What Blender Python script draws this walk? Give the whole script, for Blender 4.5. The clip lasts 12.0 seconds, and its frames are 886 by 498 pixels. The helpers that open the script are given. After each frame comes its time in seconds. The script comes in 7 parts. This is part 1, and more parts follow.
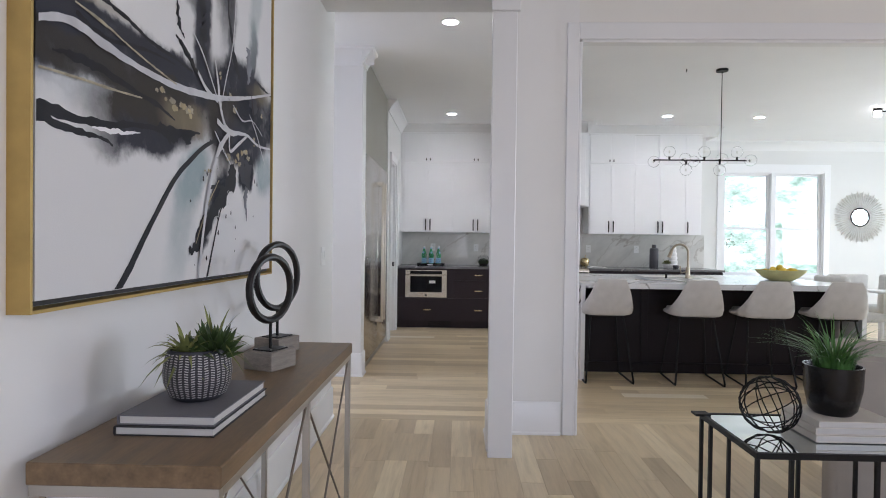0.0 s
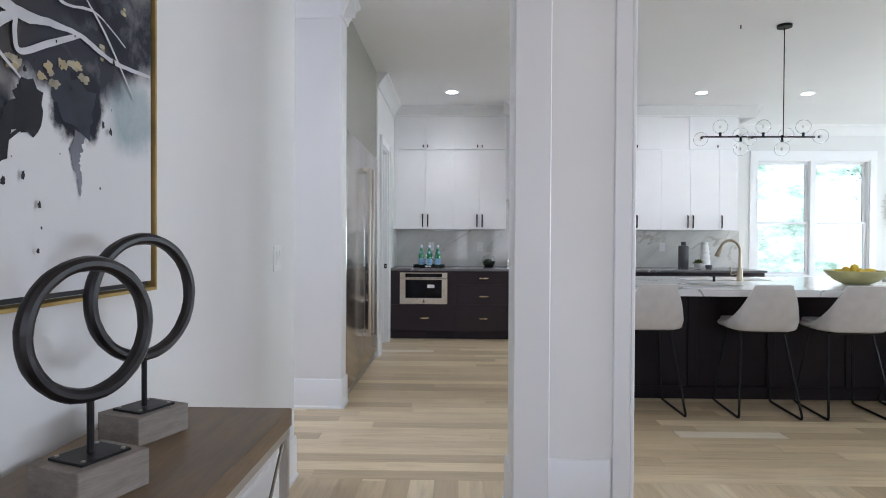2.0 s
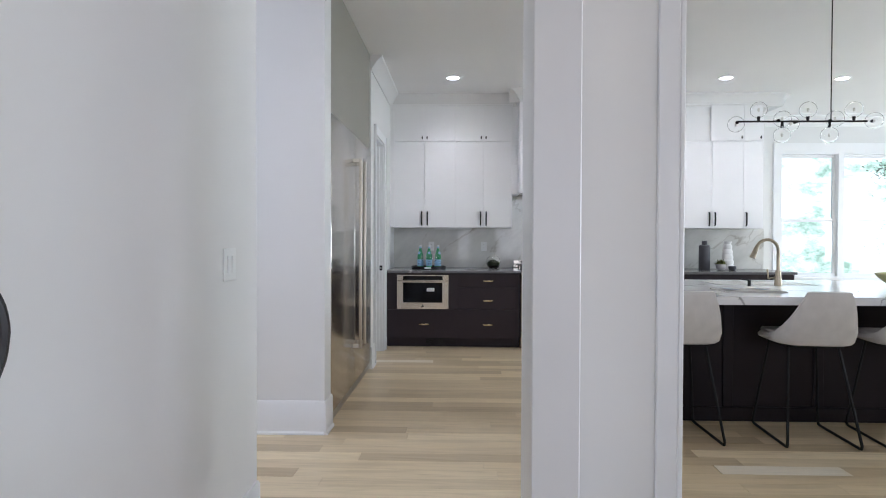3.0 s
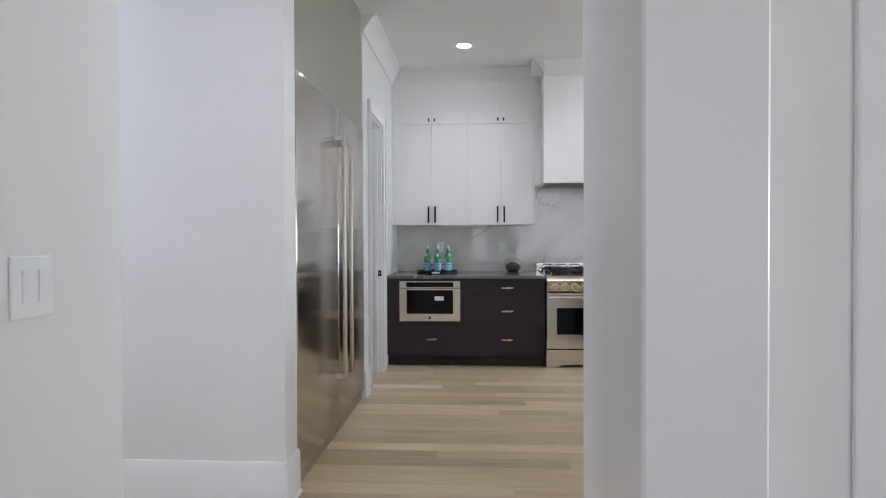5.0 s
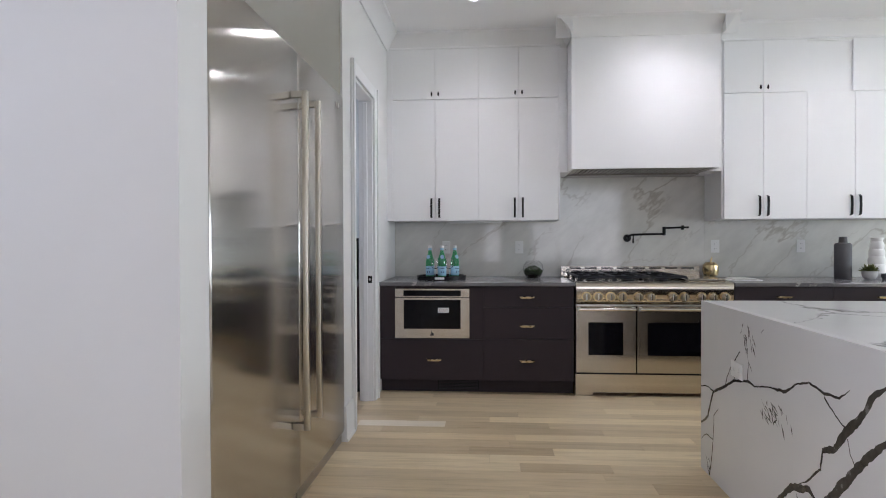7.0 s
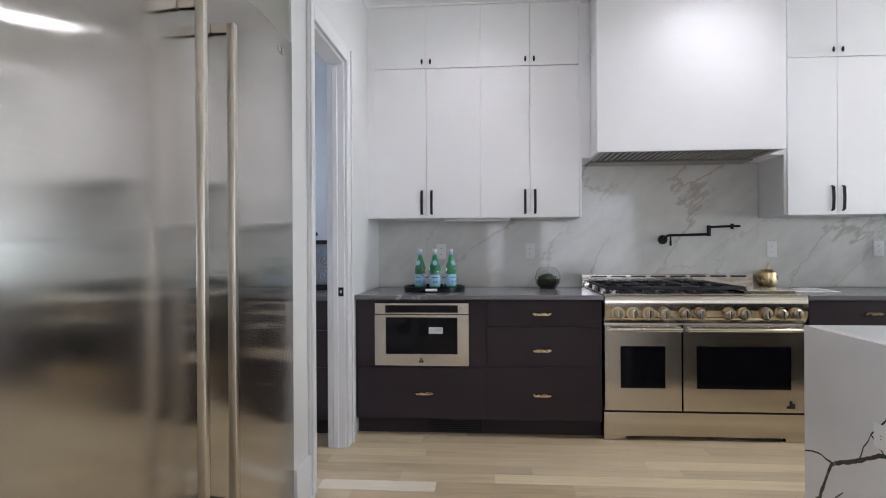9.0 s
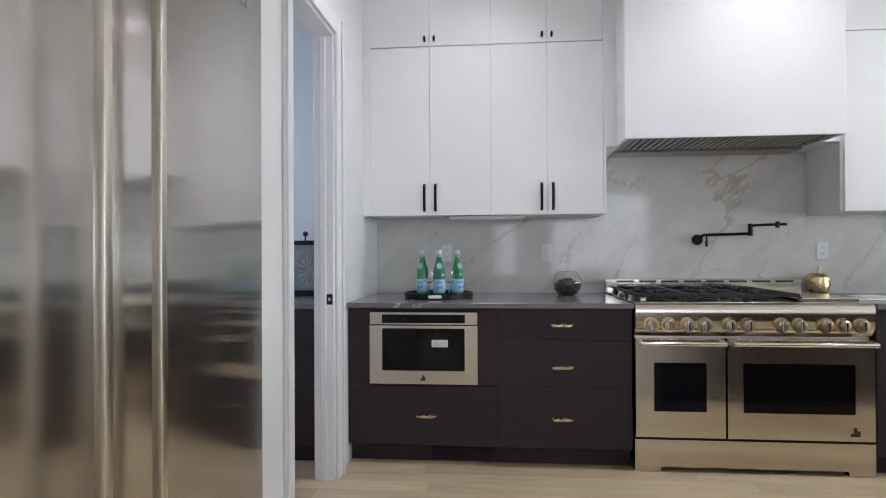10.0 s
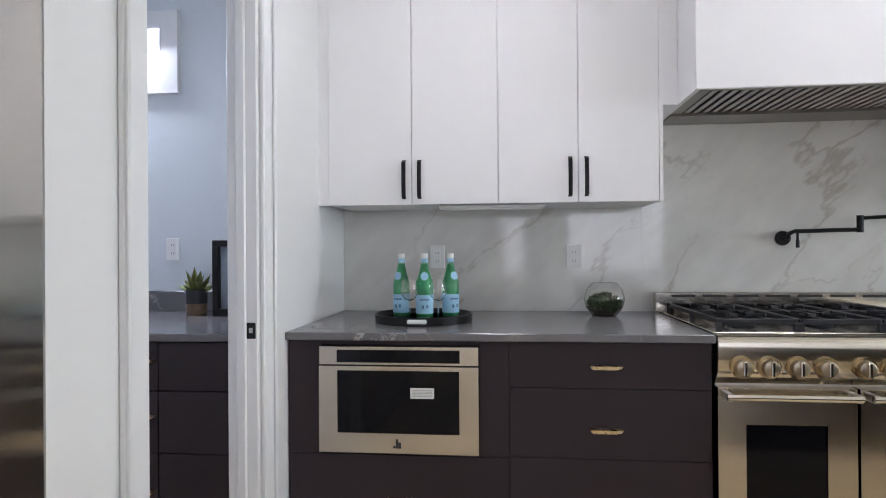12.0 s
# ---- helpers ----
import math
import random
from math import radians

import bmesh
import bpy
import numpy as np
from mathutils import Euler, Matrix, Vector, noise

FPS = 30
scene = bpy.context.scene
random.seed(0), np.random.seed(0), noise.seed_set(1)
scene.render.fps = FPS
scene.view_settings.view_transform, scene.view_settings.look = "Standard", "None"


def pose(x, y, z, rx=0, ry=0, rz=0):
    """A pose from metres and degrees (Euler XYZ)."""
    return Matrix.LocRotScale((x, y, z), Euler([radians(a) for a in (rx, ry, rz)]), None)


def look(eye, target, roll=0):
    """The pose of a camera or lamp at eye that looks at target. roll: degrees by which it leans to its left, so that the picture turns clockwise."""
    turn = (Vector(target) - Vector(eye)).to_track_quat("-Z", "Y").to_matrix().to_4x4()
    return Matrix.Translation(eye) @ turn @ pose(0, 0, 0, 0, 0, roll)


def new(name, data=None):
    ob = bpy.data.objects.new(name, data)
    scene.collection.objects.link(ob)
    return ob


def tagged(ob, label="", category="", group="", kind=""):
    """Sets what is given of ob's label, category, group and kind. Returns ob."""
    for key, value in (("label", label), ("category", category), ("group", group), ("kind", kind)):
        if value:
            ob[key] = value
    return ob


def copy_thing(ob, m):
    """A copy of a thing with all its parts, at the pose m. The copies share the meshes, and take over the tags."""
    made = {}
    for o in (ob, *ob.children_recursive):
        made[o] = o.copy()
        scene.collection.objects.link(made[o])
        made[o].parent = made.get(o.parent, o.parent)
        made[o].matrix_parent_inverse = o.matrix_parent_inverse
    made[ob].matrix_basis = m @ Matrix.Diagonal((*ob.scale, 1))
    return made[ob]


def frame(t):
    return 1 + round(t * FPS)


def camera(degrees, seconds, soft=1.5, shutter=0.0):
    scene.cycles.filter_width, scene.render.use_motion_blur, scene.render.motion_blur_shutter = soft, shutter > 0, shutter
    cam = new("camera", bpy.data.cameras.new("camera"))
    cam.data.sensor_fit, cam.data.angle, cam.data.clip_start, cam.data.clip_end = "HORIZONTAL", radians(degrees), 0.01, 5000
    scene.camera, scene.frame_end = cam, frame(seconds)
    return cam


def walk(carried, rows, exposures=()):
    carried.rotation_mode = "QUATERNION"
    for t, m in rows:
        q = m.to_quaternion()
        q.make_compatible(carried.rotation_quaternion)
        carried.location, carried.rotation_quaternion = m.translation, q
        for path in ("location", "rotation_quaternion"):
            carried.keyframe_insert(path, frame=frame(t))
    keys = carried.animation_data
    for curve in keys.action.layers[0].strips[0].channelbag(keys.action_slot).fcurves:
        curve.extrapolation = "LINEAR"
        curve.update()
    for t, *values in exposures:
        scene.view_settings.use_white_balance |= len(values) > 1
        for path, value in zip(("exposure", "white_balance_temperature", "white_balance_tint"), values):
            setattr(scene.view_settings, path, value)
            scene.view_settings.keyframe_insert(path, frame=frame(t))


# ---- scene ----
cam = camera(72.5, 12.0, soft=1.0)
PATH = [
    (0, (0.036, -2.275, 1.289), (-0.018, -0.276, 1.263), 0.7),
    (0.5, (0.045, -2.004, 1.278), (0.014, -0.005, 1.249), 0.6),
    (1, (0.048, -1.72, 1.272), (0.014, 0.279, 1.243), 0.5),
    (1.5, (0.026, -1.42, 1.27), (-0.016, 0.579, 1.239), 0.5),
    (2, (-0.008, -1.125, 1.265), (-0.058, 0.874, 1.239), 0.3),
    (2.5, (-0.003, -0.812, 1.265), (-0.058, 1.187, 1.234), 0.1),
    (3, (0.004, -0.51, 1.274), (-0.056, 1.489, 1.244), 0.2),
    (3.5, (-0.011, -0.234, 1.277), (-0.08, 1.765, 1.244), 0.2),
    (3.7, (-0.013, -0.122, 1.276), (-0.09, 1.876, 1.247), 0.1),
    (5.5, (0.033, 0.87, 1.266), (-0.095, 2.866, 1.236), -0.1),
    (6, (0.014, 1.143, 1.26), (-0.13, 3.138, 1.235), 0.0),
    (6.5, (0.003, 1.406, 1.253), (-0.144, 3.4, 1.226), -0.1),
    (7, (0.015, 1.7, 1.247), (-0.136, 3.694, 1.222), -0.2),
    (8.8, (0.01, 2.638, 1.216), (-0.155, 4.631, 1.208), -0.3),
    (9, (0.009, 2.736, 1.214), (-0.153, 4.73, 1.212), -0.3),
    (9.5, (0.006, 2.976, 1.2), (-0.168, 4.968, 1.205), -0.3),
    (10, (-0.007, 3.242, 1.197), (-0.2, 5.233, 1.208), -0.3),
    (10.5, (-0.016, 3.521, 1.2), (-0.205, 5.512, 1.206), -0.4),
    (11, (0.0, 3.822, 1.203), (-0.183, 5.814, 1.211), -0.3),
    (11.5, (-0.002, 4.085, 1.21), (-0.199, 6.075, 1.216), -0.2),
    (12, (-0.038, 4.356, 1.222), (-0.245, 6.345, 1.228), -0.4),
]
walk(cam, [(t, look(eye, target, roll)) for t, eye, target, roll in PATH], [(0.0, 0.14, 5760, 20), (2.0, 0.2, 5600, 18), (3.5, 0.22, 5680, 18), (7.0, 0.20, 5800, 20), (10.0, 0.40, 5740, 20), (12.0, 0.54, 5780, 20)])

# ---- world, daylight, exposure ----
world = bpy.data.worlds.new("world")
scene.world = world
world.use_nodes = True
sky = world.node_tree.nodes.new("ShaderNodeTexSky")
sky.sky_type, sky.sun_disc = "NISHITA", False
sky.sun_elevation, sky.sun_rotation = radians(50), radians(200)
world.node_tree.nodes["Background"].inputs[1].default_value = 0.12
world.node_tree.links.new(sky.outputs[0], world.node_tree.nodes["Background"].inputs[0])


def lamp(name, kind, m, energy, color=(1, 1, 1), **settings):
    data = bpy.data.lights.new(name, kind)
    data.energy, data.color = energy, color
    ob = new(name, data)
    ob.matrix_world = m
    if kind == "AREA":
        data.shape = settings.get("shape", "RECTANGLE")
        data.size, data.size_y = settings["size"], settings.get("size_y", settings["size"])
        data.spread = radians(settings.get("spread", 180))
    if kind == "SUN":
        data.angle = radians(0.5)
    return ob


SUN = lamp("sun", "SUN", look((0, 0, 20), (-5, 14, 0)), 3.0, (1, 0.95, 0.88))
DAY = (0.93, 0.96, 1.0)
# sky light through unseen front and dining windows, added to light the rooms
lamp("front_window_light", "AREA", look((2.0, -5.9, 1.7), (2.0, 0, 1.4)), 66, (0.97, 0.98, 1.0), size=4.2, size_y=2.2)
# fill from an invented, unseen side opening, added to brighten the west wall
lamp("front_side_fill_light", "AREA", look((9.0, 0.5, 1.6), (0, 0.5, 1.3)), 106, (0.95, 0.98, 1.0), size=1.9, size_y=1.9)
lamp("dining_window_light", "AREA", look((8.9, 4.6, 1.45), (0, 4.6, 1.2)), 162, (0.9, 1.0, 0.95), size=4.5, size_y=1.3)
# unseen fill lamp without a fixture, added to brighten the hall wall
lamp("side_hall_fill_light", "AREA", look((-3.4, 2.75, 1.9), (0, 2.75, 1.7)), 19, DAY, size=0.9, size_y=1.8)
lamp("pantry_window_light", "AREA", look((-2.18, 7.34, 2.28), (-2.0, 6.2, 1.2)), 21, DAY, size=0.62, size_y=0.24)


# ---- materials ----
def mat(name, color=(0.8, 0.8, 0.8), rough=0.5, metal=0.0, vary=0.06, scale=6.0, fine=0.0, bump=0.0, bump_scale=180.0,
        stretch=(1, 1, 1), coat=0.0, spec=0.5, coords="Object", rand=0.0, rough_vary=0.08):
    m = bpy.data.materials.new(name)
    m.use_nodes = True
    nt = m.node_tree
    n, l = nt.nodes, nt.links
    b = n["Principled BSDF"]
    b.inputs["Roughness"].default_value, b.inputs["Metallic"].default_value = rough, metal
    b.inputs["Coat Weight"].default_value, b.inputs["Specular IOR Level"].default_value = coat, spec
    tc, mp = n.new("ShaderNodeTexCoord"), n.new("ShaderNodeMapping")
    l.new(tc.outputs[coords], mp.inputs[0])
    mp.inputs["Scale"].default_value = stretch
    big, small = n.new("ShaderNodeTexNoise"), n.new("ShaderNodeTexNoise")
    big.inputs["Scale"].default_value, big.inputs["Detail"].default_value = scale, 4
    small.inputs["Scale"].default_value, small.inputs["Detail"].default_value = bump_scale, 3
    l.new(mp.outputs[0], big.inputs["Vector"]), l.new(mp.outputs[0], small.inputs["Vector"])
    ramp = n.new("ShaderNodeValToRGB")
    lo = tuple(max(0, c * (1 - vary)) for c in color) + (1,)
    hi = tuple(min(1, c * (1 + vary)) for c in color) + (1,)
    ramp.color_ramp.elements[0].color, ramp.color_ramp.elements[1].color = lo, hi
    ramp.color_ramp.elements[0].position, ramp.color_ramp.elements[1].position = 0.3, 0.7
    l.new(big.outputs["Fac"], ramp.inputs[0])
    out = ramp.outputs[0]
    if fine:
        mix = n.new("ShaderNodeMix")
        mix.data_type, mix.blend_type = "RGBA", "MULTIPLY"
        mix.inputs[0].default_value = fine
        l.new(out, mix.inputs[6]), l.new(small.outputs["Fac"], mix.inputs[7])
        out = mix.outputs[2]
    if rand:
        info, hsv, mr = n.new("ShaderNodeObjectInfo"), n.new("ShaderNodeHueSaturation"), n.new("ShaderNodeMapRange")
        mr.inputs[3].default_value, mr.inputs[4].default_value = 1 - rand, 1 + rand
        l.new(info.outputs["Random"], mr.inputs[0]), l.new(mr.outputs[0], hsv.inputs["Value"]), l.new(out, hsv.inputs["Color"])
        out = hsv.outputs[0]
    l.new(out, b.inputs["Base Color"])
    if rough_vary:
        mr = n.new("ShaderNodeMapRange")
        mr.inputs[3].default_value, mr.inputs[4].default_value = max(0.02, rough - rough_vary), min(1, rough + rough_vary)
        l.new(big.outputs["Fac"], mr.inputs[0]), l.new(mr.outputs[0], b.inputs["Roughness"])
    if bump:
        bp = n.new("ShaderNodeBump")
        bp.inputs["Strength"].default_value, bp.inputs["Distance"].default_value = bump, 0.002
        l.new(small.outputs["Fac"], bp.inputs["Height"]), l.new(bp.outputs[0], b.inputs["Normal"])
    return m


def glass(name, color=(1, 1, 1), rough=0.0, ior=1.45):
    m = bpy.data.materials.new(name)
    m.use_nodes = True
    b = m.node_tree.nodes["Principled BSDF"]
    b.inputs["Base Color"].default_value = (*color, 1)
    b.inputs["Transmission Weight"].default_value, b.inputs["Roughness"].default_value, b.inputs["IOR"].default_value = 1, rough, ior
    return m


def glow(name, color, strength):
    m = bpy.data.materials.new(name)
    m.use_nodes = True
    b = m.node_tree.nodes["Principled BSDF"]
    b.inputs["Base Color"].default_value = (0.9, 0.9, 0.9, 1)
    b.inputs["Emission Color"].default_value, b.inputs["Emission Strength"].default_value = (*color, 1), strength
    return m


def veined(name, base, vein, rough, scale, width, warp, faint=0.35, cloud=0.06, offset=(0, 0, 0), turn=(0, 0, 0), squash=(1, 1, 1), detail=7, order="POINT"):
    """Polished stone: cell borders bent by noise, thick and thin, over a clouded ground."""
    m = bpy.data.materials.new(name)
    m.use_nodes = True
    nt = m.node_tree
    n, l = nt.nodes, nt.links
    b = n["Principled BSDF"]
    b.inputs["Roughness"].default_value = rough
    tc, mp = n.new("ShaderNodeTexCoord"), n.new("ShaderNodeMapping")
    mp.inputs["Location"].default_value, mp.inputs["Rotation"].default_value, mp.inputs["Scale"].default_value = offset, turn, squash
    mp.vector_type = order
    l.new(tc.outputs["Object"], mp.inputs[0])
    wn = n.new("ShaderNodeTexNoise")
    wn.inputs["Scale"].default_value, wn.inputs["Detail"].default_value, wn.inputs["Roughness"].default_value = 2.6, detail, 0.62
    l.new(mp.outputs[0], wn.inputs["Vector"])
    sub, sc, add = n.new("ShaderNodeVectorMath"), n.new("ShaderNodeVectorMath"), n.new("ShaderNodeVectorMath")
    sub.operation, sc.operation, add.operation = "SUBTRACT", "SCALE", "ADD"
    sub.inputs[1].default_value = (0.5, 0.5, 0.5)
    sc.inputs["Scale"].default_value = warp
    l.new(wn.outputs["Color"], sub.inputs[0]), l.new(sub.outputs[0], sc.inputs[0])
    l.new(mp.outputs[0], add.inputs[0]), l.new(sc.outputs[0], add.inputs[1])
    vo = n.new("ShaderNodeTexVoronoi")
    vo.feature = "DISTANCE_TO_EDGE"
    vo.inputs["Scale"].default_value = scale
    l.new(add.outputs[0], vo.inputs["Vector"])
    # the veins swell and fade along their length
    fade = n.new("ShaderNodeTexNoise")
    fade.inputs["Scale"].default_value, fade.inputs["Detail"].default_value = scale * 0.9, 2
    l.new(mp.outputs[0], fade.inputs["Vector"])
    wide = n.new("ShaderNodeMapRange")
    wide.inputs[1].default_value, wide.inputs[2].default_value = 0.42, 0.72
    wide.inputs[3].default_value, wide.inputs[4].default_value = width * 0.12, width
    l.new(fade.outputs["Fac"], wide.inputs[0])
    div = n.new("ShaderNodeMath")
    div.operation, div.use_clamp = "DIVIDE", True
    l.new(vo.outputs["Distance"], div.inputs[0]), l.new(wide.outputs[0], div.inputs[1])
    inv = n.new("ShaderNodeMath")
    inv.operation, inv.use_clamp = "SUBTRACT", True
    inv.inputs[0].default_value = 1
    l.new(div.outputs[0], inv.inputs[1])
    strength = n.new("ShaderNodeMapRange")
    strength.inputs[1].default_value, strength.inputs[2].default_value = 0.36, 0.62
    strength.inputs[3].default_value, strength.inputs[4].default_value = faint, 1.0
    l.new(fade.outputs["Fac"], strength.inputs[0])
    mul = n.new("ShaderNodeMath")
    mul.operation = "MULTIPLY"
    l.new(inv.outputs[0], mul.inputs[0]), l.new(strength.outputs[0], mul.inputs[1])
    ground = n.new("ShaderNodeValToRGB")
    ground.color_ramp.elements[0].color = tuple(c * (1 - cloud * 2) for c in base) + (1,)
    ground.color_ramp.elements[1].color = tuple(min(1, c * (1 + cloud * 0.5)) for c in base) + (1,)
    ground.color_ramp.elements[0].position, ground.color_ramp.elements[1].position = 0.3, 0.62
    l.new(wn.outputs["Fac"], ground.inputs[0])
    mix = n.new("ShaderNodeMix")
    mix.data_type = "RGBA"
    mix.inputs[7].default_value = (*vein, 1)
    l.new(mul.outputs[0], mix.inputs[0]), l.new(ground.outputs[0], mix.inputs[6]), l.new(mix.outputs[2], b.inputs["Base Color"])
    return m


def brushed(name, color, rough, along, stretch=0.95):
    """Brushed metal with fine lines along one axis ('x', 'y' or 'z')."""
    st = {"x": (0.6, 40, 40), "y": (40, 0.6, 40), "z": (40, 40, 0.6)}[along]
    m = mat(name, color, rough, 1.0, 0.02, 4.0, 0.0, 0.0, 12.0, st, rough_vary=0.015)
    b = m.node_tree.nodes["Principled BSDF"]
    b.inputs["Anisotropic"].default_value = stretch
    t = m.node_tree.nodes.new("ShaderNodeCombineXYZ")
    for k, axis in enumerate("xyz"):
        t.inputs[k].default_value = 1.0 if axis == along else 0.0
    m.node_tree.links.new(t.outputs[0], b.inputs["Tangent"])
    return m


def oak(name, tint, grain=(1.2, 16, 16)):
    m = bpy.data.materials.new(name)
    m.use_nodes = True
    nt = m.node_tree
    n, l = nt.nodes, nt.links
    b = n["Principled BSDF"]
    tc, info, mp = n.new("ShaderNodeTexCoord"), n.new("ShaderNodeObjectInfo"), n.new("ShaderNodeMapping")
    geo = n.new("ShaderNodeNewGeometry")
    both = n.new("ShaderNodeMath")
    both.operation = "ADD"
    l.new(info.outputs["Random"], both.inputs[0]), l.new(geo.outputs["Random Per Island"], both.inputs[1])
    fr = n.new("ShaderNodeMath")
    fr.operation = "FRACT"
    l.new(both.outputs[0], fr.inputs[0])
    off = n.new("ShaderNodeVectorMath")
    off.operation = "MULTIPLY_ADD"
    off.inputs[1].default_value, off.inputs[2].default_value = (37, 23, 11), (0, 0, 0)
    comb = n.new("ShaderNodeCombineXYZ")
    for k in range(3):
        l.new(fr.outputs[0], comb.inputs[k])
    l.new(comb.outputs[0], off.inputs[0])
    add = n.new("ShaderNodeVectorMath")
    l.new(tc.outputs["Object"], add.inputs[0]), l.new(off.outputs[0], add.inputs[1])
    mp.inputs["Scale"].default_value = grain
    l.new(add.outputs[0], mp.inputs[0])
    g, fine, blot = n.new("ShaderNodeTexNoise"), n.new("ShaderNodeTexNoise"), n.new("ShaderNodeTexNoise")
    g.inputs["Scale"].default_value, g.inputs["Detail"].default_value, g.inputs["Distortion"].default_value = 1.6, 6, 0.8
    fine.inputs["Scale"].default_value, fine.inputs["Detail"].default_value = 9, 4
    blot.inputs["Scale"].default_value = 2.2
    l.new(mp.outputs[0], g.inputs["Vector"]), l.new(mp.outputs[0], fine.inputs["Vector"]), l.new(add.outputs[0], blot.inputs["Vector"])
    ramp = n.new("ShaderNodeValToRGB")
    e = ramp.color_ramp.elements
    e[0].position, e[0].color = 0.25, (tint[0] * 0.82, tint[1] * 0.79, tint[2] * 0.74, 1)
    e[1].position, e[1].color = 0.7, (tint[0] * 1.08, tint[1] * 1.08, tint[2] * 1.08, 1)
    mid = e.new(0.5)
    mid.color = (*tint, 1)
    l.new(g.outputs["Fac"], ramp.inputs[0])
    board = n.new("ShaderNodeValToRGB")
    e = board.color_ramp.elements
    e[0].position, e[0].color = 0.0, (0.70, 0.645, 0.58, 1)
    e[1].position, e[1].color = 1.0, (1.19, 1.21, 1.23, 1)
    a = e.new(0.3)
    a.color = (0.92, 0.89, 0.85, 1)
    a = e.new(0.75)
    a.color = (1.02, 1.01, 1.0, 1)
    l.new(fr.outputs[0], board.inputs[0])
    m1, m2, m3 = (n.new("ShaderNodeMix") for _ in range(3))
    for x in (m1, m2, m3):
        x.data_type, x.blend_type = "RGBA", "MULTIPLY"
    m1.inputs[0].default_value, m2.inputs[0].default_value, m3.inputs[0].default_value = 1.0, 0.17, 0.16
    l.new(ramp.outputs[0], m1.inputs[6]), l.new(board.outputs[0], m1.inputs[7])
    l.new(m1.outputs[2], m2.inputs[6]), l.new(fine.outputs["Fac"], m2.inputs[7])
    l.new(m2.outputs[2], m3.inputs[6]), l.new(blot.outputs["Fac"], m3.inputs[7])
    # short dark streaks and mineral marks along the grain
    kmp, kn, km, m4 = n.new("ShaderNodeMapping"), n.new("ShaderNodeTexNoise"), n.new("ShaderNodeMapRange"), n.new("ShaderNodeMix")
    kmp.inputs["Scale"].default_value = tuple(2.2 if g < 5 else 22 for g in grain)
    kn.inputs["Scale"].default_value, kn.inputs["Detail"].default_value = 1.3, 3
    km.inputs[1].default_value, km.inputs[2].default_value, km.inputs[4].default_value = 0.62, 0.80, 0.55
    l.new(add.outputs[0], kmp.inputs[0]), l.new(kmp.outputs[0], kn.inputs["Vector"]), l.new(kn.outputs["Fac"], km.inputs[0])
    m4.data_type = "RGBA"
    m4.inputs[7].default_value = (tint[0] * 0.5, tint[1] * 0.44, tint[2] * 0.38, 1)
    l.new(km.outputs[0], m4.inputs[0]), l.new(m3.outputs[2], m4.inputs[6]), l.new(m4.outputs[2], b.inputs["Base Color"])
    mr = n.new("ShaderNodeMapRange")
    mr.inputs[3].default_value, mr.inputs[4].default_value = 0.24, 0.42
    l.new(g.outputs["Fac"], mr.inputs[0]), l.new(mr.outputs[0], b.inputs["Roughness"])
    bp = n.new("ShaderNodeBump")
    bp.inputs["Strength"].default_value, bp.inputs["Distance"].default_value = 0.12, 0.001
    l.new(fine.outputs["Fac"], bp.inputs["Height"]), l.new(bp.outputs[0], b.inputs["Normal"])
    return m


WALL = mat("wall_paint", (0.76, 0.755, 0.74), 0.6, vary=0.015, scale=1.5, bump=0.05, bump_scale=260)
# CREAM and PIER are slightly creamier than WALL
CREAM = mat("cream_wall", (0.80, 0.785, 0.735), 0.6, vary=0.015, scale=1.5, bump=0.05, bump_scale=260)
PIER = mat("pier_paint", (0.805, 0.795, 0.77), 0.55, vary=0.015, scale=1.5, bump=0.05, bump_scale=260)
CEIL = mat("ceiling_paint", (0.89, 0.89, 0.89), 0.7, vary=0.015, scale=1.2, bump=0.05, bump_scale=220)
TRIM = mat("trim_paint", (0.80, 0.80, 0.795), 0.38, vary=0.008, scale=3, rough_vary=0.02, bump=0.02, bump_scale=90)
PANTRY = mat("pantry_paint", (0.68, 0.72, 0.74), 0.6, vary=0.02, scale=1.5, bump=0.05)
CABWHITE = mat("white_lacquer", (0.88, 0.88, 0.885), 0.35, vary=0.012, scale=2, bump=0.015, bump_scale=60)
CABDARK = mat("charcoal_lacquer", (0.031, 0.0215, 0.0262), 0.5, vary=0.06, scale=3, bump=0.02, bump_scale=120, spec=0.3)
# soffit wall in shadow: the shade is mixed into this darker colour
SOFFITSHADE = mat("shaded_soffit", (0.30, 0.29, 0.245), 0.45, vary=0.03, scale=1.5, bump=0.04)
ISLDARK = mat("espresso_lacquer", (0.016, 0.0115, 0.0135), 0.5, vary=0.08, scale=3, spec=0.22)
RECESS = mat("dark_gap", (0.012, 0.011, 0.012), 0.7, vary=0.1)
OAK = oak("white_oak", (0.765, 0.63, 0.415))
OAKTURNED = oak("white_oak_turned", (0.765, 0.63, 0.415), (16, 1.2, 16))
PALEOAK = mat("pale_oak_board", (0.80, 0.72, 0.58), 0.34, vary=0.06, scale=3, fine=0.1, bump=0.06, bump_scale=30, stretch=(1.2, 16, 16))
SUBFLOOR = mat("floor_joint", (0.44, 0.345, 0.225), 0.8)
STEEL = brushed("brushed_steel", (0.57, 0.55, 0.515), 0.145, "y", 1.0)
HANDLESTEEL = brushed("handle_steel", (0.66, 0.62, 0.54), 0.3, "z", 0.6)
STEELX = brushed("brushed_steel_flat", (0.60, 0.55, 0.465), 0.2, "x")
HOODSTEEL = brushed("hood_steel", (0.30, 0.285, 0.26), 0.3, "x")
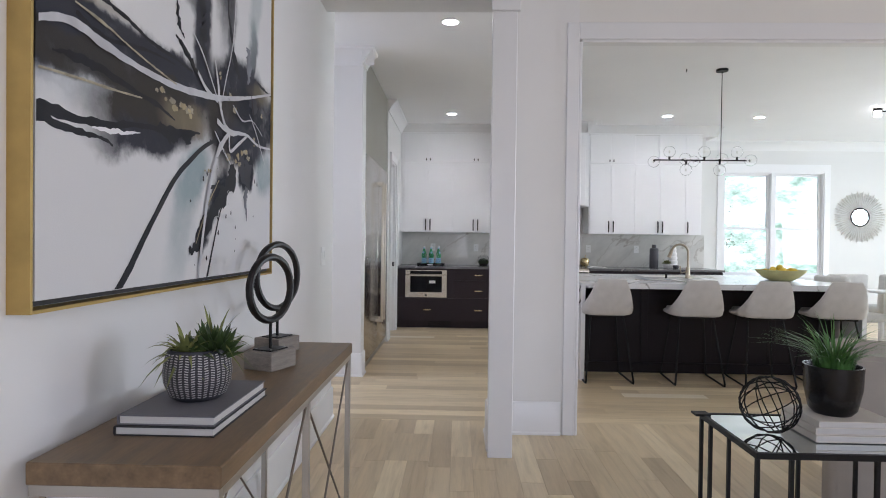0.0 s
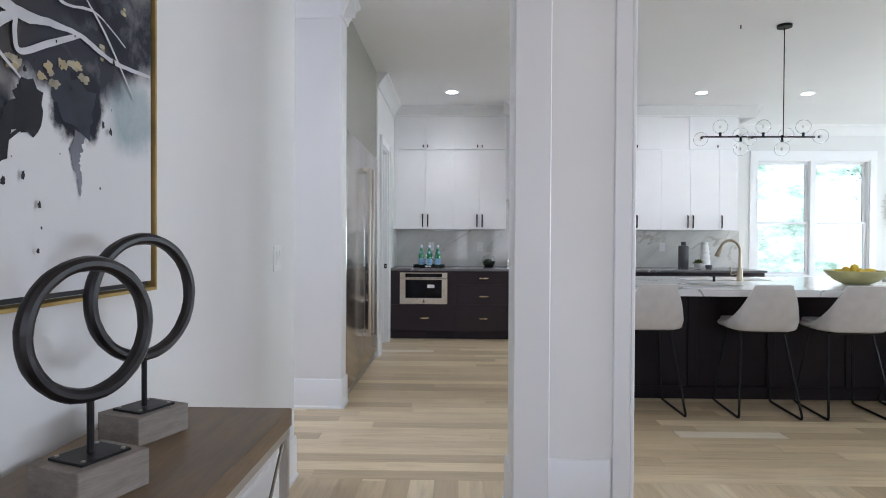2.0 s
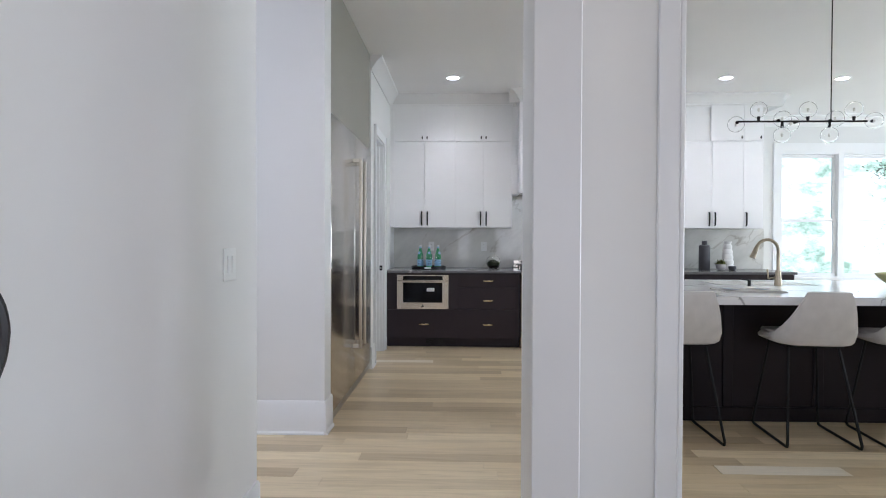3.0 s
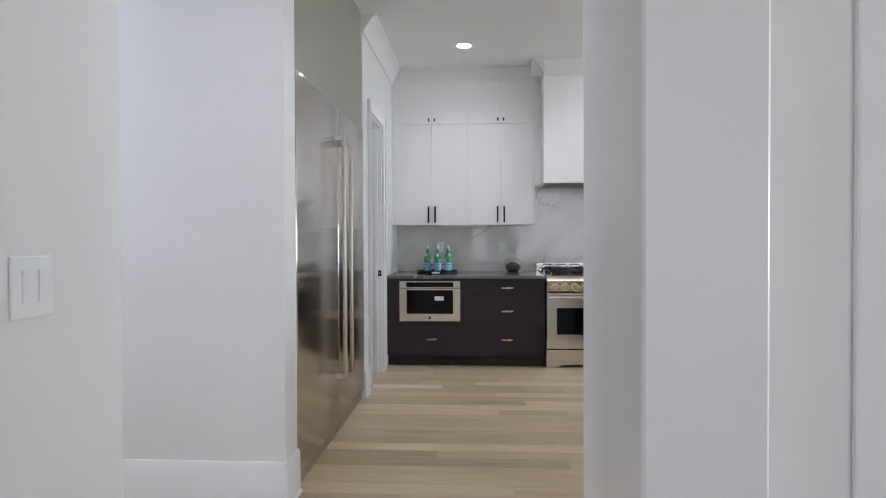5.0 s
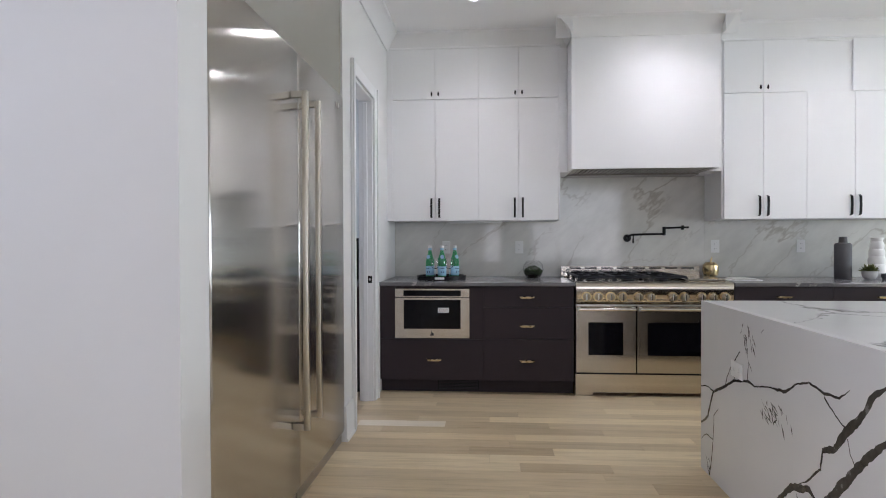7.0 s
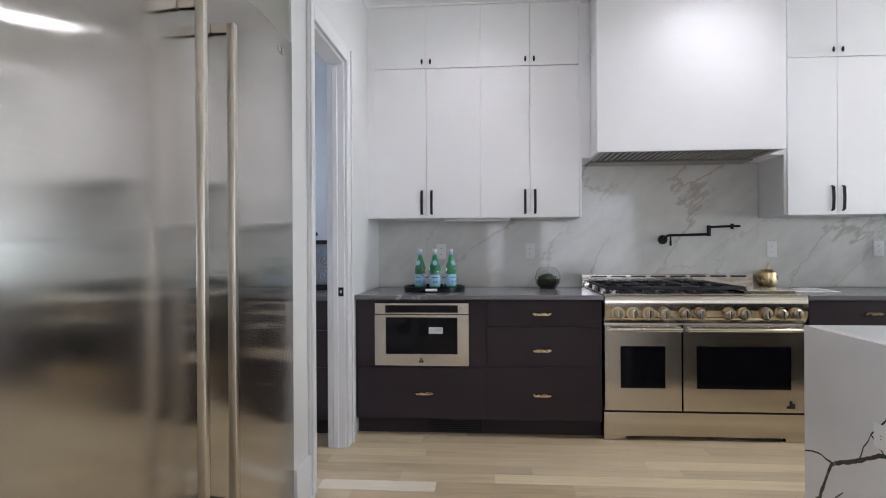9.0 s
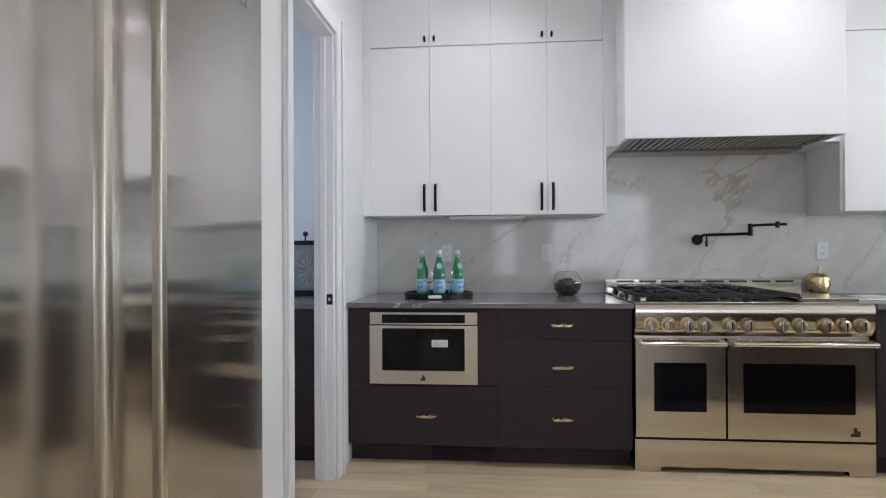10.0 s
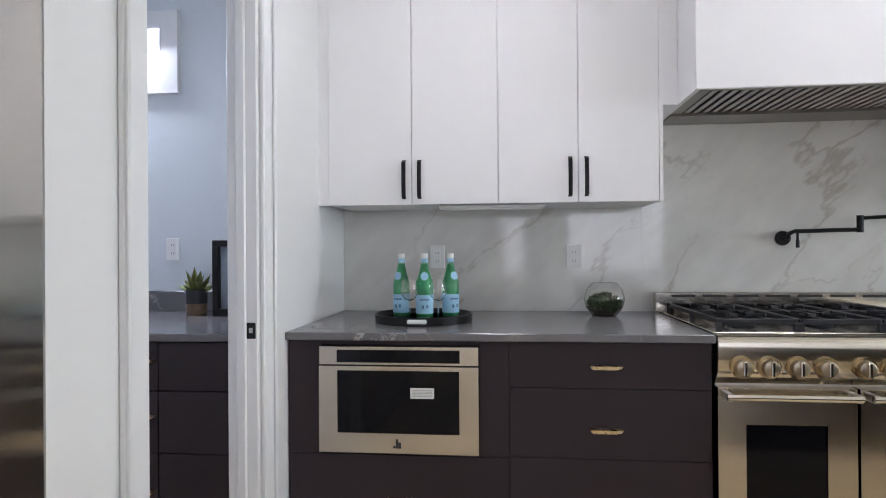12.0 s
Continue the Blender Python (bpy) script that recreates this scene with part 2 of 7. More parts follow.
POLISH = mat("polished_steel", (0.75, 0.71, 0.64), 0.12, 1.0, 0.03, rough_vary=0.04)
DULLSTEEL = mat("satin_nickel", (0.5, 0.48, 0.45), 0.35, 1.0, 0.05)
GOLD = mat("brushed_gold", (0.62, 0.48, 0.26), 0.28, 1.0, 0.08, scale=20, rough_vary=0.08)
CHAMPAGNE = mat("champagne_metal", (0.38, 0.325, 0.24), 0.3, 1.0, 0.06, scale=20)
GOLDLEAF = mat("gold_frame", (0.48, 0.34, 0.125), 0.5, 0.85, 0.12, scale=14, bump=0.1, bump_scale=70)
BLACKMETAL = mat("black_metal", (0.010, 0.0098, 0.010), 0.42, 0.0, 0.15, scale=20, spec=0.22)
NICKELDARK = mat("dark_nickel", (0.22, 0.19, 0.16), 0.4, 1.0, 0.1, scale=15)
IRON = mat("cast_iron", (0.016, 0.016, 0.02), 0.5, 0.3, 0.2, scale=30, bump=0.2, bump_scale=200)
BLACKGLASS = mat("black_glass", (0.005, 0.005, 0.007), 0.08, vary=0.0, rough_vary=0.02, spec=0.22)
BACKSPLASH = veined("marble_backsplash", (0.69, 0.68, 0.645), (0.44, 0.41, 0.365), 0.07, 1.25, 0.075, 0.8, 0.1, 0.08, turn=(0.0, -0.7, 0.0), squash=(1.5, 1, 0.62), detail=4, order="TEXTURE")
QUARTZ = veined("veined_quartz", (0.80, 0.80, 0.80), (0.10, 0.095, 0.09), 0.16, 1.4, 0.045, 0.36, 0.5, 0.02, (0.3, 0.9, 0.62), turn=(0.35, 0.1, 0.2), squash=(1, 0.85, 1.25))
QUARTZPLAIN = mat("quartz_ground", (0.78, 0.775, 0.775), 0.2, vary=0.025, scale=2.5, rough_vary=0.04)
VEIN = mat("quartz_vein", (0.055, 0.05, 0.045), 0.25, vary=0.35, scale=30)
VEINGREY = mat("quartz_fleck", (0.16, 0.155, 0.15), 0.25, vary=0.5, scale=40)
GREYSTONE = veined("grey_quartz", (0.165, 0.16, 0.165), (0.5, 0.47, 0.44), 0.2, 1.3, 0.025, 0.9, 0.0, 0.06, (2, 1, 0))
CONSOLEWOOD = mat("walnut_top", (0.20, 0.13, 0.068), 0.42, vary=0.28, scale=5, fine=0.4, bump=0.08, bump_scale=26, stretch=(6, 0.7, 6))
GREYWOOD = mat("weathered_block", (0.30, 0.26, 0.22), 0.7, vary=0.2, scale=9, fine=0.4, bump=0.15, bump_scale=40, stretch=(3, 1, 8))
BRONZE = mat("dark_bronze", (0.011, 0.0085, 0.0085), 0.36, 0.0, 0.4, scale=22, bump=0.35, bump_scale=35, spec=0.35)
FABRIC = mat("light_upholstery", (0.65, 0.63, 0.605), 0.85, vary=0.06, scale=12, fine=0.15, bump=0.3, bump_scale=420)
BEIGE = mat("beige_fabric", (0.46, 0.42, 0.37), 0.9, vary=0.06, scale=10, fine=0.2, bump=0.35, bump_scale=380)
BOOKGREY = mat("grey_book_cloth", (0.14, 0.135, 0.15), 0.6, vary=0.08, scale=20, bump=0.1)
BOOKBLACK = mat("black_book_cloth", (0.02, 0.02, 0.022), 0.6, vary=0.1)
BOOKCREAM = mat("cream_book_cloth", (0.66, 0.62, 0.55), 0.6, vary=0.05, scale=15)
PAPER = mat("paper", (0.62, 0.60, 0.57), 0.8, vary=0.06, scale=4, fine=0.15, bump=0.2, bump_scale=30, stretch=(1, 1, 60))
PLATE = mat("white_plastic", (0.82, 0.82, 0.81), 0.35, vary=0.01)
DARK = mat("dark_slot", (0.02, 0.02, 0.02), 0.6)
LEAF = mat("succulent_green", (0.18, 0.20, 0.06), 0.5, vary=0.4, scale=25, rand=0.2)
LEAFDARK = mat("dark_leaf", (0.05, 0.085, 0.025), 0.5, vary=0.4, scale=25)
GRASS = mat("grass_blade", (0.075, 0.18, 0.045), 0.45, vary=0.45, scale=18)
SOIL = mat("soil", (0.035, 0.026, 0.02), 0.95, vary=0.4, scale=40, bump=0.8, bump_scale=90)
POTBLACK = mat("black_pot", (0.007, 0.0065, 0.007), 0.2, vary=0.2, spec=0.35, scale=40, bump=0.9, bump_scale=55)
POTDARK = mat("dark_glaze", (0.02, 0.021, 0.027), 0.55, vary=0.2, scale=30)
STRIPE = mat("pale_glaze", (0.42, 0.41, 0.40), 0.6, vary=0.1, scale=30)
CONCRETE = mat("grey_ceramic", (0.07, 0.068, 0.075), 0.55, vary=0.12, scale=15, bump=0.1)
WHITECER = mat("white_ceramic", (0.78, 0.77, 0.75), 0.4, vary=0.03, scale=15)
LEMON = mat("lemon_skin", (0.78, 0.56, 0.04), 0.4, vary=0.12, scale=12, bump=0.2, bump_scale=120)
BOWL = mat("pale_green_bowl", (0.50, 0.47, 0.22), 0.45, vary=0.1, scale=10)
BOTTLE = glass("green_bottle_glass", (0.42, 0.86, 0.58), 0.02)
BOTTLEWATER = mat("bottle_contents", (0.13, 0.50, 0.27), 0.15, vary=0.15, scale=12)
LABEL = mat("blue_label", (0.36, 0.64, 0.82), 0.5, vary=0.05, scale=30)
LABELDARK = mat("navy_print", (0.02, 0.05, 0.16), 0.5)
CLEAR = glass("clear_glass", (1, 1, 1), 0.0)
GLOBE = glass("globe_glass", (1, 1, 1), 0.0, 1.07)
GLASSTOP = mat("mirrored_top", (0.78, 0.84, 0.86), 0.03, 1.0, 0.02, rough_vary=0.02)
MIRROR = mat("mirror", (0.86, 0.88, 0.88), 0.02, 1.0, 0.0, rough_vary=0.0)
CANGLOW = glow("can_lens", (1.0, 0.95, 0.88), 14)
BULB = mat("unlit_bulb", (0.75, 0.74, 0.7), 0.25)
SILVERLEAF = mat("silver_leaf", (0.66, 0.64, 0.61), 0.45, 0.25, 0.1, scale=15)
STRIP = mat("strip_lens", (0.7, 0.7, 0.7), 0.4)
FROST = glow("frosted_pane", (0.85, 0.93, 1.0), 1.3)
INK = mat("ink_black", (0.011, 0.011, 0.015), 0.5, vary=0.5, scale=14, spec=0.25)
INKGREY = mat("ink_grey", (0.17, 0.175, 0.2), 0.7, vary=0.55, scale=7)
INKBLUE = mat("ink_slate", (0.26, 0.31, 0.35), 0.7, vary=0.35, scale=8)
INKGOLD = mat("ink_ochre", (0.35, 0.29, 0.17), 0.65, vary=0.4, scale=10)
INKWHITE = mat("ink_white", (0.74, 0.74, 0.75), 0.6, vary=0.1, scale=10)
INKPALE = mat("ink_pale_grey", (0.50, 0.50, 0.52), 0.35, vary=0.12, scale=14)
INKCREAM = mat("ink_cream", (0.33, 0.295, 0.21), 0.6, vary=0.45, scale=22)
INKNAVY = mat("ink_navy", (0.024, 0.027, 0.04), 0.45, vary=0.4, scale=12, spec=0.25)


# ---- mesh helpers ----
def box(bm, x0, y0, z0, x1, y1, z1, bevel=0.0, seg=1):
    made = bmesh.ops.create_cube(bm, size=1, matrix=Matrix.Translation(((x0 + x1) / 2, (y0 + y1) / 2, (z0 + z1) / 2))
                                 @ Matrix.Diagonal((abs(x1 - x0), abs(y1 - y0), abs(z1 - z0), 1)))
    if bevel:
        edges = {e for v in made["verts"] for e in v.link_edges}
        bmesh.ops.bevel(bm, geom=list(edges), offset=bevel, segments=seg, affect="EDGES", profile=0.5)
    return bm


def B(*a, bevel=0.0, seg=1):
    return box(bmesh.new(), *a, bevel=bevel, seg=seg)


def boxes(*items, bevel=0.0):
    bm = bmesh.new()
    for i in items:
        box(bm, *i, bevel=bevel)
    return bm


def cyl(bm, p, q, r0, r1=None, n=16, caps=True):
    p, q = Vector(p), Vector(q)
    m = Matrix.Translation((p + q) / 2) @ (q - p).to_track_quat("Z", "Y").to_matrix().to_4x4()
    bmesh.ops.create_cone(bm, cap_ends=caps, segments=n, radius1=r0, radius2=r0 if r1 is None else r1, depth=(q - p).length, matrix=m)
    return bm


def C(p, q, r0, r1=None, n=16):
    return cyl(bmesh.new(), p, q, r0, r1, n)


def lathe(profile, n=32, center=(0, 0, 0)):
    """A turned body from (radius, height) pairs."""
    bm = bmesh.new()
    rings = []
    for r, z in profile:
        rings.append([bm.verts.new((center[0] + r * math.cos(a), center[1] + r * math.sin(a), center[2] + z))
                      for a in (2 * math.pi * k / n for k in range(n))])
    for a, b in zip(rings, rings[1:]):
        for k in range(n):
            bm.faces.new((a[k], a[(k + 1) % n], b[(k + 1) % n], b[k]))
    for ring, flip in ((rings[0], True), (rings[-1], False)):
        if (ring[0].co - ring[n // 2].co).length > 1e-4:
            bm.faces.new(ring[::-1] if flip else ring)
    bmesh.ops.remove_doubles(bm, verts=bm.verts, dist=1e-5)
    return bm


def tube(points, r, n=8, closed=False, bm=None, taper=None):
    """A round bar along a line of points."""
    bm = bm or bmesh.new()
    pts = [Vector(p) for p in points]
    rings, up = [], None
    for i, p in enumerate(pts):
        a = pts[i - 1] if i or closed else p
        b = pts[(i + 1) % len(pts)] if i + 1 < len(pts) or closed else p
        d = (b - a).normalized()
        if up is None:
            up = Vector((0, 0, 1)) if abs(d.z) < 0.9 else Vector((1, 0, 0))
        s = d.cross(up).normalized()
        up = s.cross(d).normalized()
        rr = r * (taper(i / max(1, len(pts) - 1)) if taper else 1)
        rings.append([bm.verts.new(p + rr * (math.cos(t) * s + math.sin(t) * up)) for t in (2 * math.pi * k / n for k in range(n))])
    pairs = list(zip(rings, rings[1:])) + ([(rings[-1], rings[0])] if closed else [])
    for a, b in pairs:
        for k in range(n):
            bm.faces.new((a[k], a[(k + 1) % n], b[(k + 1) % n], b[k]))
    if not closed:
        bm.faces.new(rings[0][::-1]), bm.faces.new(rings[-1])
    return bm


def ball(bm, c, r, sx=1, sy=1, sz=1, u=16, v=10):
    bmesh.ops.create_uvsphere(bm, u_segments=u, v_segments=v, radius=r, matrix=Matrix.Translation(c) @ Matrix.Diagonal((sx, sy, sz, 1)))
    return bm


def prism(profile, along, p0, p1, bm=None):
    """Extrudes a profile of (out, up) pairs between two points; along: the outward direction in plan."""
    bm = bm or bmesh.new()
    p0, p1, o = Vector(p0), Vector(p1), Vector((*along, 0))
    a = [bm.verts.new(p0 + o * u + Vector((0, 0, w))) for u, w in profile]
    b = [bm.verts.new(p1 + o * u + Vector((0, 0, w))) for u, w in profile]
    k = len(profile)
    for i in range(k):
        bm.faces.new((a[i], a[(i + 1) % k], b[(i + 1) % k], b[i]))
    bm.faces.new(a[::-1]), bm.faces.new(b)
    bmesh.ops.recalc_face_normals(bm, faces=bm.faces)
    return bm


def ring(x0, z0, x1, z1, ix0, iz0, ix1, iz1, y0, y1, bm=None):
    """A flat rectangular frame in one piece, standing in the plane of y."""
    bm = bm or bmesh.new()
    loops = [[bm.verts.new((x, y, z)) for x, z in q] for y in (y0, y1) for q in (((x0, z0), (x1, z0), (x1, z1), (x0, z1)), ((ix0, iz0), (ix1, iz0), (ix1, iz1), (ix0, iz1)))]
    fo, fi, bo, bi = loops
    for k in range(4):
        j = (k + 1) % 4
        bm.faces.new((fo[k], fo[j], fi[j], fi[k])), bm.faces.new((bo[k], bi[k], bi[j], bo[j]))
        bm.faces.new((fo[k], bo[k], bo[j], fo[j])), bm.faces.new((fi[k], fi[j], bi[j], bi[k]))
    bmesh.ops.recalc_face_normals(bm, faces=bm.faces)
    return bm


def smooth(me, deg=35):
    me.polygons.foreach_set("use_smooth", [True] * len(me.polygons))
    me.set_sharp_from_angle(angle=radians(deg))


def thing(name, label, category, at=(0, 0, 0), group="", kind=""):
    ob = new(name)
    ob.location = at
    ob.empty_display_size = 0.1
    return tagged(ob, label, category, group, kind)


def base_of(ob):
    p = Vector((0, 0, 0))
    while ob:
        p += ob.location
        ob = ob.parent
    return p


def part(name, bm, material, parent, label=""):
    """Links a bmesh, built in world places, as one mesh under a thing or a part."""
    me = bpy.data.meshes.new(name)
    bmesh.ops.translate(bm, verts=bm.verts, vec=-base_of(parent))
    bm.to_mesh(me), bm.free()
    me.materials.append(material)
    smooth(me)
    ob = new(name, me)
    ob.parent = parent
    return tagged(ob, label)


def solid(name, bm, material, label="", category="", kind="structure", group=""):
    me = bpy.data.meshes.new(name)
    bm.to_mesh(me), bm.free()
    me.materials.append(material)
    smooth(me)
    return tagged(new(name, me), label, category, group, kind)


# ---- shell ----
H = 3.08
LX = -0.885
BY = 7.46
solid("wall_west", B(LX - 0.13, -6.0, -0.02, LX, 2.09, H), WALL, "smooth off-white painted plaster wall", "wall")
solid("wall_hall", B(-3.5, 3.40, -0.02, LX, 3.585, H), WALL, "pale painted wall beside the refrigerators", "wall")
solid("wall_hall_end", B(-3.6, 2.0, -0.02, -3.5, 3.5, H), WALL, "plain pale painted wall", "wall")
solid("wall_hall_back", B(-3.5, 1.99, -0.02, LX - 0.13, 2.09, H), WALL, "plain pale painted wall", "wall")
# dark colour stands for the shade above the refrigerators
solid("wall_soffit", B(-1.65, 3.585, 2.15, LX - 0.012, 5.39, H), SOFFITSHADE, "wall above the steel refrigerators, its shade put into the colour", "wall")
solid("wall_niche", B(-1.75, 3.585, -0.02, -1.65, 5.39, H), WALL, "plain painted wall behind the refrigerators", "wall")
DY0, DY1, DH = 5.69, 6.37, 2.36
solid("wall_pantry", boxes((LX - 0.11, 5.39, -0.02, LX, DY0, H), (LX - 0.11, DY0, DH, LX, DY1, H), (LX - 0.11, DY1, -0.02, LX, BY, H)),
      WALL, "white painted wall with an open pantry doorway", "wall")
solid("wall_pantry_near", B(-1.75, 5.39, -0.02, LX - 0.11, 5.49, H), WALL, "plain painted wall", "wall")
solid("wall_north", boxes((LX - 0.11, BY, -0.02, 3.93, BY + 0.15, H), (3.78, BY + 0.15, -0.02, 3.93, 8.4, H)), WALL, "white painted kitchen wall behind the cabinets", "wall")
# dining wall with a double window
WX0, WX1, WZ0, WZ1 = 4.62, 6.35, 0.75, 2.55
solid("wall_dining", boxes((3.78, 8.4, -0.02, WX0, 8.56, H), (WX1, 8.4, -0.02, 9.2, 8.56, H), (WX0, 8.4, -0.02, WX1, 8.56, WZ0), (WX0, 8.4, WZ1, WX1, 8.56, H)),
      WALL, "white painted dining wall with a double window", "wall")
# both openings lie out of view and are added for the daylight lamps
solid("wall_east", boxes((9.1, -6.0, -0.02, 9.25, -0.5, H), (9.1, 1.5, -0.02, 9.25, 2.3, H), (9.1, -0.5, -0.02, 9.25, 1.5, 0.55), (9.1, -0.5, 2.65, 9.25, 1.5, H), (9.1, 2.3, -0.02, 9.25, 6.9, 0.8), (9.1, 2.3, 2.1, 9.25, 6.9, H), (9.1, 6.9, -0.02, 9.25, 8.4, H)), WALL, "white painted wall with two unseen window openings added for light", "wall")
solid("wall_south", boxes((LX, -6.15, -0.02, -0.2, -6.0, H), (4.2, -6.15, -0.02, 9.1, -6.0, H), (-0.2, -6.15, -0.02, 4.2, -6.0, 0.55), (-0.2, -6.15, 2.85, 4.2, -6.0, H)), WALL, "off-white wall with a wide window opening", "wall")
# corner pier between the hall passage and the kitchen opening, with its cased openings
PX0, PX1, PY0, PY1, PYR = 0.246, 0.351, 1.333, 1.785, 1.838
OX0, OX1, OH = 0.836, 4.6, 2.62
solid("wall_pier", boxes((PX0, PY0, -0.02, PX1, PYR, H), (PX1, PY1, -0.02, OX0 - 0.02, PYR, H)), PIER, "cream-coloured corner pier between two openings", "wall")
solid("wall_header", boxes((OX0 - 0.02, PY1, OH + 0.02, OX1, PYR, H), (OX1, PY1, -0.02, 9.1, PYR, H)), CREAM, "cream-coloured wall above the wide kitchen opening", "wall")
solid("wall_hall_header", B(LX, 1.30, 2.84, PX0, PYR, H), WALL, "painted header above the hall passage", "wall")
solid("ceiling", boxes((-3.6, -6.15, H, 9.25, 8.56, H + 0.12)), CEIL, "smooth white painted ceiling", "ceiling")


def base(name, x0, y0, x1, y1, side, h=0.22, parent=None):
    """Baseboard with a shoe; side: the direction that it faces in plan."""
    prof = [(0, 0), (0.026, 0), (0.026, 0.012), (0.017, 0.022), (0.015, h - 0.012), (0.008, h), (0, h)]
    return solid(name, prism(prof, side, (x0, y0, 0), (x1, y1, 0)), TRIM, "tall white painted baseboard", "baseboard")


base("baseboard", LX, -6.0, LX, 2.09, (1, 0))
base("baseboard", -3.4, 3.40, LX, 3.40, (0, -1))
base("baseboard", LX, 3.38, LX, 3.585, (1, 0))
base("baseboard", LX, 5.39, LX, 5.60, (1, 0))
base("baseboard", PX1 + 0.02, PY1, OX0 - 0.11, PY1, (0, -1))
base("baseboard", PX0 - 0.006, PY0 + 0.0855, PX0 - 0.006, PYR, (-1, 0))
base("baseboard", 3.95, 8.4, 9.1, 8.4, (0, -1))


def crown(x0, y0, x1, y1, side):
    prof = [(0, -0.15), (0.012, -0.15), (0.016, -0.13), (0.05, -0.075), (0.085, -0.03), (0.105, -0.02), (0.11, 0), (0, 0)]
    return solid("crown_moulding", prism(prof, side, (x0, y0, H), (x1, y1, H)), TRIM, "white coved crown moulding at the ceiling", "trim")


crown(-3.4, 3.40, LX + 0.1, 3.40, (0, -1))
crown(LX, 3.31, LX, 3.585, (1, 0))
crown(LX, 5.39, LX, 7.04, (1, 0))
crown(3.93, 8.4, 9.1, 8.4, (0, -1))
crown(3.93, 7.04, 3.93, 8.4, (1, 0))
crown(LX, -6, LX, 1.36, (1, 0))
crown(0.24, PYR, 9.1, PYR, (0, 1))


def casing(name, items, label="white painted flat casing"):
    return solid(name, boxes(*items, bevel=0.004), TRIM, label, "trim")


# casings of the pier: end cap of the passage, jambs, kitchen opening
casing("trim_pier_end", [(PX0 - 0.028, PY0 - 0.018, 0, PX1 + 0.014, PY0, 2.65), (PX0 - 0.036, PY0 - 0.035, 2.65, PX1 + 0.03, PY0 - 0.001, 3.04)], "white casing round the end of the pier")
casing("trim_pier_side", [(PX0 - 0.006, PY0, 0, PX0, PYR, 2.84), (PX0 - 0.024, PY0 + 0.0001, 0, PX0 - 0.006, PY0 + 0.085, 2.84), (PX1, PY0, 0, PX1 + 0.014, PY0 + 0.085, 2.84)], "white casing on the side of the pier")
casing("trim_opening_side", [(OX0 - 0.10, PY1 - 0.02, 0, OX0 - 0.02, PY1, OH + 0.13), (OX0 - 0.0199, PY1 - 0.0195, 0, OX0, PYR + 0.015, OH)], "white casing beside the kitchen opening")
casing("trim_opening_head", [(OX0 - 0.02, PY1 - 0.02, OH + 0.02, OX1 + 0.1, PY1, OH + 0.13), (OX0, PY1 - 0.012, OH, OX1, PYR + 0.015, OH + 0.02)], "white head casing above the kitchen opening")
# pantry door casing and jamb
casing("trim_pantry_door", [(LX, DY0 - 0.09, 0, LX + 0.018, DY0, DH + 0.09), (LX, DY1, 0, LX + 0.018, DY1 + 0.09, DH + 0.09), (LX, DY0, DH, LX + 0.018, DY1, DH + 0.09),
                            (LX + 0.018, DY0 - 0.09, 0, LX + 0.03, DY0 - 0.072, DH + 0.09), (LX + 0.018, DY1 + 0.072, 0, LX + 0.03, DY1 + 0.09, DH + 0.09),
                            (LX - 0.11, DY1 - 0.018, 0, LX, DY1, DH), (LX - 0.11, DY0, 0, LX, DY0 + 0.018, DH), (LX - 0.11, DY0 + 0.018, DH - 0.018, LX, DY1 - 0.018, DH),
                            (LX - 0.075, DY1 - 0.03, 0, LX - 0.04, DY1 - 0.018, DH - 0.03)], "white casing and jamb of the pantry doorway")
strike = thing("strike_plate", "small black metal strike plate on the jamb", "door hardware", (LX - 0.03, DY1 - 0.02, 0.95))
part("plate", B(LX - 0.04, DY1 - 0.023, 0.925, LX - 0.008, DY1 - 0.018, 0.98, bevel=0.002), BLACKMETAL, strike)
part("latch_hole", B(LX - 0.03, DY1 - 0.025, 0.945, LX - 0.018, DY1 - 0.022, 0.962), DULLSTEEL, strike)
# pantry walls
solid("wall_pantry_back", B(-3.2, 7.40, -0.02, LX - 0.11, 7.52, H), PANTRY, "pale blue painted pantry wall", "wall")
solid("wall_pantry_far", B(-3.3, 5.39, -0.02, -3.2, 7.52, H), PANTRY, "pale blue painted pantry wall", "wall")
solid("wall_pantry_side", B(-3.2, 5.39, -0.02, -1.75, 5.49, H), PANTRY, "pale blue painted pantry wall", "wall")

# ---- kitchen: cabinets along the north wall ----
UF, BF, CF = 7.035, 6.63, 6.60


def bar_pull(parent, x, y, z0, z1, label="black bar pull"):
    """Upright bowed black pull on a door front at y."""
    pts = [(x, y, z0), (x, y - 0.022, z0 + 0.012), (x, y - 0.027, (z0 + z1) / 2), (x, y - 0.022, z1 - 0.012), (x, y, z1)]
    bm = bmesh.new()
    for a, b in zip(pts, pts[1:]):
        ax, az, bx, bz = a[1], a[2], b[1], b[2]
        w = 0.0085
        v = [bm.verts.new(p) for p in ((x - w, ax, az), (x + w, ax, az), (x + w, bx, bz), (x - w, bx, bz),
                                       (x - w, ax + 0.009, az), (x + w, ax + 0.009, az), (x + w, bx + 0.009, bz), (x - w, bx + 0.009, bz))]
        for f in ((0, 1, 2, 3), (7, 6, 5, 4), (0, 4, 5, 1), (2, 6, 7, 3), (1, 5, 6, 2), (0, 3, 7, 4)):
            bm.faces.new([v[k] for k in f])
    return part("handle", bm, BLACKMETAL, parent, label)


